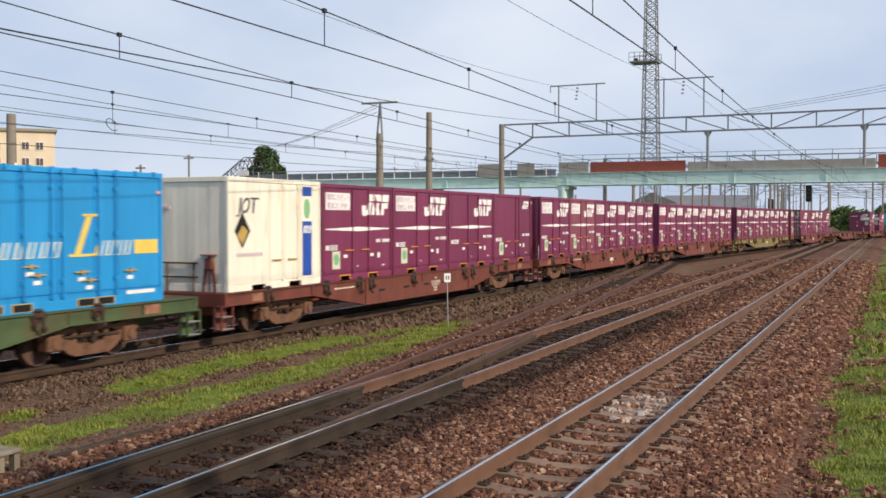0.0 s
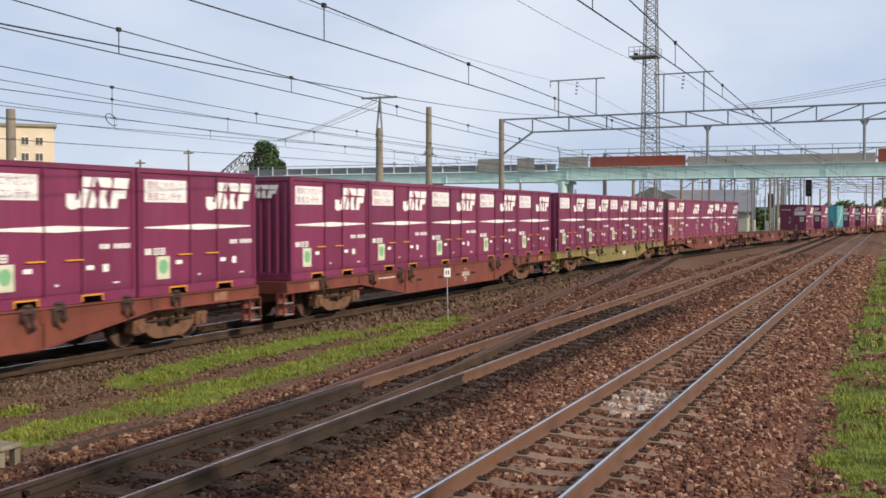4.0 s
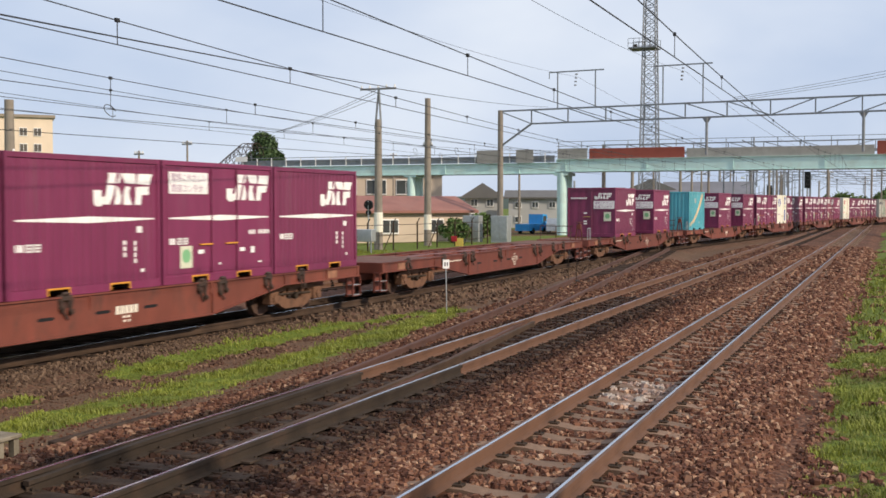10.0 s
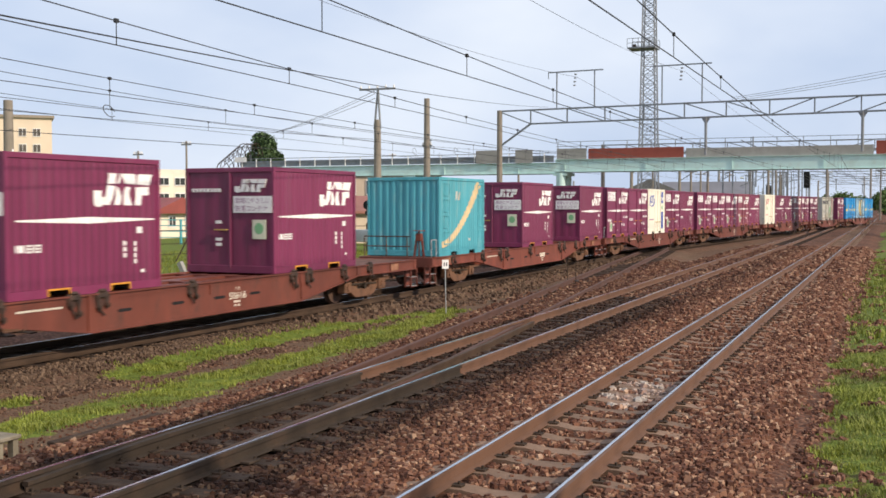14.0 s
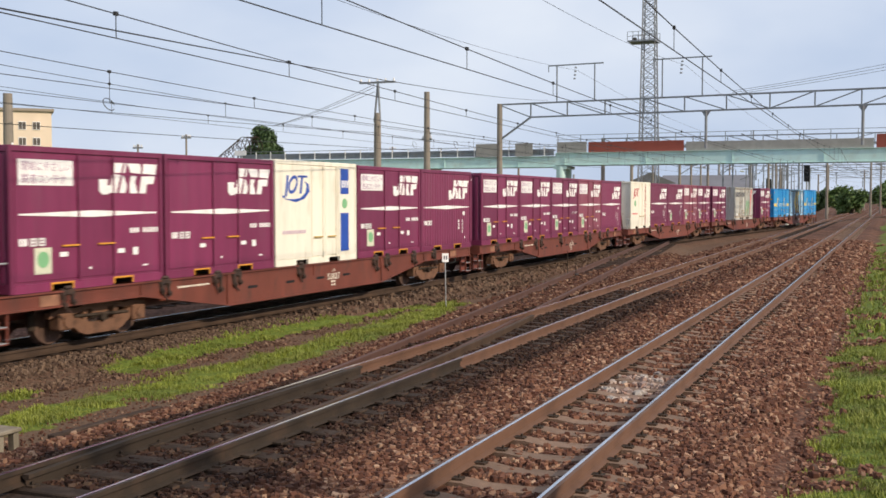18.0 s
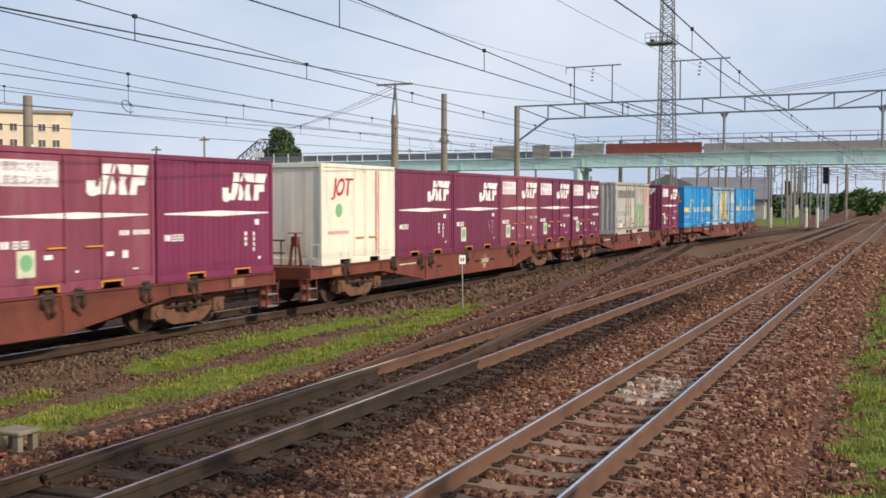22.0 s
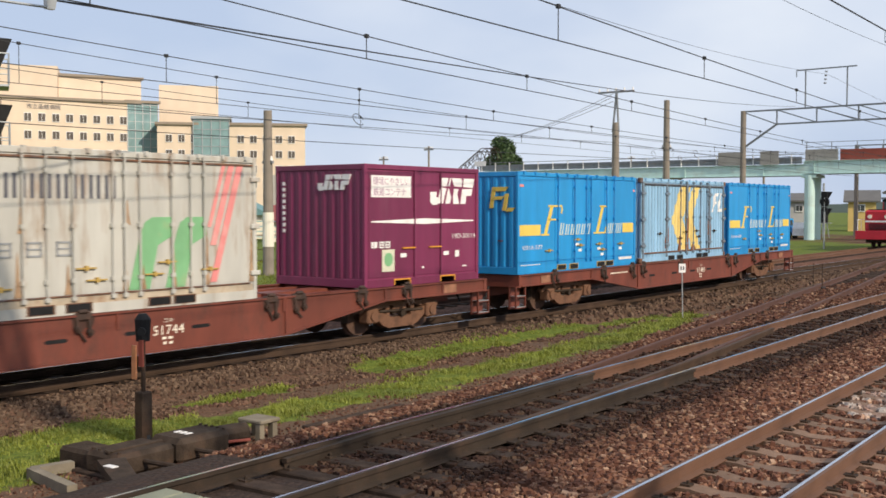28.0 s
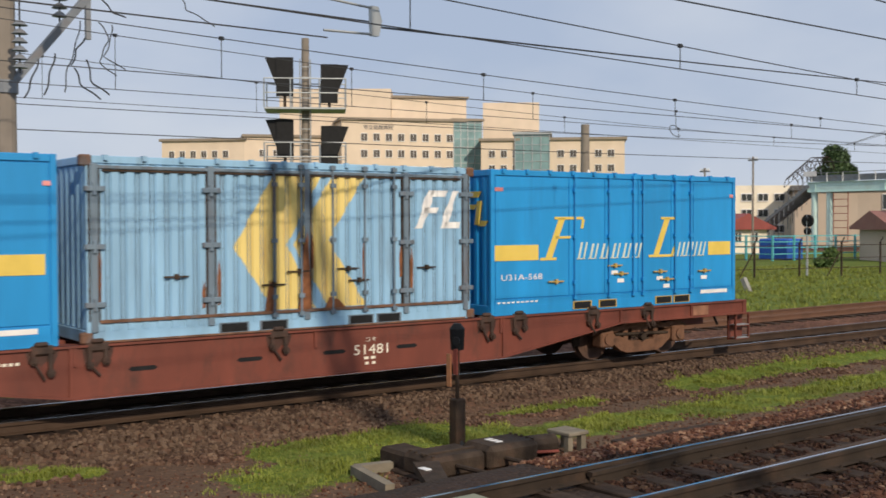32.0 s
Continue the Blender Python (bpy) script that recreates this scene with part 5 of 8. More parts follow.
        for q in (0.58, 0.90):
            bar(b, (q, -HALF + 0.07, top - 0.02), (0.74 + (q - 0.74) * 0.45, -HALF + 0.07, top + 0.70), 0.055)
        box(b, 0.64, 0.84, -HALF, -HALF + 0.14, top + 0.48, top + 0.72, 0.02)
        rod(b, (0.74, -HALF + 0.07, top), (0.74, -HALF + 0.07, top + 0.72), 0.022, 8)
        rod(b, (0.74, -HALF + 0.07, top + 0.72), (0.74, -HALF + 0.07, top + 0.80), 0.03, 8)
        rod(b, (0.74, -HALF + 0.07, top + 0.79), (0.74, -HALF + 0.07, top + 0.81), 0.19, 14)
        part("handbrake", b, sill, w, "handbrake stand with a small wheel")
    return w


wagon_once = {}


def wagon(paint, colour, rail):
    k = (colour, rail)
    if k not in wagon_once:
        wagon_once[k] = make_wagon(paint, colour, rail)
        return wagon_once[k]
    return copy_thing(wagon_once[k], Matrix())


P5 = 3.90
SLOT = [(-2 + k) * P5 for k in range(5)]
# wagon colour, railing, load: kind and place along the wagon
CONSIST = (
    ("green", False, "", (("B", -7.0), ("B", -0.9), ("B", 5.5))),
    ("rust", True, "53059", (("K", SLOT[0]), ("D", SLOT[1]), ("D", SLOT[2]), ("N", SLOT[3]), ("S", SLOT[4]))),
    ("rust", True, "", (("D", SLOT[0]), ("F", SLOT[1]), ("D", SLOT[2]), ("D", SLOT[3]), ("D", SLOT[4]))),
    ("rust", False, "50585", (("D", SLOT[0]), ("D", SLOT[1]), ("D", SLOT[2]), ("D", SLOT[3]), ("D", SLOT[4]))),
    ("olive", True, "", (("D", SLOT[0]), ("D", SLOT[1]), ("D", SLOT[2]), ("D", SLOT[3]), ("D", SLOT[4]))),
    ("rust", False, "", (("F", SLOT[0]), ("P", SLOT[1]), ("P", SLOT[2]), ("D", SLOT[3]), ("P", SLOT[4]))),
    ("rust", False, "50770", ()),
    ("rust", True, "50616", (("E", SLOT[1]), ("E", SLOT[3]))),
    ("rust", True, "", (("T", SLOT[0]), ("E", SLOT[2]), ("E", SLOT[4]))),
    ("rust", True, "52827", (("D", SLOT[0]), ("N", SLOT[1]), ("J", SLOT[2]), ("D", SLOT[3]), ("P", SLOT[4]))),
    ("rust", False, "50559", (("D", SLOT[0]), ("D", SLOT[1]), ("D3", SLOT[2]), ("F", SLOT[3]), ("P", SLOT[4]))),
    ("rust", True, "50458", (("R", SLOT[0]), ("P", SLOT[1]), ("Q", SLOT[2]), ("F1", SLOT[3]), ("D2", SLOT[4]))),
    ("rust", False, "51744", (("D", SLOT[0]), ("M", -0.22), ("D1", SLOT[4] - 0.18))),
    ("rust", True, "51481", (("B1", -7.02), ("L", -0.46), ("B2", 6.175))),
)
PAINT = {"rust": (sill, "rust red"), "olive": (olive, "olive"), "green": (greenframe, "dull green")}
PITCH, FIRST = 20.77, 2.45
# how far each wagon's load sits back from an even spacing
LAG = (0.37, 0, 0.08, 0.16, 0.26, 0.03, 0.43, 0.84, 0.87, 0.50, 0.13, 0.80, -0.02, 0.45)
numbered = []
for k, (col, rail_, number_, load) in enumerate(CONSIST):
    d = FIRST + PITCH * (k - 1) + LAG[k] * 0.5
    w = wagon(*PAINT[col], rail_)
    moving.append((w, d, Matrix()))
    numbered.append((w, number_))
    for kind, y in load:
        moving.append((container(kind), d, pose(0, y + LAG[k] * 0.5, DECK + 0.002)))

for w, number_ in numbered:
    if number_:
        lettered("wagon_number", number_, 0.66, 1.27, DECK - 0.44, DECK - 0.29, 1.226, cream, w, "pale painted wagon number")
        lettered("wagon_class", CLASS, 0.87, 1.06, DECK - 0.25, DECK - 0.18, 1.226, cream, w)
    else:
        b = NB()
        for q in range(5):
            prism(b, rect(0.66 + q * 0.125, 0.745 + q * 0.125, DECK - 0.44, DECK - 0.29), 0, 1.205, 1.225)
        part("wagon_number", b, cream, w)


def motions():
    grid = np.arange(0, 33)
    for ob, d, local in moving:
        walk(ob, [(float(t), rail_pose(d - RUN[t]) @ local) for t in grid])
    # wheels roll while their wagon is near
    for ob, d, local in moving:
        if not ob.name.startswith("flat_wagon"):
            continue
        ts = [t / 10 for t in range(0, 321)]
        pos = [d - float(np.interp(t, grid, RUN)) for t in ts]
        inside = [t for t, p in zip(ts, pos) if -30 < p < 45]
        if not inside:
            continue
        t0, t1 = inside[0], inside[-1]
        steps = max(2, int((t1 - t0) / 0.0667) + 1)
        span = [t0 + (t1 - t0) * i / steps for i in range(steps + 1)]
        for b in [c for c in ob.children if c.name.startswith("bogie")]:
            for wh in [c for c in b.children if c.name.startswith("wheelset")]:
                p0 = Vector(wh.location)
                rr = []
                for t in ([0.0] if t0 > 0 else []) + span + ([32.0] if t1 < 32 else []):
                    tt = min(max(t, t0), t1)
                    a = float(np.interp(tt, grid, RUN)) - float(np.interp(t0, grid, RUN))
                    rr.append((t, pose(p0.x, p0.y, p0.z, math.degrees(a / 0.425), 0, 0)))
                walk(wh, rr)


# ---- line-side structures ----
def make_gantry(y, x0, x1, ztop, label, ears=(), drops=(), knee=True, steel=None, step=2.9):
    """A portal over the tracks, with a flat truss beam."""
    steel = steel or greysteel
    g = thing("overhead_gantry", label, "gantry", group="overhead line gantries")
    zb = ztop - 1.15
    for x in (x0, x1):
        part("post", rod(NB(), (x, y, -0.4), (x, y, ztop), 0.25, 14, 0.21), pole_m, g, "tapered round concrete post")
    part("top_chord", box(NB(), x0, x1, y - 0.07, y + 0.07, ztop - 0.12, ztop), steel, g)
    part("bottom_chord", box(NB(), x0 + 2.7, x1 - 2.7, y - 0.07, y + 0.07, zb - 0.06, zb + 0.06), steel, g)
    n = max(2, int((x1 - x0 - 5.4) / step))
    for i in range(n + 1):
        x = x0 + 2.7 + (x1 - x0 - 5.4) * i / n
        part("web_post", bar(NB(), (x, y, zb), (x, y, ztop - 0.06), 0.09), steel, g)
        if i < n:
            xn = x + (x1 - x0 - 5.4) / n
            a, b = ((x, ztop - 0.06), (xn, zb)) if i < n / 2 else ((x, zb), (xn, ztop - 0.06))
            part("web_diagonal", bar(NB(), (a[0], y, a[1]), (b[0], y, b[1]), 0.08), steel, g)
    for xa, s in ((x0, 1), (x1, -1)):
        part("web_diagonal", bar(NB(), (xa, y, ztop - 0.1), (xa + s * 2.7, y, zb), 0.08), steel, g)
        if knee:
            part("knee_brace", bar(NB(), (xa, y, ztop - 2.9), (xa + s * 2.7, y, zb), 0.14), steel, g)
    for xa, xb in ears:
        b = NB()
        for x in (xa, xb):
            bar(b, (x, y, ztop), (x, y, ztop + 2.8), 0.08)
        bar(b, (xa - 0.7, y, ztop + 2.8), (xb + 0.7, y, ztop + 2.8), 0.09)
        bar(b, (xa - 0.7, y, ztop + 2.3), (xa - 0.7, y, ztop + 2.8), 0.05)
        e = part("feeder_frame", b, steel, g, "upright steel frame for feeder wires")
        b = NB()
        for k in range(4):
            rod(b, ((xa + xb) / 2 - 0.1 * k * 0.3, y, ztop + 2.6 - k * 0.28), ((xa + xb) / 2 - 0.1 * k * 0.3, y, ztop + 2.5 - k * 0.28), 0.10, 8)
        part("insulator", b, greysteel, e)
    for x in drops:
        b = NB()
        rod(b, (x, y, ztop - 3.9), (x, y, zb), 0.10, 10)
        prism(b, [(x - 0.35, zb), (x + 0.35, zb), (x + 0.1, zb - 0.4), (x - 0.1, zb - 0.4)], 1, y - 0.06, y + 0.06)
        part("drop_post", b, steel, g, "hanging steel drop post")
    return g


make_gantry(81.8, -29.3, 13.0, 10.2, "grey steel truss gantry on round concrete posts over the tracks", ((-24.4, -21.3), (-16.0, -13.0)), (-12.7, -1.9)).matrix_basis = pose(-29.3, 81.8, 0, 0, 0, -4.5) @ pose(29.3, -81.8, 0)
near_g = make_gantry(5.8, -21.5, 13.0, 9.9, "grey steel truss gantry with wires and insulators beside the signal", (), (-15.0, -5.5))
part("stay_brace", bar(NB(), (-21.4, 5.85, 5.2), (-21.4, 8.1, 8.0), 0.14), greysteel, near_g)
part("bracket_post", bar(NB(), (-21.4, 7.43, 6.3), (-21.4, 7.43, 7.6), 0.10), greysteel, near_g)
part("clamp_band", rod(NB(), (-21.5, 5.8, 5.1), (-21.5, 5.8, 5.35), 0.27, 12), greysteel, near_g)
for y, a, b, z in ((122, -31, 16, 9.6), (150, -34, 24, 10.0), (176, -32, 30, 9.4), (234, -28, 40, 9.6), (205, -30, 34, 9.8), (262, -24, 46, 9.8), (330, -20, 60, 9.8)):
    make_gantry(y, a, b, z, "distant grey steel gantry over the yard tracks", (), (a + 12, b - 14), True, None, 3.6)


# footbridge
def make_bridge():
    Y0, Y1, zb, zt = 102.0, 104.6, 5.85, 7.05
    br = thing("footbridge", "pale mint steel footbridge across the tracks with railings", "footbridge", kind="thing")
    for nm, x0, x1, a, b in (("main_girder", -30.7, 34.0, zb + 0.05, zt), ("side_girder", -67.5, -30.7, 5.75, 6.75)):
        for y in (Y0, Y1):
            bm = NB()
            box(bm, x0, x1, y - 0.02, y + 0.02, a, b)
            x = x0 + 1.0
            gd = part(nm, bm, mintp, br)
            for z in (a - 0.04, b):
                part("flange", box(NB(), x0, x1, y - 0.16, y + 0.16, z, z + 0.04), mintp, gd)
            while x < x1:
                part("stiffener", box(NB(), x - 0.02, x + 0.02, y - 0.12, y - 0.02, a, b), mintp, gd)
                x += 8.0
    part("deck", box(NB(), -67.5, 34, Y0 + 0.05, Y1 - 0.05, 6.45, 6.6), concrete, br)
    # railings
    for x in np.arange(-67, -31, 1.85):
        part("rail_post", box(NB(), x - 0.04, x + 0.04, Y0 - 0.04, Y0 + 0.04, 6.79, 7.75), white, br)
    for z in (7.72, 7.3):
        part("hand_rail", box(NB(), -67.5, -30.7, Y0 - 0.03, Y0 + 0.03, z, z + 0.06), greysteel, br)
    part("parapet_panel", box(NB(), -67.3, -30.9, Y0 + 0.1, Y0 + 0.14, 6.85, 7.5), greysteel, br, "dark grey mesh parapet")
    for x0, x1, m, z in ((-30.6, -27.6, concrete, 8.15), (-27.4, -18.2, rustpanel, 8.1), (-18.0, -1.6, concrete, 7.95), (-1.4, 6.0, rustpanel, 8.3), (6.2, 34, concrete, 7.95)):
        part("parapet_panel", box(NB(), x0, x1, Y0 + 0.1, Y0 + 0.16, zt + 0.05, z), m, br, "rust red steel panel" if m is rustpanel else "weathered grey panel")
    for x0, x1 in ((-39.0, -36.6), (-34.8, -33.0)):
        part("parapet_panel", box(NB(), x0, x1, Y0 - 0.25, Y0 - 0.19, 6.8, 8.1), concrete, br, "pale grey panel")
    for x in np.arange(-30.5, 34, 2.3):
        part("rail_post", box(NB(), x - 0.03, x + 0.03, Y0 + 0.16, Y0 + 0.22, 7.2, 8.85), greysteel, br)
    for z in (8.35, 8.8):
        part("hand_rail", box(NB(), -30.7, 34, Y0 + 0.17, Y0 + 0.21, z, z + 0.05), greysteel, br)
    for x, r in ((-30.2, 0.48), (-46.5, 0.42), (20.0, 0.5)):
        for y in (Y0 + 0.3, Y1 - 0.3):
            part("pier", rod(NB(), (x, y, -0.5), (x, y, 5.75), r, 16), mintp, br, "round pale mint pier")
        part("pier_cap", box(NB(), x - 0.7, x + 0.7, Y0 - 0.1, Y1 + 0.1, 5.5, 5.8), mintp, br)
    # stair with hooped cover, running down away from the tracks
    b = NB()
    for k in range(22):
        x = -67.5 - 0.42 * k
        box(b, x - 0.42, x, Y0 + 0.2, Y1 - 0.2, 6.4 - 0.30 * (k + 1), 6.6 - 0.30 * k - 0.1)
    part("stair", b, greysteel, br)
    for y in (Y0 + 0.05, Y1 - 0.05):
        part("stringer", bar(NB(), (-67.3, y, 6.4), (-76.6, y, 0.0), 0.3), greysteel, br)
        for k in range(16):
            x = -67.5 - 0.6 * k
            part("stair_post", box(NB(), x - 0.03, x + 0.03, y - 0.03, y + 0.03, 6.5 - 0.69 * 0.6 * k / 0.6 * 1.0, 8.4 - 0.69 * k), greysteel, br)
    for k in range(9):
        x = -66.0 - 0.55 * k
        zc = 8.2 - max(0, k - 3) * 0.38
        b = NB()
        ring = [(x, (Y0 + Y1) / 2 + 1.35 * math.cos(q), zc + 1.35 * math.sin(q)) for q in np.linspace(0, math.pi, 9)]
        tube(b, ring, 0.045)
        part("cover_hoop", b, grime, br, "dark steel hoop")
    for q in np.linspace(0, math.pi, 6):
        yv, zv = (Y0 + Y1) / 2 + 1.35 * math.cos(q), 8.2 + 1.35 * math.sin(q)
        b = NB()
        rod(b, (-66.0, yv, zv), (-67.7, yv, zv), 0.03, 5)
        rod(b, (-67.7, yv, zv), (-70.4, yv, zv - 1.9), 0.03, 5)
        part("cover_rail", b, grime, br)
    part("sign_board", box(NB(), -67.9, -66.4, Y0 - 0.12, Y0 - 0.06, 7.4, 7.95), white, br)
    for x in (-66.8, -65.0):
        part("pier", rod(NB(), (x, Y0 + 0.3, -0.5), (x, Y0 + 0.3, 5.8), 0.35, 12), mintp, br)
    for z in np.arange(0.4, 5.6, 0.75):
        b = NB()
        bar(b, (-64.3, Y0 - 0.1, z), (-62.6, Y0 - 0.1, z), 0.07)
        bar(b, (-64.3, Y0 - 0.1, z), (-64.3, Y0 - 0.1, z + 0.75), 0.07)
        bar(b, (-62.6, Y0 - 0.1, z), (-62.6, Y0 - 0.1, z + 0.75), 0.07)
        part("scaffold_frame", b, rustpanel, br)
    return br


make_bridge()


# lattice mast
def make_mast():
    m_ = thing("lattice_mast", "tall grey steel lattice radio mast with a platform", "mast")
    cx_, cy_ = -25.3, 120.0

    def half(z):
        return 1.05 - 0.017 * z
    H = 46.0
    for sx in (-1, 1):
        for sy in (-1, 1):
            part("leg", rod(NB(), (cx_ + sx * half(0), cy_ + sy * half(0), -0.4), (cx_ + sx * half(H), cy_ + sy * half(H), H), 0.085, 6, 0.06), greysteel, m_)
    z = 0.0
    while z < H - 1.2:
        h = half(z) * 1.35
        b = NB()
        for sx, sy, tx_, ty_ in ((-1, -1, 1, -1), (1, -1, 1, 1), (1, 1, -1, 1), (-1, 1, -1, -1)):
            a0, a1 = half(z), half(z + h)
            bar(b, (cx_ + sx * a0, cy_ + sy * a0, z), (cx_ + tx_ * a1, cy_ + ty_ * a1, z + h), 0.05)
            bar(b, (cx_ + tx_ * a0, cy_ + ty_ * a0, z), (cx_ + sx * a1, cy_ + sy * a1, z + h), 0.05)
            bar(b, (cx_ + sx * a1, cy_ + sy * a1, z + h), (cx_ + tx_ * a1, cy_ + ty_ * a1, z + h), 0.05)
        part("bracing", b, greysteel, m_)
        z += h
    pf = part("platform", box(NB(), cx_ - 2.2, cx_ + 0.9, cy_ - 1.3, cy_ + 1.3, 20.0, 20.15), greysteel, m_)
    b = NB()
    for x in np.linspace(cx_ - 2.2, cx_ + 0.9, 6):
        for y in (cy_ - 1.3, cy_ + 1.3):
            bar(b, (x, y, 20.1), (x, y, 21.1), 0.05)
    for z in (20.6, 21.1):
        for y in (cy_ - 1.3, cy_ + 1.3):
            bar(b, (cx_ - 2.2, y, z), (cx_ + 0.9, y, z), 0.05)
    part("railing", b, greysteel, pf)
    b = NB()
    rod(b, (cx_ - 1.9, cy_, 20.3), (cx_ - 1.5, cy_, 20.3), 0.35, 10)
    part("floodlight", b, grime, pf)
    b = NB()
    for z in np.arange(0, 45, 0.4):
        bar(b, (cx_ - 0.2, cy_ - half(z), z), (cx_ + 0.2, cy_ - half(z), z), 0.03)
    part("ladder", b, greysteel, m_)
    return m_


make_mast()


# poles
def make_pole(x, y, h, r, label, arms=(), band=None, cover=None, extra=None):
    p = thing("line_pole", label, "pole", group="line-side poles")
    part("shaft", rod(NB(), (x, y, -0.5), (x, y, h), r, 14, r * 0.72), pole_m, p)
    for z, w in arms:
        a = part("crossarm", box(NB(), x - w, x + w, y - 0.06, y + 0.06, z - 0.06, z + 0.06), greysteel, p)
        for k in range(5):
            xx = x - w + 0.1 + (2 * w - 0.2) * k / 4
            part("insulator", rod(NB(), (xx, y, z + 0.06), (xx, y, z + 0.26), 0.07, 8, 0.04), white, a)
    if band:
        part("band", rod(NB(), (x, y, band[0]), (x, y, band[1]), r * 1.02, 14, r * 0.98), cream, p, "pale painted band")
    return p


p1 = make_pole(-31.3, 63.6, 8.2, 0.30, "round concrete line pole with stay and crossarm of insulators", ((10.2, 1.3),), (0.8, 2.1))
for q in (-0.22, 0.22):
    part("top_strut", rod(NB(), (-31.3 + q, 63.6, 7.6), (-31.25, 63.6, 10.3), 0.07, 6), greysteel, p1)
make_pole(-31.2, 71.5, 10.3, 0.28, "round concrete line pole with striped guard", ((6.9, 0.4),), (0.8, 1.9))
make_pole(-33.25, 33.6, 6.85, 0.25, "round concrete pole with a pale band", ((4.6, 0.3),), (0.9, 2.4))
for x, y, h in ((-56, 76.7, 8.1), (-59.2, 74.3, 7.2), (-59.7, 73.8, 6.2), (-64.3, 69.9, 5.3), (-62.0, 71.0, 5.8), (-57, 120, 9.0), (-44, 130, 9.0), (-20, 128, 9.0), (-14, 136, 9.0), (-8, 150, 9.0), (-17, 176, 9.5), (-3, 170, 9.5), (6, 180, 9.5), (2, 230, 9.5), (12, 215, 9.5), (-12, 230, 9.5), (20, 260, 9.5), (28, 290, 9.5), (-26, 190, 9.0), (-31, 150, 9.0), (40, 310, 9.5), (-24, 140, 8.2), (-18, 152, 8.6), (-27, 166, 8.6), (-10, 186, 9.2), (-2, 206, 9.2), (5, 246, 9.2), (16, 236, 9.2), (-20, 215, 9.2), (-6, 262, 9.2), (34, 330, 9.2)):
    make_pole(x, y, h, 0.11 if x < -50 else 0.17, "thin distant line pole with crossarms", ((h - 0.4, 0.9), (h - 1.3, 0.8)) if x > -50 else ((h - 0.3, 0.5),))


# the crowd of poles in the yard beyond the footbridge
rnd = random.Random(12)
for k in range(34):
    R_ = rnd.uniform(112, 300)
    x, h = -R_ * rnd.uniform(0.062, 0.15), rnd.uniform(7.0, 10.0)
    p = thing("yard_pole", "slim grey pole with a short arm in the far yard", "pole", group="poles in the far yard")
    part("shaft", rod(NB(), (x, R_, -0.5), (x, R_, h), rnd.uniform(0.08, 0.13), 8, 0.07), greysteel, p)
    part("crossarm", bar(NB(), (x - rnd.uniform(0.3, 2.2), R_, h - rnd.uniform(0.3, 2.5)), (x + rnd.uniform(0.3, 1.4), R_, h - rnd.uniform(0.3, 1.5)), 0.10), greysteel, p)
    if k % 3 == 0:
        part("foot_band", rod(NB(), (x, R_, -0.3), (x, R_, 1.9), 0.16, 8), label_white, p, "white painted foot")
    if k % 4 == 1:
        part("insulator", rod(NB(), (x - 0.3, R_, h - 0.6), (x - 0.9, R_, h - 0.5), 0.09, 8), label_white, p, "white porcelain insulator")
for x, y, z in ((-11.6, 165, 7.5), (-19.5, 190, 6.0)):
    p = thing("yard_signal", "black colour-light signal head on a pole in the far yard", "railway signal", group="signals in the far yard")
    part("post", rod(NB(), (x, y, -0.5), (x, y, z), 0.12, 8), galv, p)
    hd_ = part("signal_head", box(NB(), x - 0.42, x + 0.42, y - 0.2, y + 0.2, z - 2.4, z, 0.05), black, p)
    for q in (-0.5, -1.2, -1.9):
        part("lamp_hood", rod(NB(), (x, y - 0.2, z + q), (x, y - 0.5, z + q), 0.16, 10), black, hd_)
    part("ladder", box(NB(), x + 0.2, x + 0.5, y + 0.2, y + 0.25, 0, z - 0.4), galv, p)
    part("relay_box", box(NB(), x - 0.9, x - 0.3, y - 0.3, y + 0.2, -0.4, 1.3, 0.03), galv, p)


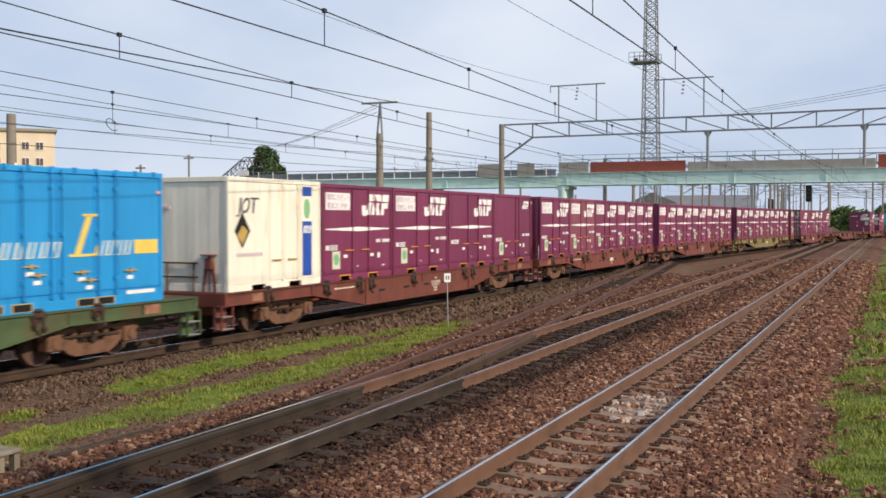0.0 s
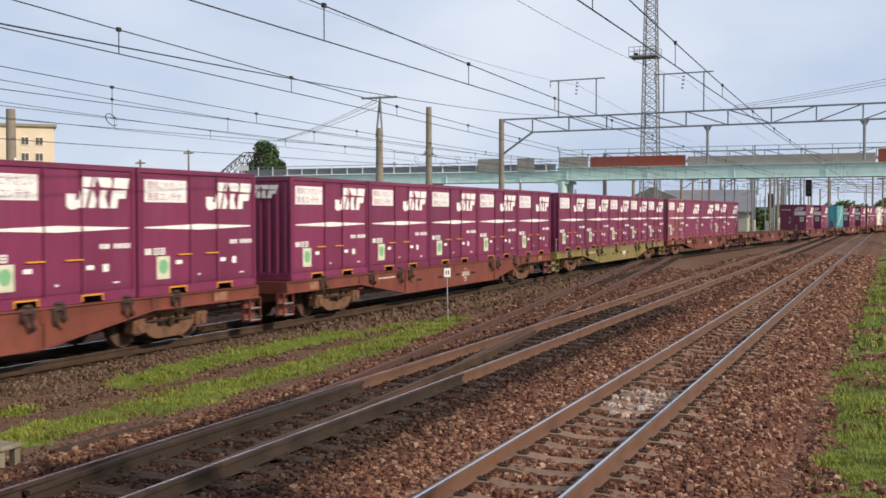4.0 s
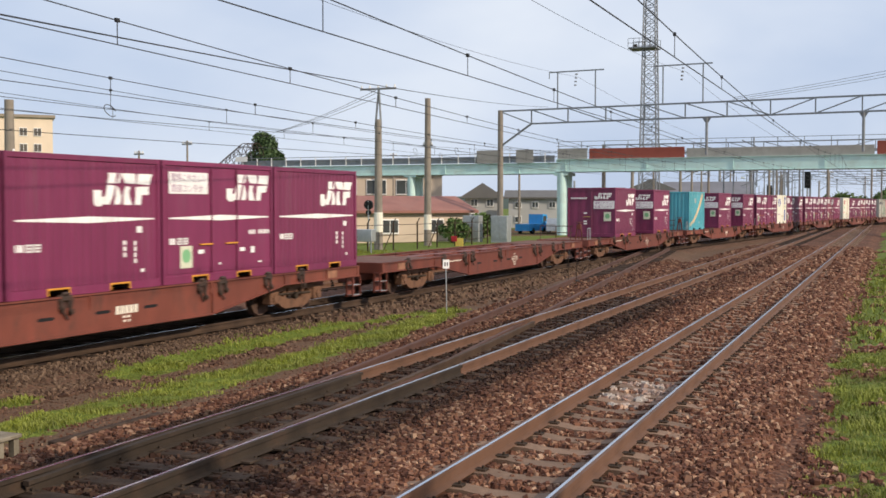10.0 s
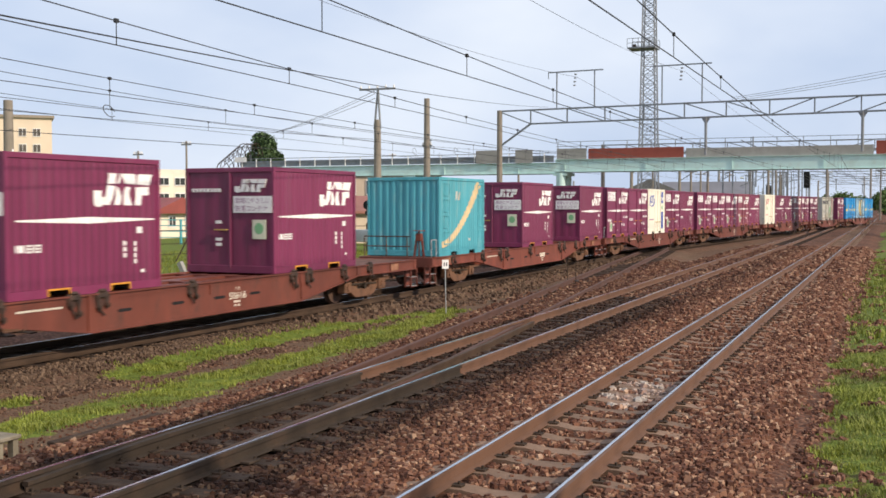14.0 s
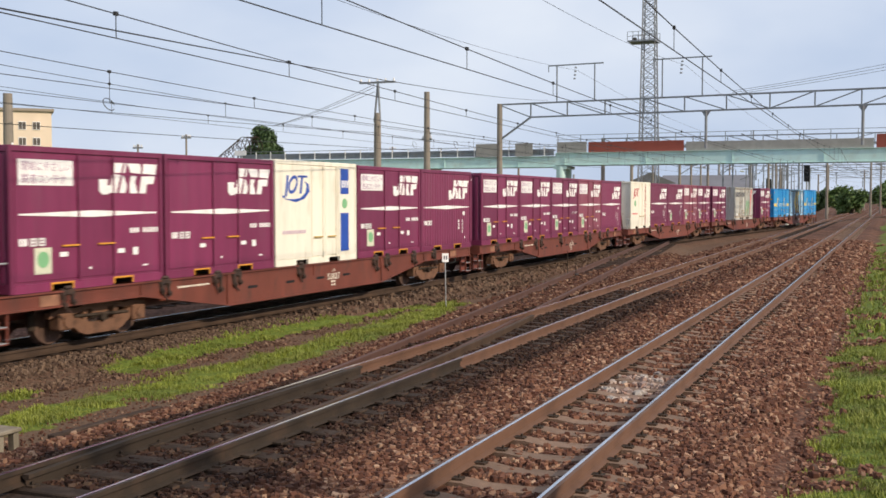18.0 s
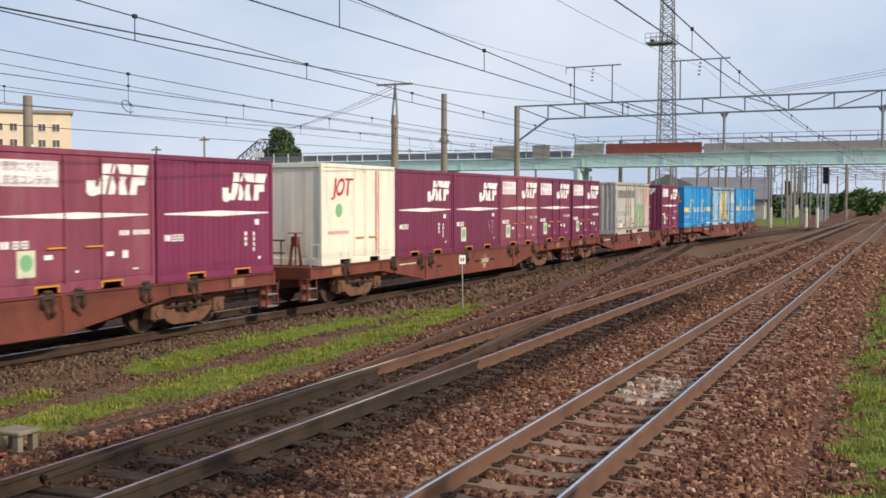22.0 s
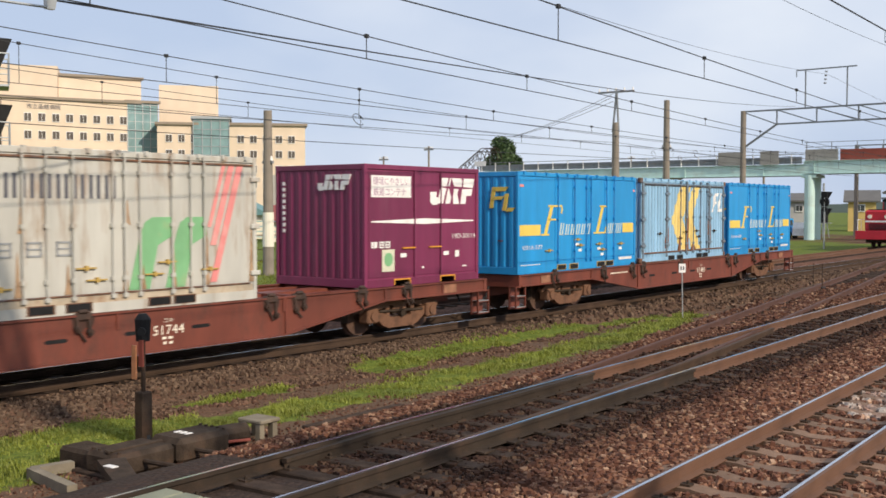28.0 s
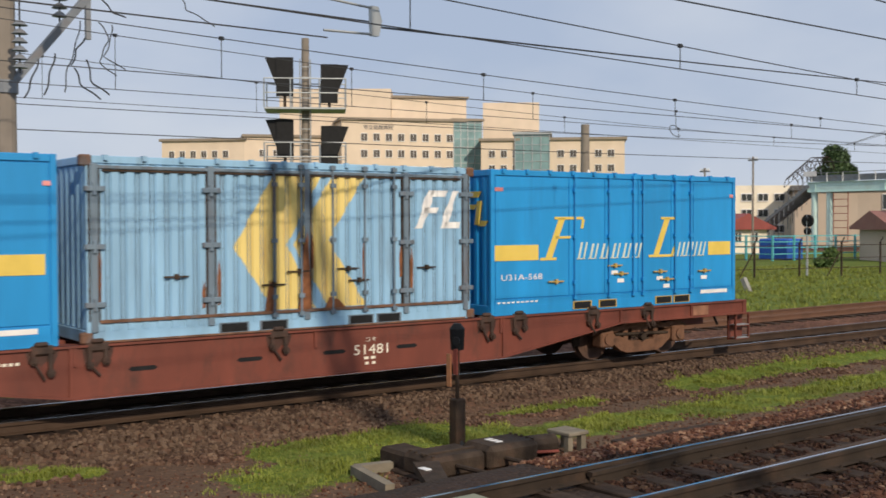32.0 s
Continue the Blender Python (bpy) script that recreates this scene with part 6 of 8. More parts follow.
# colour-light signal cluster, seen from behind
def make_signal():
    x, y = -36.2, 21.2
    s = thing("signal_mast", "grey signal mast with four black hooded lamp boxes and railed platforms", "railway signal")
    part("shaft", rod(NB(), (x, y, -0.4), (x, y, 9.75), 0.20, 12, 0.15), pole_m, s)
    u = Vector((0.53, 0.85, 0))
    f = Vector((-0.85, 0.53, 0))
    for z, zz in ((7.0, 7.85), (4.55, 5.45)):
        pl = NB()
        c = Vector((x, y, z))
        pts = [c + u * a + f * b for a, b in ((-1.55, -0.8), (1.55, -0.8), (1.55, 0.9), (-1.55, 0.9))]
        prism(pl, [(p.x, p.y) for p in pts], 2, z - 0.07, z)
        pf = part("platform", pl, galv, s)
        for a in (-1.55, -0.55, 0.55, 1.55):
            for b in (-0.8, 0.9):
                q = c + u * a + f * b
                part("rail_post", rod(NB(), q, q + Vector((0, 0, 1.1)), 0.03, 6), galv, pf)
        for h in (0.55, 1.1):
            for b in (-0.8, 0.9):
                part("guard_rail", rod(NB(), c - u * 1.55 + f * b + Vector((0, 0, h)), c + u * 1.55 + f * b + Vector((0, 0, h)), 0.025, 6), galv, pf)
        for a in (-0.80, 0.92):
            b = NB()
            q = c + u * a + Vector((0, 0, zz - z + (0.30 if a < 0 else 0.05)))
            hw, hh = 0.33, 0.85
            prof = [(-hw, -hh * 0.75), (hw, -hh * 0.75), (hw, hh), (-hw, hh)]
            lo = [b.verts.new(q + u * p + Vector((0, 0, r)) - f * 0.12) for p, r in prof]
            hi = [b.verts.new(q + u * p + Vector((0, 0, r)) + f * 0.18) for p, r in prof]
            b.faces.new(lo)
            b.faces.new(hi[::-1])
            for i in range(4):
                b.faces.new((lo[i], lo[(i + 1) % 4], hi[(i + 1) % 4], hi[i]))
            lamp = part("lamp_box", b, black, s, "black lamp box with flared hood")
            b = NB()
            out = -1 if a < 0 else 1
            tri = [q + u * (hw * out) + Vector((0, 0, hh)), q + u * ((hw + 0.42) * out) + Vector((0, 0, hh - 0.02)), q + u * (hw * out) + Vector((0, 0, -0.25))]
            A_ = [b.verts.new(p - f * 0.05) for p in tri]
            B_ = [b.verts.new(p + f * 0.15) for p in tri]
            b.faces.new(A_)
            b.faces.new(B_[::-1])
            for i in range(3):
                b.faces.new((A_[i], A_[(i + 1) % 3], B_[(i + 1) % 3], B_[i]))
            part("hood", b, black, lamp)
            part("bracket", rod(NB(), q - Vector((0, 0, hh * 0.75)), c + u * a, 0.06, 6), grime, lamp)
    for z in np.arange(0.2, 8.8, 0.4):
        part("ladder_rung", rod(NB(), Vector((x, y, z)) + f * -0.35 - u * 0.2, Vector((x, y, z)) + f * -0.35 + u * 0.2, 0.018, 5), galv, s)
    for a in (-0.2, 0.2):
        part("ladder_rail", rod(NB(), Vector((x, y, 0)) + f * -0.35 + u * a, Vector((x, y, 8.9)) + f * -0.35 + u * a, 0.025, 6), galv, s)
    return s


make_signal()


# ---- overhead wires ----
def wire_set(name, label, fx, y0, y1, zc, zm, sag, span=74.2, first=7.6, droppers=True, r=0.0065):
    """A contact wire and the messenger wire above it, with droppers."""
    t = thing(name, label, "overhead wire", group="overhead wires")

    def zmess(y):
        u = ((y - first) / span) % 1.0
        return zm - sag * 4 * u * (1 - u)
    for nm, zf in (("contact_wire", lambda y: zc), ("messenger_wire", zmess)):
        b = NB()
        pts = [(fx(y), y, zf(y)) for y in np.arange(y0, y1, 3.0)]
        sweep(b, [(-r, -r), (r, -r), (r, r), (-r, r)], pts)
        part(nm, b, wire_m, t)
    if droppers:
        y = y0 + 2.0
        while y < min(y1, 110):
            part("dropper", bar(NB(), (fx(y), y, zc), (fx(y), y, zmess(y)), 0.010), wire_m, t)
            part("dropper_clamp", box(NB(), fx(y) - 0.02, fx(y) + 0.02, y - 0.035, y + 0.035, zmess(y) - 0.025, zmess(y) + 0.03), wire_m, t)
            y += 5.0
    return t


wire_set("overhead_wire", "dark contact and messenger wires over the straight track", lambda y: XA, -60, 330, 4.89, 5.88, 0.90, 74.2, 0.0)
wire_set("overhead_wire", "dark contact and messenger wires over the points", lambda y: XB, -60, 330, 4.76, 5.30, 0.45)
wire_set("overhead_wire", "dark contact and messenger wires over the train", tx, -80, 300, 4.735, 5.59, 0.75, 74.2, 0.0)
wire_set("overhead_wire", "dark contact and messenger wires over the siding", dx, -80, 120, 5.0, 6.32, 1.0, 74.2, 0.0)
wire_set("overhead_wire", "thin dark wires behind the siding", lambda y: dx(y) - 4.2, -80, 82, 5.22, 6.45, 0.95, 74.2, 0.0)
wire_set("overhead_wire", "pair of dark wires over the crossover", lambda y: -9.33 - 0.048 * y, -60, 74, 4.78, 5.34, 0.42, 74.2, 0.0)


for k, off in enumerate((3.5, 7.5, 11.5, 16.0, 21.0)):
    wire_set("overhead_wire", "thin dark wires over the far yard tracks", lambda y, off=off: tx(y) + off + 0.02 * off * (y - 110) / 10, 110, 330, 4.9 + 0.1 * k, 5.9, 0.5, 55, 110, False, 0.02)


def single_wire(x0, z0, x1, z1, y0, y1, sag, label, r=0.010):
    n = 40
    pts = [(x0 + (x1 - x0) * i / n, y0 + (y1 - y0) * i / n, z0 + (z1 - z0) * i / n - sag * 4 * (i / n) * (1 - i / n)) for i in range(n + 1)]
    return solid("wire", sweep(NB(), [(-r, -r), (r, -r), (r, r), (-r, r)], pts), wire_m, label, "wire", None, "feeder wires")


for x, z, s in ((-22.9, 12.6, 1.2), (-14.5, 12.6, 1.2)):
    single_wire(x, z, x, z, 5.8, 81.8, s, "thin dark feeder wire between the gantries", 0.008)
    single_wire(x, z, x + 3, z, 81.8, 205, s * 1.5, "thin dark feeder wire between the gantries", 0.008)
single_wire(-10.0, 4.83, -25.26, 10.35, 6.75, 81.8, 0.32, "dark anchor wire rising to the gantry", 0.010)
single_wire(-10.0, 4.56, -10.0, 4.64, -40, 6.1, 0.0, "dark wire pulled by the yoke", 0.007)
single_wire(-10.0, 4.98, -10.0, 4.88, -40, 6.65, 0.0, "dark wire pulled by the yoke", 0.007)
for x, z, s in ((-27.0, 5.6, 0.3), (-31.2, 6.9, 0.5)):
    single_wire(x - 2.5, z - 0.5, x, z, -30, 63.6, s, "dark line wire beside the yard", 0.012)
    single_wire(x, z, x + 1, z, 63.6, 102, s * 0.4, "dark line wire beside the yard", 0.012)
for z in (9.6, 9.9, 10.1):
    single_wire(-31.5, z, -61.9, 10.4, 63.6, 100, 0.25, "thin telephone wire to the houses", 0.012)
for k in range(3):
    single_wire(-10.9, 10.42 - k * 0.13, 9.6, 13.8 - k * 0.28, 80.5, 80.5, 0.25, "thin dark cross wire", 0.012)


# pull-off loops and the tension yoke on the wires
def wire_loop(x, y, z, s):
    b = NB()
    ring = [(x, y + s * (0.45 * math.cos(q) - 0.2 * math.sin(q)), z + s * 0.32 * math.sin(q)) for q in np.linspace(0, 5.4, 15)]
    tube(b, ring, 0.011)
    return solid("wire_loop", b, wire_m, "dark looped jumper hanging on the wires", "jumper wire", None, "jumper loops")


for x, y, z, s in ((-18.25, 21.8, 4.95, 0.45), (-18.2, 45.0, 5.0, 0.5), (-30.6, 68.0, 6.3, 0.7), (-31.0, 73.5, 6.2, 0.7)):
    wire_loop(x, y, z, s)
yk = thing("tension_yoke", "pale steel yoke and rods joining two wires", "wire yoke")
part("plate", prism(NB(), [(6.67, 5.06), (6.77, 5.06), (6.82, 4.90), (6.78, 4.72), (6.68, 4.72)], 0, -10.03, -9.97), galv, yk)
part("pull_rod", rod(NB(), (-10, 6.05, 4.72), (-10, 6.7, 4.74), 0.016, 6), galv, yk)
part("pull_rod", rod(NB(), (-10, 6.05, 5.08), (-10, 6.7, 5.04), 0.016, 6), galv, yk)
# jumpers and insulators by the near gantry post
b = thing("jumper_wires", "tangle of dark jumper wires under the gantry brace", "jumper wire")
for pts in (((6.79, 6.40), (6.70, 5.9), (6.55, 5.5), (6.47, 5.03)), ((6.87, 6.08), (6.72, 5.85), (6.62, 5.55)), ((6.31, 5.74), (6.22, 5.35), (6.11, 4.95)), ((6.01, 5.60), (5.88, 5.2), (5.75, 4.87)),
            ((7.14, 6.41), (7.33, 6.2), (7.30, 6.01), (7.13, 5.65), (7.47, 5.42)), ((7.40, 6.39), (7.38, 6.1), (7.24, 5.77), (7.65, 5.55)), ((6.67, 5.50), (6.81, 5.17), (7.18, 4.94)), ((6.90, 5.68), (7.01, 5.24), (7.35, 5.04)),
            ((7.2, 6.85), (7.45, 6.62), (7.69, 6.56)), ((8.85, 7.05), (8.95, 6.85), (9.25, 6.75), (9.54, 6.59))):
    yy_ = [p[0] for p in pts]
    k = np.linspace(0, len(pts) - 1, 4 * len(pts))
    line = [(-20.0, float(np.interp(q, range(len(pts)), yy_)) + 0.02 * math.sin(5 * q), float(np.interp(q, range(len(pts)), [p[1] for p in pts]))) for q in k]
    part("jumper", tube(NB(), line, 0.016 if len(pts) < 4 else 0.012), wire_m, b)
for y0, z0, z1 in ((5.85, 7.3, 5.5), (6.60, 8.0, 6.55)):
    ins = thing("insulator_string", "brown and grey disc insulators hanging from the gantry", "insulator", group="insulator strings")
    part("hanger", rod(NB(), (-20.6, y0, z0 + 2.0), (-20.6, y0, z1 - 0.1), 0.018, 6), wire_m, ins)
    for k in range(6):
        z = z1 + 0.16 * k
        part("disc", rod(NB(), (-20.6, y0, z), (-20.6, y0, z + 0.09), 0.15, 14, 0.05), greysteel, ins)


# ---- fences, boxes and signs ----
def make_wire_fence():
    f = thing("wire_fence", "rusty dark steel post and wire fence with leaning stays", "fence")
    line = [(-40.5, 24.0), (-36.2, 37.2), (-34.2, 43.6), (-32.3, 50.5), (-30.6, 59.0), (-29.5, 66.5), (-28.8, 78.0)]
    cum = [0.0]
    for a, b in zip(line, line[1:]):
        cum.append(cum[-1] + math.hypot(b[0] - a[0], b[1] - a[1]))
    s, last = 0.0, None
    k = 0
    while s < cum[-1]:
        x = float(np.interp(s, cum, [p[0] for p in line]))
        y = float(np.interp(s, cum, [p[1] for p in line]))
        part("post", box(NB(), x - 0.04, x + 0.04, y - 0.04, y + 0.04, -0.5, 1.45), grime, f)
        part("post_tip", bar(NB(), (x, y, 1.42), (x + 0.22, y - 0.1, 1.72), 0.05), grime, f)
        if k % 2 == 0:
            part("stay", bar(NB(), (x - 0.3, y - 0.9, -0.4), (x, y, 1.1), 0.05), grime, f)
        if last:
            for z in (0.1, 0.62, 1.3):
                part("strand", bar(NB(), (*last, z), (x, y, z), 0.03 if z != 1.3 else 0.04), grime, f)
        last = (x, y)
        s += 2.9
        k += 1


make_wire_fence()
tealp = mat("teal_fence_paint", (0.10, 0.42, 0.46), 0.5, 0, 0.12, 2, 0, 1, (0.25, 0.3, 0.28), 0.3, 2)


def make_teal_fence():
    f = thing("rail_fence", "light teal steel rail fence behind the grass", "fence")
    line = [(-78, 63), (-62.4, 66.2), (-47.6, 67.6), (-46.2, 76), (-46.4, 86), (-48.5, 110)]
    cum = [0.0]
    for a, b in zip(line, line[1:]):
        cum.append(cum[-1] + math.hypot(b[0] - a[0], b[1] - a[1]))
    s, last = 0.0, None
    while s < cum[-1]:
        x = float(np.interp(s, cum, [p[0] for p in line]))
        y = float(np.interp(s, cum, [p[1] for p in line]))
        part("post", box(NB(), x - 0.07, x + 0.07, y - 0.07, y + 0.07, -0.5, 1.55), tealp, f)
        if last:
            for z in (0.15, 0.62, 1.05, 1.48):
                part("rail", bar(NB(), (*last, z), (x, y, z), 0.07), tealp, f)
        last = (x, y)
        s += 2.2


make_teal_fence()

cab = thing("relay_cabinets", "two grey relay cabinets at the foot of the gantry", "cabinet")
for k, x in enumerate((-31.0, -28.6)):
    c_ = part("cabinet", box(NB(), x - 0.7, x + 0.7, 79.6, 80.5, -0.4, 1.75, 0.03), galv, cab)
    part("door", box(NB(), x - 0.62, x - 0.02, 79.57, 79.6, -0.1, 1.65), galv, c_)
    part("door", box(NB(), x + 0.02, x + 0.62, 79.57, 79.6, -0.1, 1.65), galv, c_)

sg = thing("marker_post", "thin white marker post with a small white plate", "marker post")
part("stake", rod(NB(), (-11.13, 26.8, -0.5), (-11.16, 26.8, 0.95), 0.016, 6), galv, sg)
pl = part("plate", box(NB(), -0.09, 0.09, -0.03, -0.01, 0.86, 1.10), white, sg)
pl.matrix_basis = pose(-11.16, 26.8, 0, 0, 0, 38)
part("mark", box(NB(), -0.05, -0.015, -0.034, -0.03, 0.93, 1.03), ink, pl)
part("mark", box(NB(), 0.015, 0.05, -0.034, -0.03, 0.93, 1.03), ink, pl)

tb = thing("track_bond_box", "small black track box with two thin stakes", "track box")
part("case", box(NB(), -10.45, -10.0, 35.8, 36.2, -0.35, -0.02, 0.04), black, tb)
for x in (-10.38, -10.08):
    part("stake", rod(NB(), (x, 36.0, -0.1), (x, 36.0, 0.75), 0.015, 6), grime, tb)
part("white_tag", box(NB(), -9.98, -9.8, 35.75, 36.1, -0.34, -0.28), white, tb)


# point machine and its dwarf signal
def make_dwarf():
    x, y = -10.45, 8.30
    d = thing("dwarf_signal", "dark ground signal on a short black post with an orange blade", "railway signal")
    part("pedestal", box(NB(), x - 0.08, x + 0.08, y - 0.08, y + 0.08, -0.42, 0.30, 0.015), grime, d)
    part("rod", rod(NB(), (x, y, 0.3), (x, y, 0.95), 0.028, 8), grime, d)
    part("blade", box(NB(), x - 0.085, x - 0.005, y - 0.11, y - 0.09, 0.46, 0.88), mat("faded_orange_enamel", (0.52, 0.22, 0.10), 0.5, 0, 0.2, 8, 0, 1, (0.2, 0.08, 0.04), 0.5, 6), d, "faded orange signal blade")
    part("blade", box(NB(), x + 0.01, x + 0.09, y - 0.08, y - 0.06, 0.62, 0.95), rustpanel, d, "dark red signal blade")
    b = NB()
    rod(b, (x, y, 0.93), (x, y, 1.20), 0.085, 12, 0.10)
    rod(b, (x, y, 1.20), (x, y, 1.27), 0.10, 12, 0.05)
    rod(b, (x + 0.07, y - 0.07, 1.06), (x + 0.13, y - 0.13, 1.06), 0.05, 10)
    part("lantern", b, black, d, "black oil lantern head")


make_dwarf()


def make_point_machine():
    pm = thing("point_machine", "greasy dark electric point machine with rods and white marks", "point machine", pose(0, 0, -0.05))
    part("case", box(NB(), -9.80, -9.20, 6.95, 7.75, -0.30, -0.04, 0.05), grime, pm)
    part("cover", box(NB(), -9.70, -9.15, 7.75, 8.55, -0.30, 0.0, 0.06), grime, pm)
    part("motor", rod(NB(), (-9.5, 8.5, -0.15), (-9.4, 9.0, -0.15), 0.13, 12), grime, pm)
    part("gear_box", box(NB(), -10.35, -9.75, 7.0, 7.4, -0.32, -0.08, 0.04), grime, pm)
    part("lever", prism(NB(), [(-9.3, 6.75), (-8.45, 6.30), (-8.30, 6.50), (-9.15, 7.0)], 2, -0.14, -0.05), grime, pm)
    for y in (7.3, 8.0):
        part("pull_rod", rod(NB(), (-9.3, y, -0.16), (-6.2, y - 0.1, -0.05), 0.03, 8), grime, pm)
    for k in range(3):
        part("white_mark", box(NB(), -9.55 + k * 0.09, -9.50 + k * 0.09, 8.0, 8.1, -0.002, 0.006), white, pm)
    part("white_mark", box(NB(), -9.0, -8.85, 6.6, 6.68, -0.052, -0.042), white, pm)
    for k in range(5):
        part("bolt", rod(NB(), (-9.72 + 0.11 * k, 7.02, -0.05), (-9.72 + 0.11 * k, 7.02, -0.02), 0.022, 6), grime, pm)
        part("bolt", rod(NB(), (-9.62 + 0.10 * k, 8.48, -0.01), (-9.62 + 0.10 * k, 8.48, 0.018), 0.022, 6), grime, pm)
    part("cover_rib", box(NB(), -9.46, -9.40, 6.97, 7.73, -0.05, -0.015, 0.01), grime, pm)
    part("cable", tube(NB(), [(-9.9, 7.9, -0.28), (-10.05, 8.05, -0.12), (-10.2, 8.2, -0.2), (-10.35, 8.28, -0.33)], 0.025), black, pm)
    part("lever_foot", box(NB(), -8.55, -8.45, 6.25, 6.55, -0.40, -0.14, 0.01), grime, pm)
    part("tie_rod", rod(NB(), (-9.9, 7.6, -0.22), (-9.2, 8.9, -0.2), 0.02, 6), rustpanel, pm)
    for k in range(4):
        part("timber", box(NB(), -10.0, -7.6, 6.9 + k * 0.62, 7.13 + k * 0.62, -0.42, -0.27, 0.015), sleeper_wood, pm)


make_point_machine()
dull_concrete = mat("mossy_old_concrete", (0.20, 0.17, 0.125), 0.9, 0, 0.2, 5, 0.3, 40, (0.11, 0.09, 0.06), 0.6, 3)
kb = thing("cable_trough", "weathered concrete edging round a patch of stones", "edging")
for a, b_ in (((-10.1, 6.5), (-9.1, 6.3)), ((-10.1, 6.5), (-10.0, 6.95))):
    part("edge_block", bar(NB(), (*a, -0.30), (*b_, -0.30), 0.11), dull_concrete, kb)
wb = thing("cable_box", "small weathered concrete cable box on legs", "cable box")
part("lid", box(NB(), -9.74, -9.32, 9.2, 9.55, -0.14, -0.09, 0.012), dull_concrete, wb)
for x, y in ((-9.70, 9.24), (-9.40, 9.24), (-9.70, 9.47), (-9.40, 9.47)):
    part("leg", box(NB(), x - 0.03, x + 0.05, y - 0.03, y + 0.05, -0.4, -0.14), dull_concrete, wb)
solid("plank", box(NB(), -0.06, 0.06, -1.0, 1.0, 0, 0.05, 0.01), sleeper_wood, "old weathered plank lying beside the track", "plank", pose(-9.2, 10.9, -0.30, 0, 0, -1.5))
cp = thing("crossing_deck", "worn greenish timber crossing boards between the rails", "crossing deck")
for k in range(4):
    part("board", box(NB(), XB - 0.50 + k * 0.25, XB - 0.27 + k * 0.25, 3.2, 5.9, ZAB - 0.14, ZAB - 0.02, 0.012), mat("greenish_grey_board_%d" % k, (0.20, 0.21, 0.15), 0.85, 0, 0.2, 4, 0.3, 30, (0.12, 0.10, 0.07), 0.5, 2) if k == 0 else bpy.data.materials["greenish_grey_board_0"], cp)
# check rails and switch blades of the points
pts_ = thing("switch_blades", "oily switch blades and slide plates of the points", "railway points")
part("blade", sweep(NB(), RAILPROF, [(XB - GAUGE + 0.075, 7.4, ZAB - 0.05), (XB - GAUGE + 0.085, 9.0, ZAB - 0.012), (XB - GAUGE + 0.12, 11.5, ZAB - 0.004), (XB - GAUGE + 0.09, 14.0, ZAB - 0.004)]), rail_oily, pts_)
part("blade", sweep(NB(), RAILPROF, [(XB + GAUGE - 0.075, 7.4, ZAB - 0.05), (XB + GAUGE - 0.085, 9.0, ZAB - 0.012), (XB + GAUGE - 0.16, 11.5, ZAB - 0.01), (XB + GAUGE - 0.32, 14.0, ZAB - 0.02), (XB + GAUGE - 0.62, 18.0, ZAB - 0.03), (XB + GAUGE - 1.02, 22.0, ZAB - 0.05)]), rail_dark, pts_)
for k in range(8):
    for s in (-1, 1):
        part("slide_plate", box(NB(), XB + s * GAUGE - 0.17, XB + s * GAUGE + 0.17, 9.1 + k * 0.61, 9.28 + k * 0.61, ZAB - 0.158, ZAB - 0.138), grime, pts_)


# ---- buildings ----
wall_cream = mat("cream_rendered_wall", (0.70, 0.565, 0.43), 0.85, 0, 0.06, 0.3, 0.05, 8, (0.66, 0.52, 0.36), 0.3, 0.2)
wall_white = mat("off_white_wall", (0.80, 0.72, 0.58), 0.85, 0, 0.07, 0.3, 0.05, 8, (0.48, 0.42, 0.33), 0.35, 0.25)
wall_grey = mat("grey_house_wall", (0.40, 0.39, 0.38), 0.85, 0, 0.08, 0.3)
wall_yellow = mat("yellow_house_wall", (0.62, 0.44, 0.16), 0.85, 0, 0.08, 0.3)
wall_beige = mat("beige_wall", (0.52, 0.42, 0.325), 0.85, 0, 0.08, 0.3, 0.05, 8, (0.32, 0.25, 0.18), 0.4, 0.3)
roof_dark = mat("dark_grey_roof", (0.12, 0.115, 0.11), 0.8, 0, 0.12, 0.5)
roof_red = mat("red_metal_roof", (0.25, 0.055, 0.045), 0.6, 0, 0.15, 0.8, 0, 1, (0.16, 0.06, 0.05), 0.4, 0.6)
roof_brown = mat("brown_metal_roof", (0.24, 0.10, 0.075), 0.65, 0, 0.12, 0.8, 0, 1, (0.30, 0.16, 0.13), 0.4, 0.6)
glass = mat("dark_window_glass", (0.055, 0.06, 0.06), 0.12, 0, 0.15, 0.5)
glass_teal = mat("green_glass_wall", (0.20, 0.31, 0.31), 0.15, 0, 0.2, 0.4)


def oriented(p0, p1):
    """Pose whose x axis runs from p0 to p1 on the plan; the front faces -y of it."""
    a = math.degrees(math.atan2(p1[1] - p0[1], p1[0] - p0[0]))
    return pose(p0[0], p0[1], 0, 0, 0, a), math.hypot(p1[0] - p0[0], p1[1] - p0[1])


def window(parent, x, z, w, h, y=-0.02, bars=1):
    """A framed window of two panes; tall buildings have curtains behind the glass."""
    wn_ = part("window", box(NB(), x, x + w, y - 0.10, y + 0.12, z, z + h), white, parent)
    b = NB()
    for k in range(bars + 1):
        x0 = x + 0.08 + (w - 0.08) * k / (bars + 1)
        box(b, x0, x0 + (w - 0.08) / (bars + 1) - 0.08, y - 0.13, y - 0.08, z + 0.12, z + h - 0.12)
    part("pane", b, pane_m if z > 6.5 else glass, wn_)


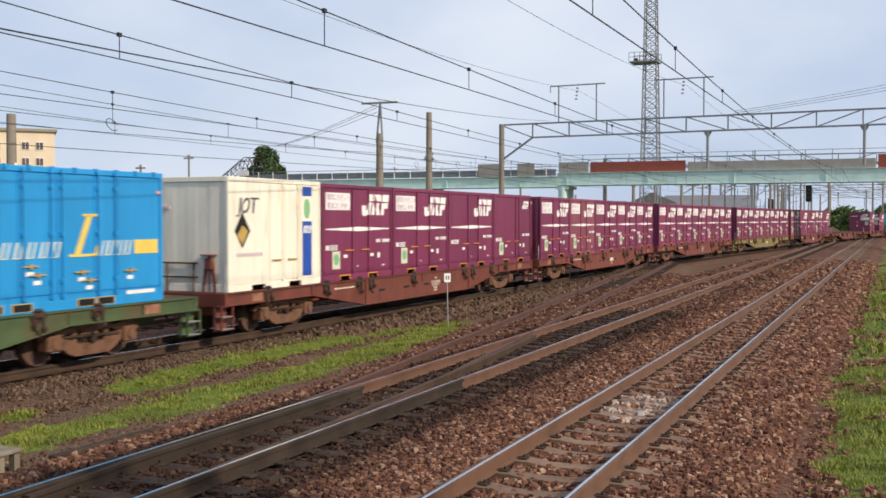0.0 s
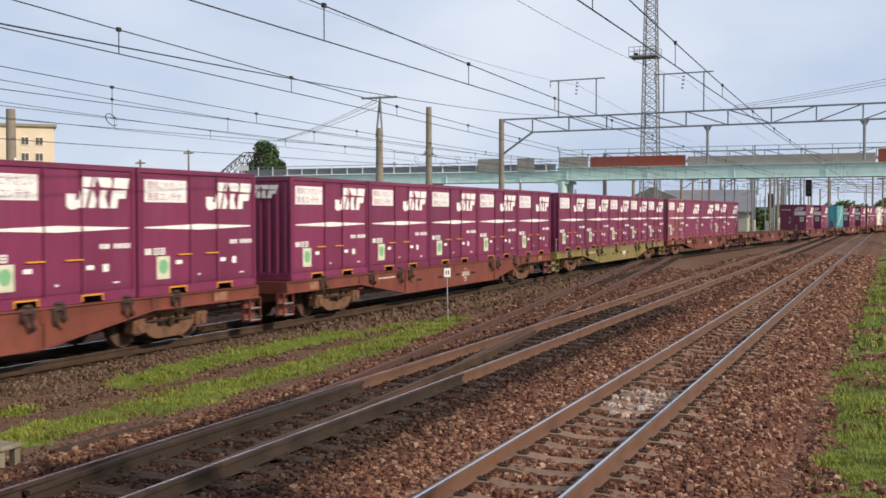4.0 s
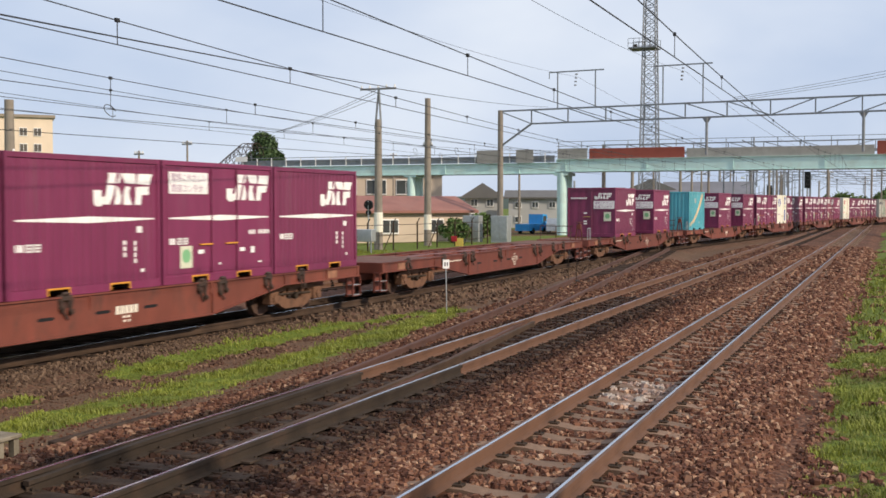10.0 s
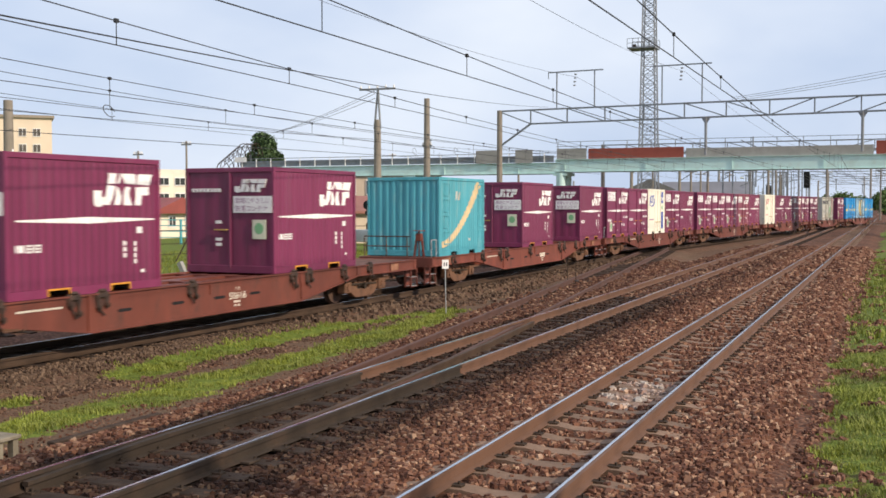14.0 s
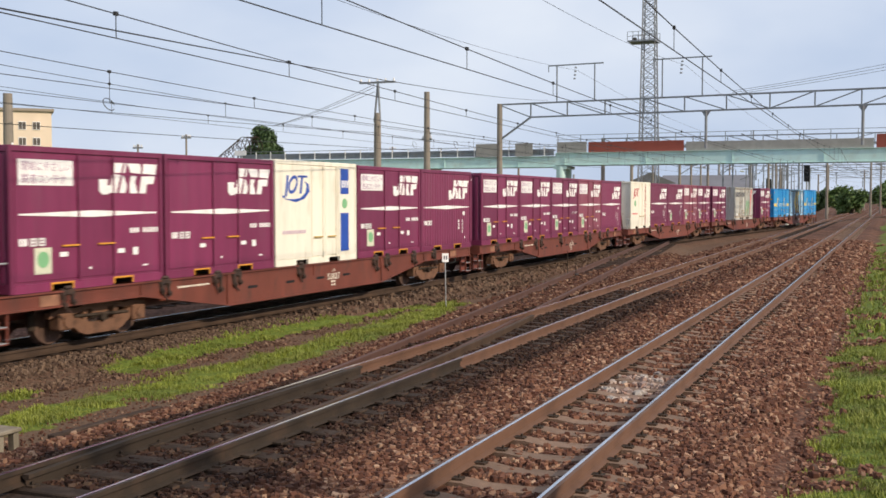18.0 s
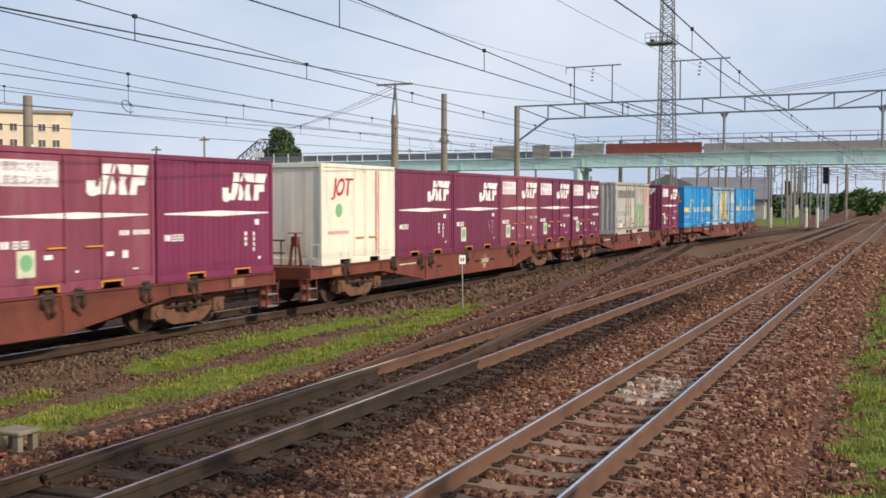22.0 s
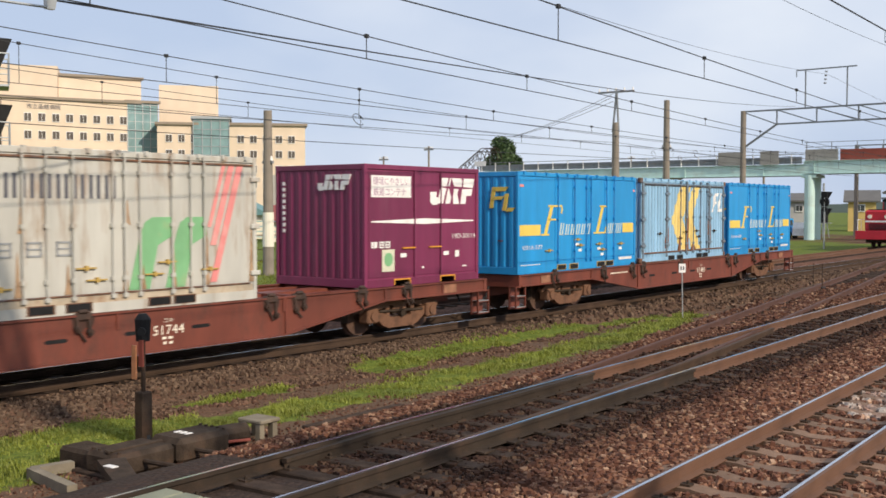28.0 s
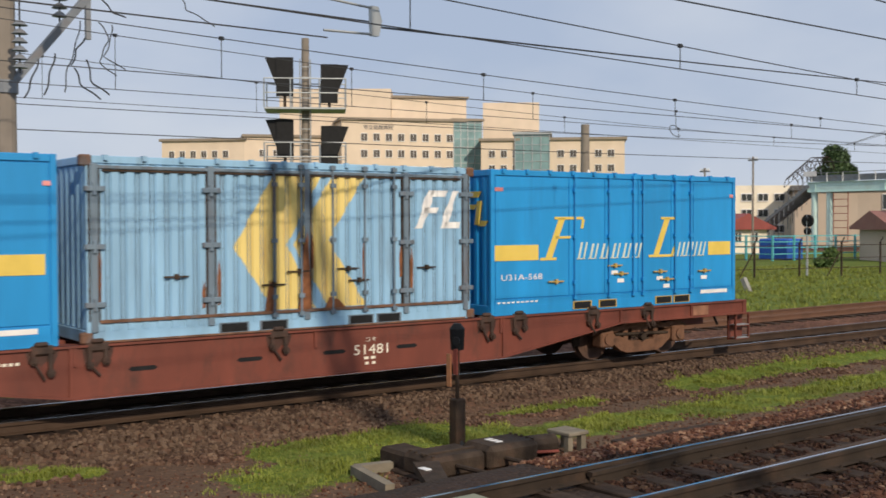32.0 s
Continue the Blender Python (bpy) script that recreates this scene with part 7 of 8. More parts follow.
def block(parent, p0, p1, depth, z1, wall, rows=(), cornice=None, x_from=0.0, x_to=None, pitch=3.6, w=1.9, h=1.7, name="wall"):
    m, L = oriented(p0, p1)
    hold = part(name, box(NB(), 0, L, 0, depth, -1, z1), wall, parent)
    hold.matrix_basis = m
    if cornice:
        part("cornice", box(NB(), -0.5, L + 0.5, -0.5, depth + 0.5, z1, z1 + 0.55), cornice, hold)
    x_to = x_to or L
    for z in rows:
        n = int((x_to - x_from - 1.2) / pitch)
        for k in range(n):
            window(hold, x_from + 1.2 + k * pitch, z, w, h, -0.02, 1)
    return hold, L


cornice_m = mat("brown_grey_cornice", (0.27, 0.22, 0.17), 0.8, 0, 0.1, 0.5)
pane_m = mat("curtained_window_glass", (0.11, 0.092, 0.075), 0.2, 0, 0.3, 0.9)
hs = thing("hospital", "large cream hospital block with many windows and glass stair towers", "building")
# right block with glass corner
block(hs, (-180.5, 150.0), (-170.6, 161.0), 26, 20.3, wall_cream, (16.6, 13.4, 10.2), cornice_m, 0.5, 11.0, 2.6, 1.4, 1.7)
block(hs, (-170.6, 161.0), (-159.2, 172.6), 26, 20.4, wall_cream, (16.6, 13.4, 10.2, 7.0), cornice_m, 0.6, None, 2.7, 1.5, 1.7)
block(hs, (-175.2, 155.2), (-170.0, 160.6), 12, 21.6, glass_teal, (), galv)
# left block
block(hs, (-198.5, 125.5), (-187.0, 150.5), 30, 25.0, wall_cream, (20.4, 16.8, 13.2, 9.6), cornice_m, 3.0, 27.0, 2.75, 1.5, 1.8)
block(hs, (-188.0, 148.3), (-185.3, 154.2), 14, 25.2, glass_teal, (), cornice_m)
block(hs, (-216.0, 120.0), (-200.5, 140.0), 30, 33.0, wall_cream, (), None)
block(hs, (-201.0, 140.5), (-193.0, 156.0), 26, 31.0, wall_cream, (), cornice_m)
block(hs, (-193.0, 161.0), (-184.5, 171.0), 16, 30.5, wall_cream, (), None)
# far wing
block(hs, (-226.0, 96.0), (-212.0, 109.0), 26, 20.6, wall_cream, (16.8, 13.6), cornice_m, 0.5, None, 2.5, 1.3, 1.7)
block(hs, (-212.0, 109.0), (-205.0, 124.0), 26, 21.4, wall_cream, (17.0, 13.6), cornice_m, 2.0, None, 3.0, 1.4, 1.7)
lettered("roof_sign", HOSPITAL, 4.8, 11.4, 23.0, 24.0, -0.10, ink, hs.children[3], "dark raised characters", True)
# mullions of the glass stair towers
for o in [c for c in hs.children if c.data.materials[0] is glass_teal]:
    x1, z1 = max(v.co.x for v in o.data.vertices), max(v.co.z for v in o.data.vertices)
    for q in np.arange(0.0, x1 + 0.1, x1 / 4):
        part("mullion", box(NB(), q - 0.08, q + 0.08, -0.14, -0.002, 2, z1), galv, o)
    for z in np.arange(3.2, z1, 1.8):
        part("transom", box(NB(), 0, x1, -0.10, -0.004, z - 0.06, z + 0.06), galv, o)

wb2 = thing("apartment_block", "long off-white three-storey block with balconies and dark windows", "building")
hold, L = block(wb2, (-110.5, 112.3), (-98.7, 112.9), 12, 7.45, wall_white, (5.2,), None, 4.0, None, 7.0, 2.4, 1.3)
hold, L = block(wb2, (-98.7, 112.9), (-84.6, 128.9), 12, 7.5, wall_white, (), None)
for row, z in enumerate((5.3, 3.15, 1.0)):
    for k in range(9):
        x = 0.8 + k * 2.2
        window(hold, x, z, 1.45, 1.15)
        if k < 4:
            part("balcony", box(NB(), x - 0.2, x + 1.7, -0.75, 0.0, z - 0.55, z + 0.1), wall_white, hold)
            part("balcony_post", box(NB(), x + 1.70, x + 1.85, -0.75, 0.0, z - 0.55, z + 1.6), wall_white, hold)

be = thing("office_building", "beige two-storey building with a flat roof behind the footbridge", "building")
hold, L = block(be, (-75.5, 111.5), (-69.8, 115.6), 18, 6.3, wall_beige, (4.0,), roof_dark, 3.0, None, 5.0, 1.6, 2.2)
hold, L = block(be, (-69.8, 115.6), (-52.4, 124.6), 18, 6.4, wall_beige, (3.9,), roof_dark, 1.5, None, 3.7, 2.5, 1.9)


def house(name_label, p0, p1, depth, eave, ridge, wall, roof, rows=(), gable=True):
    h = thing("house", name_label, "house", group="houses beyond the yard")
    m, L = oriented(p0, p1)
    wl_ = part("wall", box(NB(), 0, L, 0, depth, -1, eave), wall, h)
    wl_.matrix_basis = m
    b = NB()
    if gable:
        prism(b, [(-0.5, eave - 0.15), (depth + 0.5, eave - 0.15), (depth + 0.5, eave + 0.05), (depth / 2, ridge), (-0.5, eave + 0.05)], 0, -0.6, L + 0.6)
    else:
        prism(b, [(-0.6, eave - 0.15), (L + 0.6, eave - 0.15), (L + 0.6, eave + 0.05), (L / 2, ridge), (-0.6, eave + 0.05)], 1, -0.6, depth + 0.6)
    part("roof", b, roof, wl_)
    if not gable:
        part("gable_wall", prism(NB(), [(0, eave), (L, eave), (L / 2, ridge - 0.35)], 1, 0.02, depth - 0.02), wall, wl_)
    for x, z, w, hh in rows:
        window(wl_, x, z, w, hh)
    return h


house("low white house with a long red metal roof", (-66.6, 67.8), (-60.0, 73.6), 5, 1.5, 2.9, wall_white, roof_red, ((2, 0.2, 1.2, 0.9), (6, 0.2, 1.2, 0.9)))
house("white gabled house with a pink-red metal roof", (-60.2, 78.0), (-58.8, 82.6), 15, 2.0, 3.3, wall_white, roof_red, ((1.2, 0.6, 0.8, 1.1), (3.0, 0.6, 0.8, 1.1)), False)
house("white house with a teal-edged gable roof", (-78.5, 70.5), (-74.0, 74.0), 8, 2.1, 3.8, wall_white, mat("teal_roof", (0.12, 0.24, 0.24), 0.6, 0, 0.12, 1), ((1.5, 0.6, 1.4, 1.0),), False)
house("long brown-roofed bungalow with a gable end", (-40.1, 71.5), (-32.3, 82.6), 6, 2.1, 3.35, wall_beige, roof_brown, ((1.2, 0.3, 1.3, 1.2), (5.2, 0.3, 1.6, 1.2), (9.6, 0.3, 1.4, 1.2)))
house("grey two-storey house with a dark gable roof", (-55.2, 139.5), (-50.6, 141.2), 9, 3.7, 5.7, wall_grey, roof_dark, ((0.8, 2.4, 1.0, 1.1), (3.0, 2.4, 1.0, 1.1), (0.8, 0.4, 1.0, 1.1)), False)
house("grey house with a low dark roof", (-46.2, 132.2), (-39.6, 134.3), 8, 3.6, 4.6, wall_grey, roof_dark, ((0.8, 2.2, 0.9, 0.9), (3.0, 2.2, 0.9, 0.9), (5.2, 2.2, 0.9, 0.9), (0.8, 0.3, 0.9, 0.9), (3.0, 0.3, 0.9, 0.9)))
house("yellow house with a dark roof", (-37.9, 145.1), (-34.6, 145.9), 8, 3.6, 5.1, wall_yellow, roof_dark, ((0.9, 2.2, 1.2, 1.0),))
house("brown gabled shed beyond the footbridge", (-42.4, 185.2), (-35.3, 186.7), 10, 5.3, 7.2, wall_beige, roof_dark, (), False)
house("long grey shed with a broad slate-grey roof", (-36.0, 182), (-22.2, 183.4), 14, 2.9, 6.7, mat("grey_cladding", (0.36, 0.33, 0.31), 0.7, 0, 0.1, 1), mat("slate_grey_roof", (0.16, 0.16, 0.18), 0.8, 0, 0.1, 0.6), ())


# ---- red shunting locomotive ----
def make_loco():
    lo = thing("shunting_locomotive", "red diesel shunting locomotive with white lines on a side track", "locomotive", pose(-17.92, 82.6, -0.06, 0, 0, -0.3))
    part("frame", box(NB(), -1.35, 1.35, -6.4, 6.4, 0.75, 1.1, 0.03), grime, lo)
    for y0, y1, nm in ((-5.9, 0.6, "long_hood"), (3.2, 6.0, "short_hood")):
        h = part(nm, box(NB(), -0.9, 0.9, y0, y1, 1.1, 2.55, 0.10), redp, lo)
        for s in (-1, 1):
            part("white_line", box(NB(), s * 0.905 - 0.01, s * 0.905 + 0.01, y0 + 0.1, y1 - 0.1, 1.72, 1.84), white, h)
    part("cab", box(NB(), -1.3, 1.3, 0.6, 3.2, 1.1, 3.35, 0.08), redp, lo)
    for y0, y1 in ((0.8, 1.8), (2.0, 3.0)):
        part("cab_window", box(NB(), 1.29, 1.32, y0, y1, 2.35, 3.1), glass, lo)
    part("cab_band", box(NB(), -1.31, 1.31, 0.585, 3.215, 3.15, 3.34), black, lo)
    part("hood_top", box(NB(), -0.7, 0.7, -5.8, 0.5, 2.55, 2.62, 0.02), black, lo)
    part("cab_roof", box(NB(), -1.4, 1.4, 0.45, 3.35, 3.35, 3.5, 0.06), greysteel, lo)
    for x in (-0.75, 0.75):
        part("cab_window", box(NB(), x - 0.42, x + 0.42, 0.57, 0.6, 2.6, 3.15), glass, lo)
    for x in (-0.55, 0.55):
        part("headlight", rod(NB(), (x, -5.98, 2.1), (x, -5.9, 2.1), 0.14, 12), cream, lo)
    part("nose_line", box(NB(), -0.85, 0.85, -5.925, -5.9, 1.72, 1.84), white, lo)
    for s in (-1, 1):
        b = NB()
        for q in (-6.3, -5.4, -4.2, -3.0):
            rod(b, (s * 1.25, q, 1.1), (s * 1.25, q, 1.9), 0.025, 6)
        rod(b, (s * 1.25, -6.3, 1.9), (s * 1.25, -3.0, 1.9), 0.025, 6)
        part("handrail", b, white, lo)
    part("buffer_beam", box(NB(), -1.35, 1.35, -6.55, -6.4, 0.55, 1.15, 0.02), redp, lo)
    part("exhaust_stack", rod(NB(), (0, -1.2, 2.5), (0, -1.2, 2.95), 0.16, 10), grime, lo)
    for k in range(6):
        part("grille_slat", box(NB(), -0.6, 0.6, -5.935, -5.90, 1.20 + k * 0.075, 1.24 + k * 0.075), black, lo)
    for y in (-4.6, -3.0, 2.6, 4.2):
        for s in (-1, 1):
            part("wheel", rod(NB(), (s * 0.53, y, 0.42), (s * 0.68, y, 0.42), 0.42, 18), wheel_m, lo)
    part("bogie_frame", box(NB(), -0.95, 0.95, -5.4, -2.2, 0.3, 0.7, 0.04), grime, lo)
    part("bogie_frame", box(NB(), -0.95, 0.95, 1.8, 5.0, 0.3, 0.7, 0.04), grime, lo)


make_loco()

def make_car(x, y, rz, m, label, van=False):
    c = thing("parked_car", label, "car", pose(x, y, -0.35, 0, 0, rz), "parked cars")
    b = NB()
    prism(b, [(-2.1, 0.3), (2.1, 0.3), (2.15, 0.75), (1.4, 0.95), (0.8, 1.55), (-1.3, 1.6), (-2.0, 1.0)] if not van else [(-2.3, 0.3), (2.3, 0.3), (2.3, 1.1), (1.9, 1.95), (0.9, 2.0), (0.8, 1.0), (-2.3, 1.0)], 0, -0.8, 0.8)
    part("body", b, m, c)
    for yy_ in (-1.3, 1.3):
        for s in (-1, 1):
            part("wheel", rod(NB(), (s * 0.62, yy_, 0.31), (s * 0.83, yy_, 0.31), 0.31, 14), black, c)
    for s in (-1, 1):
        part("side_window", box(NB(), s * 0.805 - 0.01, s * 0.805 + 0.01, -1.1 if not van else 1.0, 0.6 if not van else 1.8, 1.05 if not van else 1.25, 1.45 if not van else 1.8), glass, c)
    part("windscreen", box(NB(), -0.7, 0.7, 0.95 if not van else 1.95, 1.0 if not van else 2.0, 1.05, 1.4), glass, c)


make_car(-72, 60.5, 60, white, "white parked car behind the fence")
make_car(-76, 57.0, 60, bluep, "dark blue parked car behind the fence")
make_car(-34.8, 107.0, -8, blue, "bright blue small truck beyond the footbridge", True)
make_car(-32.4, 107.6, 12, white, "white parked car beyond the footbridge")
solid("blue_tarpaulin", box(NB(), -50.6, -47.9, 70.0, 72.0, -0.4, 1.25, 0.12), mat("blue_sheet", (0.015, 0.09, 0.40), 0.6, 0, 0.2, 2), "blue sheeted stack behind the teal fence", "tarpaulin")


# low colour-light signals and posts standing in the grass behind the train
def small_signal(x, y, h):
    s = thing("lineside_signal", "black round signal head on a slim post in the grass", "railway signal", group="small signals in the grass")
    part("post", rod(NB(), (x, y, -0.4), (x, y, h), 0.06, 8), galv, s)
    hd = part("signal_head", rod(NB(), (x, y - 0.05, h - 0.3), (x, y + 0.12, h - 0.3), 0.34, 14), black, s)
    part("hood", rod(NB(), (x, y - 0.25, h - 0.2), (x, y - 0.05, h - 0.2), 0.12, 10), black, hd)
    part("lower_head", rod(NB(), (x, y - 0.05, h - 0.85), (x, y + 0.1, h - 0.85), 0.2, 12), black, s)


small_signal(-33.2, 50.3, 2.9)
small_signal(-34.5, 68.5, 2.9)
small_signal(-22.5, 80.0, 3.4)
sx, sy = -31.62, 111.86
s = thing("lineside_signal", "tall signal with two black hooded heads beside the footbridge pier", "railway signal", group="small signals in the grass")
part("post", rod(NB(), (sx, sy, -0.4), (sx, sy, 5.2), 0.11, 8), galv, s)
for z in (3.6, 1.9):
    hd = part("signal_head", box(NB(), sx - 0.55, sx + 0.45, sy - 0.2, sy + 0.2, z - 0.75, z + 0.75, 0.06), black, s)
    part("hood", prism(NB(), [(sx + 0.45, z + 0.75), (sx + 0.85, z + 0.7), (sx + 0.45, z)], 1, sy - 0.15, sy + 0.15), black, hd)
for q in (-0.6, 0.6):
    part("leg", bar(NB(), (sx + q, sy, -0.4), (sx + q * 0.6, sy, 1.2), 0.07), galv, s)
part("platform", box(NB(), sx - 0.8, sx + 0.8, sy - 0.4, sy + 0.4, 1.10, 1.16), galv, s)
bd = thing("marker_board", "yellow board with a red corner low in the grass", "marker board")
part("board", box(NB(), -29.0, -28.4, 71.4, 71.46, -0.38, 0.22, 0.02), yellow, bd)
part("red_corner", box(NB(), -29.3, -28.85, 71.35, 71.39, -0.02, 0.36, 0.01), redp, bd)
for x, y in ((-30.6, 56.5), (-29.8, 58.5)):
    s = thing("cable_cabinet", "grey wayside cable cabinet on thin legs", "cabinet", group="wayside cabinets")
    part("case", box(NB(), x - 0.7, x + 0.7, y - 0.3, y + 0.3, 0.35, 1.1, 0.03), galv, s)
    for q in (-0.5, 0.5):
        part("leg", box(NB(), x + q - 0.04, x + q + 0.04, y - 0.04, y + 0.04, -0.4, 0.35), galv, s)
st = thing("marker_stub", "small leaning white concrete marker in the grass", "marker")
part("stub", bar(NB(), (-27.4, 37.4, -0.4), (-27.7, 37.4, 0.18), 0.2), concrete, st)
# climbing steps and lit box by the far pole
lad = thing("ladder_frame", "pale steel ladder frame beside a pole", "ladder")
for k in range(9):
    part("rung", bar(NB(), (-53.0, 66.0, 0.2 + k * 0.35), (-51.6, 66.0, 0.2 + k * 0.35), 0.06), galv, lad)
for x in (-53.0, -51.6):
    part("upright", bar(NB(), (x, 66.0, -0.4), (x, 66.0, 3.3), 0.07), galv, lad)


# ---- trees and shrubs ----
leaf_m = mat("dark_green_leaf", (0.040, 0.075, 0.022), 0.7, 0, 0.35, 1.2, 0, 1, (0.08, 0.12, 0.03), 0.5, 0.8)
leaf2_m = mat("light_green_leaf", (0.075, 0.125, 0.028), 0.7, 0, 0.35, 1.2, 0, 1, (0.13, 0.16, 0.04), 0.5, 0.8)
bark_m = mat("brown_bark", (0.08, 0.06, 0.045), 0.9, 0, 0.25, 6, 0.3, 20)


def leaf_cloud(centres, per, size, seed):
    rnd = random.Random(seed)
    vs, fs = [], []
    for cx_, cy_, cz_, r in centres:
        for _ in range(per):
            d = Vector((rnd.gauss(0, 1), rnd.gauss(0, 1), rnd.gauss(0, 1))).normalized() * r * rnd.uniform(0.45, 1.05)
            p = Vector((cx_, cy_, cz_)) + d
            n = Vector((rnd.gauss(0, 1), rnd.gauss(0, 1), rnd.gauss(0, 1))).normalized()
            u = n.orthogonal().normalized() * size * rnd.uniform(0.6, 1.3)
            w = n.cross(u).normalized() * size * rnd.uniform(0.35, 0.8)
            k = len(vs)
            vs += [p - u, p + w * 0.9, p + u, p - w * 0.9]
            fs.append((k, k + 1, k + 2, k + 3))
    me = bpy.data.meshes.new("crown")
    me.from_pydata([tuple(v) for v in vs], [], fs)
    return me


def make_tree(x, y, z0, h, w, seed, label, m=None, size=0.28, per=260, clumps=22):
    t = thing("tree", label, "tree", group="trees")
    rnd = random.Random(seed)
    b = rod(NB(), (x, y, z0), (x, y, z0 + h * 0.7), w * 0.06 + 0.08, 9, 0.06)
    tr = part("trunk", b, bark_m, t)
    cs = []
    for k in range(clumps):
        u = rnd.random()
        a = rnd.uniform(0, 6.283)
        z = z0 + h * (0.25 + 0.70 * u)
        rr = w * 0.5 * math.sin(math.pi * min(0.95, 0.22 + 0.75 * u)) * rnd.uniform(0.4, 0.9)
        c = (x + rr * math.cos(a), y + rr * math.sin(a), z, w * rnd.uniform(0.13, 0.24))
        cs.append(c)
        part("limb", rod(NB(), (x, y, z - h * 0.1), c[:3], 0.06, 5, 0.02), bark_m, t)
    me = leaf_cloud(cs, per, size, seed)
    me.materials.append(m or leaf_m)
    cr_ = new("crown", me)
    cr_.parent = t
    return t


make_tree(-94.5, 150.0, -0.5, 15.0, 6.8, 3, "dense dark green tree rising over the footbridge", leaf_m, 0.32, 420, 30)
for k, (x, y, h, w) in enumerate(((26, 215, 7, 9), (34, 228, 8, 9), (44, 250, 9, 11), (20, 240, 6, 8), (52, 270, 9, 12), (14, 300, 7, 10), (64, 300, 10, 14), (-2, 330, 7, 10), (30, 330, 9, 12), (80, 330, 11, 15))):
    make_tree(x, y, -0.5, h, w, 20 + k, "leafy green tree beside the far tracks", leaf2_m if k % 2 else leaf_m, 0.45, 120, 16)
for k, (x, y, h, w) in enumerate(((-55.5, 68.5, 2.3, 3.0), (-31.6, 77.8, 1.9, 2.6), (-33.6, 89.0, 2.0, 3.4), (-38.0, 60.0, 1.2, 1.6), (-70, 64.0, 1.5, 2.4), (9, 150, 3, 5), (13, 170, 3, 6))):
    make_tree(x, y, -0.5, h, w, 60 + k, "scrubby green bush at the fence", leaf2_m, 0.16, 160, 12)

rnd = random.Random(31)
for k in range(9):
    R_ = rnd.uniform(195, 260)
    make_tree(-R_ * (0.118 - 0.0108 * k), R_, -0.5, rnd.uniform(3.0, 4.8) + (0.9 if k > 4 else 0), rnd.uniform(5, 8), 90 + k, "leafy green tree beside the far tracks", leaf2_m if k % 3 else leaf_m, 0.42, 110, 14)

# far woods and hills on the horizon
far_m = mat("hazy_far_woods", (0.10, 0.13, 0.13), 0.95, 0, 0.2, 0.02)
b = NB()
prev = None
rnd = random.Random(4)
for i in range(161):
    a = radians(-60 + i * 0.95)
    r = 900
    h = 8 + 6 * noise.noise((i * 0.13, 0, 0)) + 3 * noise.noise((i * 0.9, 2, 0))
    p = (-r * math.sin(a), r * math.cos(a))
    v0, v1 = b.verts.new((p[0], p[1], -3)), b.verts.new((p[0], p[1], max(3, h)))
    if prev:
        b.faces.new((prev[0], v0, v1, prev[1]))
    prev = (v0, v1)
solid("backdrop", b, far_m, "hazy line of distant woods on the horizon", "backdrop", None, "", "structure")


# ---- grass blades and ballast stones ----
blade_m = mat("grass_blade", (0.165, 0.188, 0.020), 0.65, 0, 0.45, 1.3, 0, 1, (0.24, 0.25, 0.05), 0.6, 1.5)


def scatter_grass():
    rs = np.random.RandomState(5)
    vs, fs = [], []

    def patch(x0, x1, y0, y1, n, h0, h1, w):
        for _ in range(n):
            x, y = rs.uniform(x0, x1), rs.uniform(y0, y1)
            g = grassy(x, y) + 0.35 * noise.noise((x * 2.2, y * 2.2, 1))
            if g < rs.uniform(0.32, 0.95):
                continue
            z = ground_z(x, y) - 0.01
            tuft = 0.75 + 0.9 * noise.noise((x * 1.6, y * 1.6, 8)) + 0.5 * noise.noise((x * 5, y * 5, 2))
            for _k in range(3):
                a, h = rs.uniform(0, 6.283), rs.uniform(h0, h1) * max(0.35, tuft)
                l = h * rs.uniform(0.2, 0.8)
                dx_, dy_ = math.cos(a), math.sin(a)
                xx, yy_ = x + rs.uniform(-0.05, 0.05), y + rs.uniform(-0.05, 0.05)
                k = len(vs)
                vs.extend([(xx - dy_ * w, yy_ + dx_ * w, z), (xx + dy_ * w, yy_ - dx_ * w, z), (xx + dx_ * l * 0.5 + dy_ * w * 0.7, yy_ + dy_ * l * 0.5 - dx_ * w * 0.7, z + h * 0.7), (xx + dx_ * l * 0.5 - dy_ * w * 0.7, yy_ + dy_ * l * 0.5 + dx_ * w * 0.7, z + h * 0.7), (xx + dx_ * l, yy_ + dy_ * l, z + h)])
                fs.extend([(k, k + 1, k + 2, k + 3), (k + 3, k + 2, k + 4)])
    patch(-13.1, -9.2, 2.5, 16, 36000, 0.02, 0.085, 0.006)
    patch(-13.1, -9.2, 16, 36, 30000, 0.03, 0.10, 0.008)
    patch(-2.2, 1.5, 7.5, 22, 42000, 0.02, 0.10, 0.006)
    patch(-2.2, 4.0, 22, 60, 16000, 0.05, 0.18, 0.015)
    patch(-42, -19, 12, 62, 26000, 0.06, 0.20, 0.018)
    me = bpy.data.meshes.new("grass")
    me.from_pydata(vs, [], fs)
    me.materials.append(blade_m)
    tagged(new("grass", me), "short bright green grass in patches beside the tracks", "grass", "", "stuff")


scatter_grass()


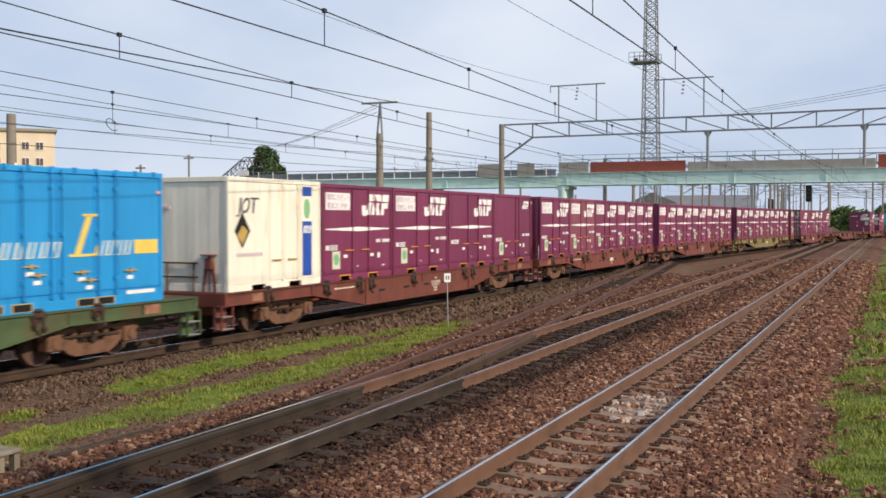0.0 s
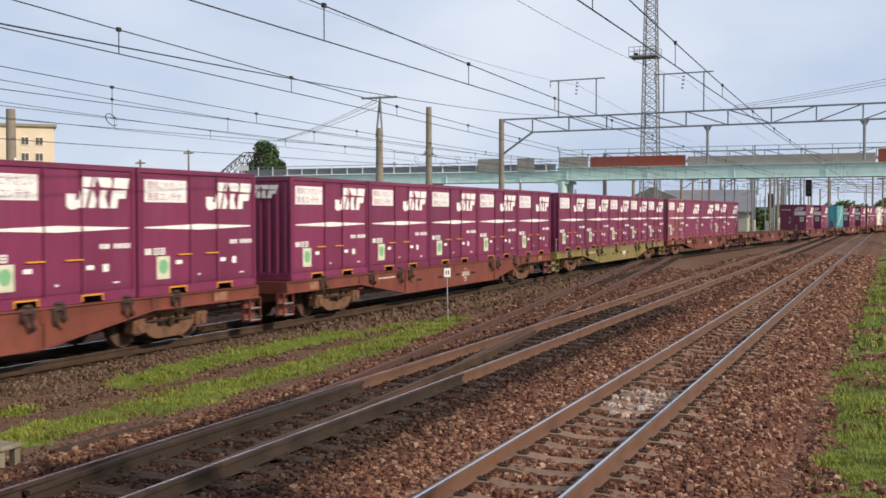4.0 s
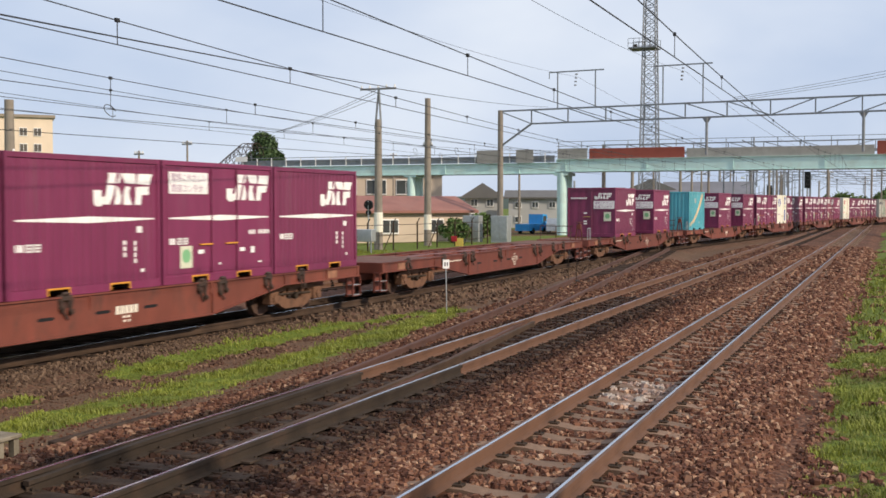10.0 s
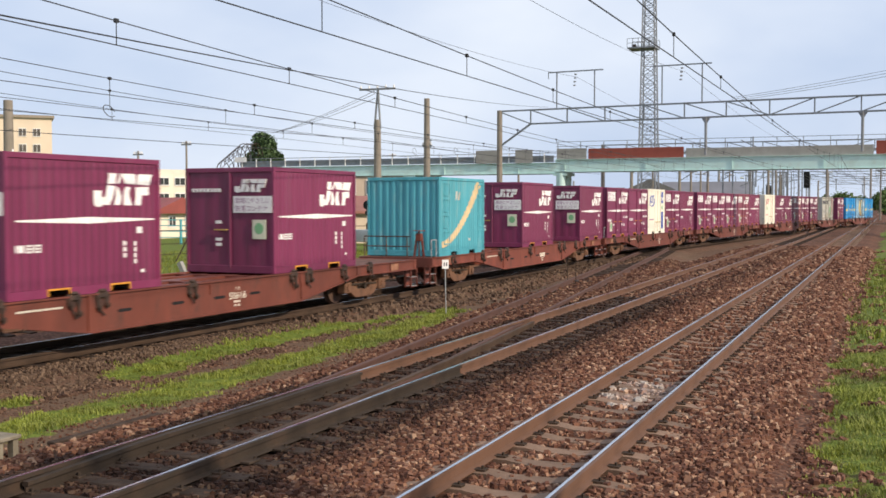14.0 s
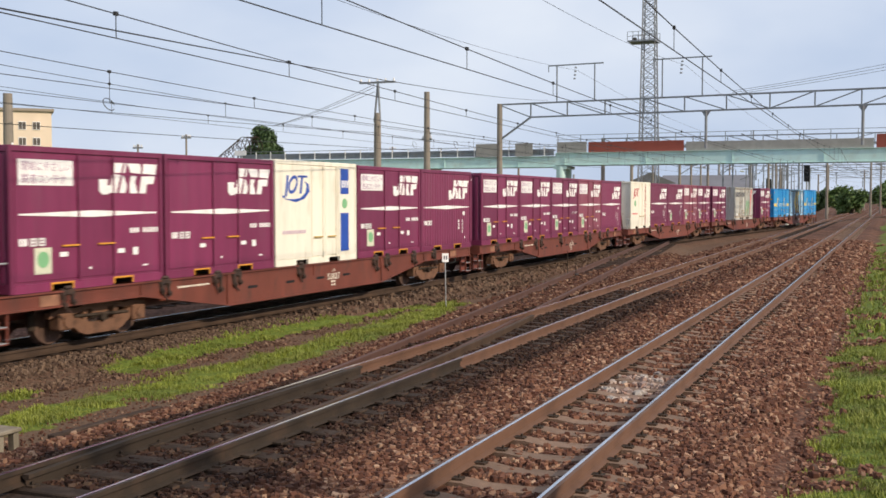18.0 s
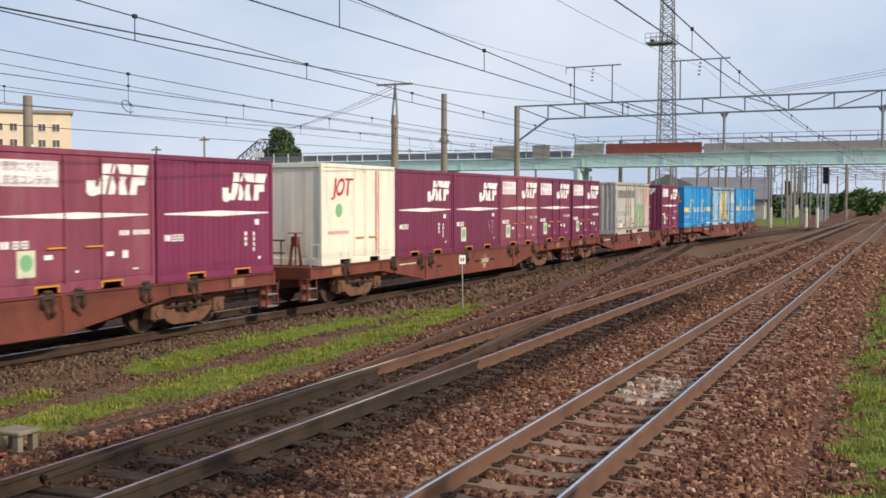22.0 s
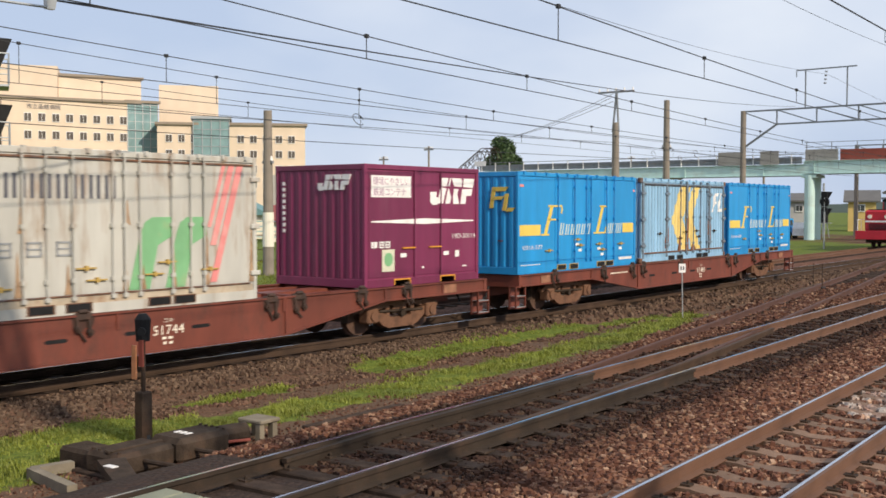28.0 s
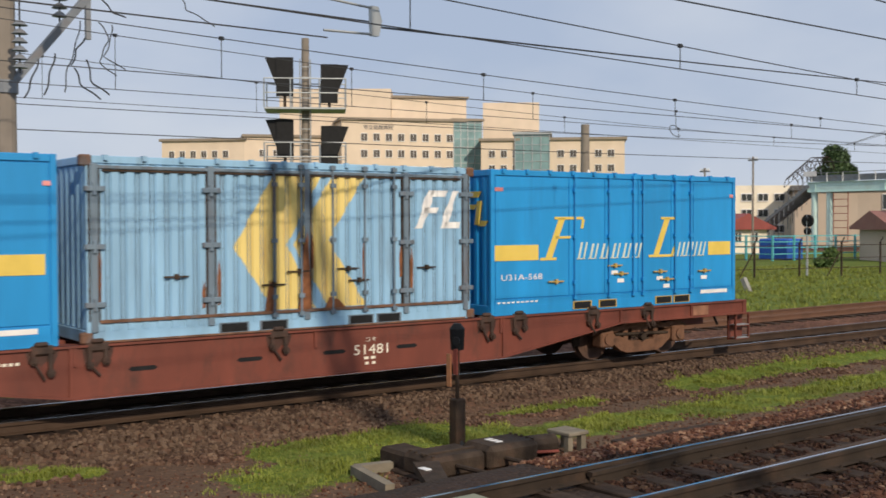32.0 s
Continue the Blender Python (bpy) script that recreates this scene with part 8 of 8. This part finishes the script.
def stone_material():
    m = bpy.data.materials.new("broken_ballast_stone")
    m.use_nodes = True
    n, l = m.node_tree.nodes, m.node_tree.links
    bs = n["Principled BSDF"]
    bs.inputs["Roughness"].default_value = 0.9
    bs.inputs["Specular IOR Level"].default_value = 0.25
    ge = n.new("ShaderNodeNewGeometry")
    rp = n.new("ShaderNodeValToRGB")
    e = rp.color_ramp.elements
    e[0].position, e[0].color = 0.0, (0.041, 0.0165, 0.010, 1)
    e[1].position, e[1].color = 1.0, (0.28, 0.18, 0.12, 1)
    for p, c in ((0.35, (0.082, 0.034, 0.0215, 1)), (0.65, (0.120, 0.055, 0.034, 1)), (0.88, (0.175, 0.094, 0.060, 1))):
        e.new(p).color = c
    l.new(ge.outputs["Random Per Island"], rp.inputs["Fac"])
    at = n.new("ShaderNodeAttribute")
    at.attribute_name = "tint"
    mu = n.new("ShaderNodeVectorMath")
    mu.operation = 'SCALE'
    l.new(rp.outputs["Color"], mu.inputs[0])
    l.new(at.outputs["Fac"], mu.inputs["Scale"])
    pw = n.new("ShaderNodeMapRange")
    pw.inputs["From Min"].default_value, pw.inputs["From Max"].default_value = 2.0, 3.2
    pw.inputs["To Max"].default_value = 0.85
    l.new(at.outputs["Fac"], pw.inputs["Value"])
    mx = n.new("ShaderNodeMix")
    mx.data_type = 'RGBA'
    mx.inputs["B"].default_value = (0.42, 0.40, 0.37, 1)
    l.new(pw.outputs["Result"], mx.inputs["Factor"])
    # sandy dust on the stones beside the train's track
    du = n.new("ShaderNodeAttribute")
    du.attribute_name = "dusty"
    rd = n.new("ShaderNodeValToRGB")
    rd.color_ramp.elements[0].color = (0.044, 0.024, 0.016, 1)
    rd.color_ramp.elements[1].color = (0.165, 0.108, 0.072, 1)
    l.new(ge.outputs["Random Per Island"], rd.inputs["Fac"])
    dm = n.new("ShaderNodeMix")
    dm.data_type = 'RGBA'
    l.new(du.outputs["Fac"], dm.inputs["Factor"])
    l.new(mu.outputs["Vector"], dm.inputs["A"])
    l.new(rd.outputs["Color"], dm.inputs["B"])
    l.new(dm.outputs["Result"], mx.inputs["A"])
    l.new(mx.outputs["Result"], bs.inputs["Base Color"])
    return m


def scatter_stones():
    rs = np.random.RandomState(9)
    cube = np.array([(-1, -1, -1), (1, -1, -1), (1, 1, -1), (-1, 1, -1), (-0.8, -0.7, 1), (0.7, -0.8, 1), (0.8, 0.7, 1), (-0.7, 0.8, 1)], float)
    quads = np.array([(4, 5, 6, 7), (0, 1, 5, 4), (1, 2, 6, 5), (2, 3, 7, 6), (3, 0, 4, 7)])
    V, Fc, tint, dusty = [], [], [], []
    count = 0

    def field(x0, x1, y0, y1, n, s0, s1, keep):
        nonlocal count
        for x, y in zip(rs.uniform(x0, x1, n), rs.uniform(y0, y1, n)):
            t_ = keep(x, y)
            if not t_:
                continue
            s = rs.uniform(s0, s1)
            p = cube * (rs.uniform(0.6, 1.2, 3) * s) + rs.uniform(-0.28, 0.28, (8, 3)) * s
            a = rs.uniform(0, 6.283)
            c, q = math.cos(a), math.sin(a)
            R = np.array(((c, -q, 0), (q, c, 0), (0, 0, 1)))
            tl = rs.uniform(-0.5, 0.5)
            R = R @ np.array(((1, 0, 0), (0, math.cos(tl), -math.sin(tl)), (0, math.sin(tl), math.cos(tl))))
            V.append(p @ R.T + (x, y, ground_z(x, y) + s * rs.uniform(-0.1, 0.45)))
            Fc.append(quads + 8 * count)
            tint.extend([t_] * 8)
            dusty.extend([min(1.0, max(0.0, 1.25 - abs(x - tx(y) - 1.6) * 0.55))] * 8)
            count += 1

    def clear(x, y, tracks):
        for tr in tracks:
            for o in (-GAUGE, GAUGE):
                if abs(x - tr - o) < 0.09:
                    return False
        return True

    def keep_ab(x, y):
        if not clear(x, y, (XA, XB)):
            return 0
        ph = (y - 5.5) % 0.61
        if abs(x - XA) < 1.02 and (ph < 0.15 or ph > 0.46) and rs.rand() < (0.93 if abs(x - XA) < 0.5 else 0.6):
            return 0
        if grassy(x, y) > 0.45:
            return 0
        t_ = 1.45 if x > XA - 1.2 else 1.1
        if XB + 1.3 < x < XA - 1.2:      # cleaner away from the points
            t_ = min(1.55, 0.72 + 0.85 * (x - XB - 1.3) / 1.0)
        if abs(x - XB) < 1.3 and y < 30:      # oil-black ballast in the points
            t_ = 0.28 + 0.26 * abs(noise.noise((x * 1.5, y * 1.5, 2)))
        dxy = math.hypot((x - XA + 0.12) / 0.62, (y - 14.8) / 1.05) + 0.5 * noise.noise((x * 3, y * 3, 4))
        if dxy < 1.0:      # spilt white powder
            t_ = 2.6 + 1.1 * noise.noise((x * 4, y * 4, 0))
        return t_

    def keep_t(x, y):
        d = x - tx(y)
        if d < 0.8 or d > 2.7 + 0.5 * noise.noise((x, y, 0)) or (d > 1.7 and grassy(x, y) > 0.5):
            return 0
        return 1.25 + 0.3 * noise.noise((x * 0.7, y * 0.7, 6)) if d > 1.15 else 0.55

    field(-9.3, 0.2, 7.6, 13.5, 26000, 0.015, 0.036, keep_ab)
    field(-9.3, 0.2, 13.5, 22, 24000, 0.019, 0.041, keep_ab)
    field(-9.5, 0.2, 22, 40, 20000, 0.026, 0.052, keep_ab)
    field(-9.5, 0.2, 40, 72, 11000, 0.045, 0.080, keep_ab)
    field(-14.0, -10.5, 2, 22, 22000, 0.017, 0.036, keep_t)
    field(-14.5, -8.0, 22, 55, 9000, 0.034, 0.065, lambda x, y: keep_t(x, y) or (1.0 if XB - 3.5 < x < XB - 1 and grassy(x, y) < 0.4 else 0))
    # small stones trodden into the bare soil
    field(-13.2, -8.9, 3, 27, 16000, 0.007, 0.018, lambda x, y: 1.0 if grassy(x, y) < 0.5 and x - tx(y) > 1.9 else 0)
    V = np.concatenate(V)
    Fc = np.concatenate(Fc)
    me = bpy.data.meshes.new("ballast_stones")
    me.from_pydata(V.tolist(), [], Fc.tolist())
    a = me.attributes.new("tint", 'FLOAT', 'POINT')
    a.data.foreach_set("value", tint)
    a = me.attributes.new("dusty", 'FLOAT', 'POINT')
    a.data.foreach_set("value", dusty)
    me.materials.append(stone_material())
    tagged(new("ballast_stones", me), "loose angular reddish brown ballast stones", "ballast", "", "stuff")


scatter_stones()


motions()
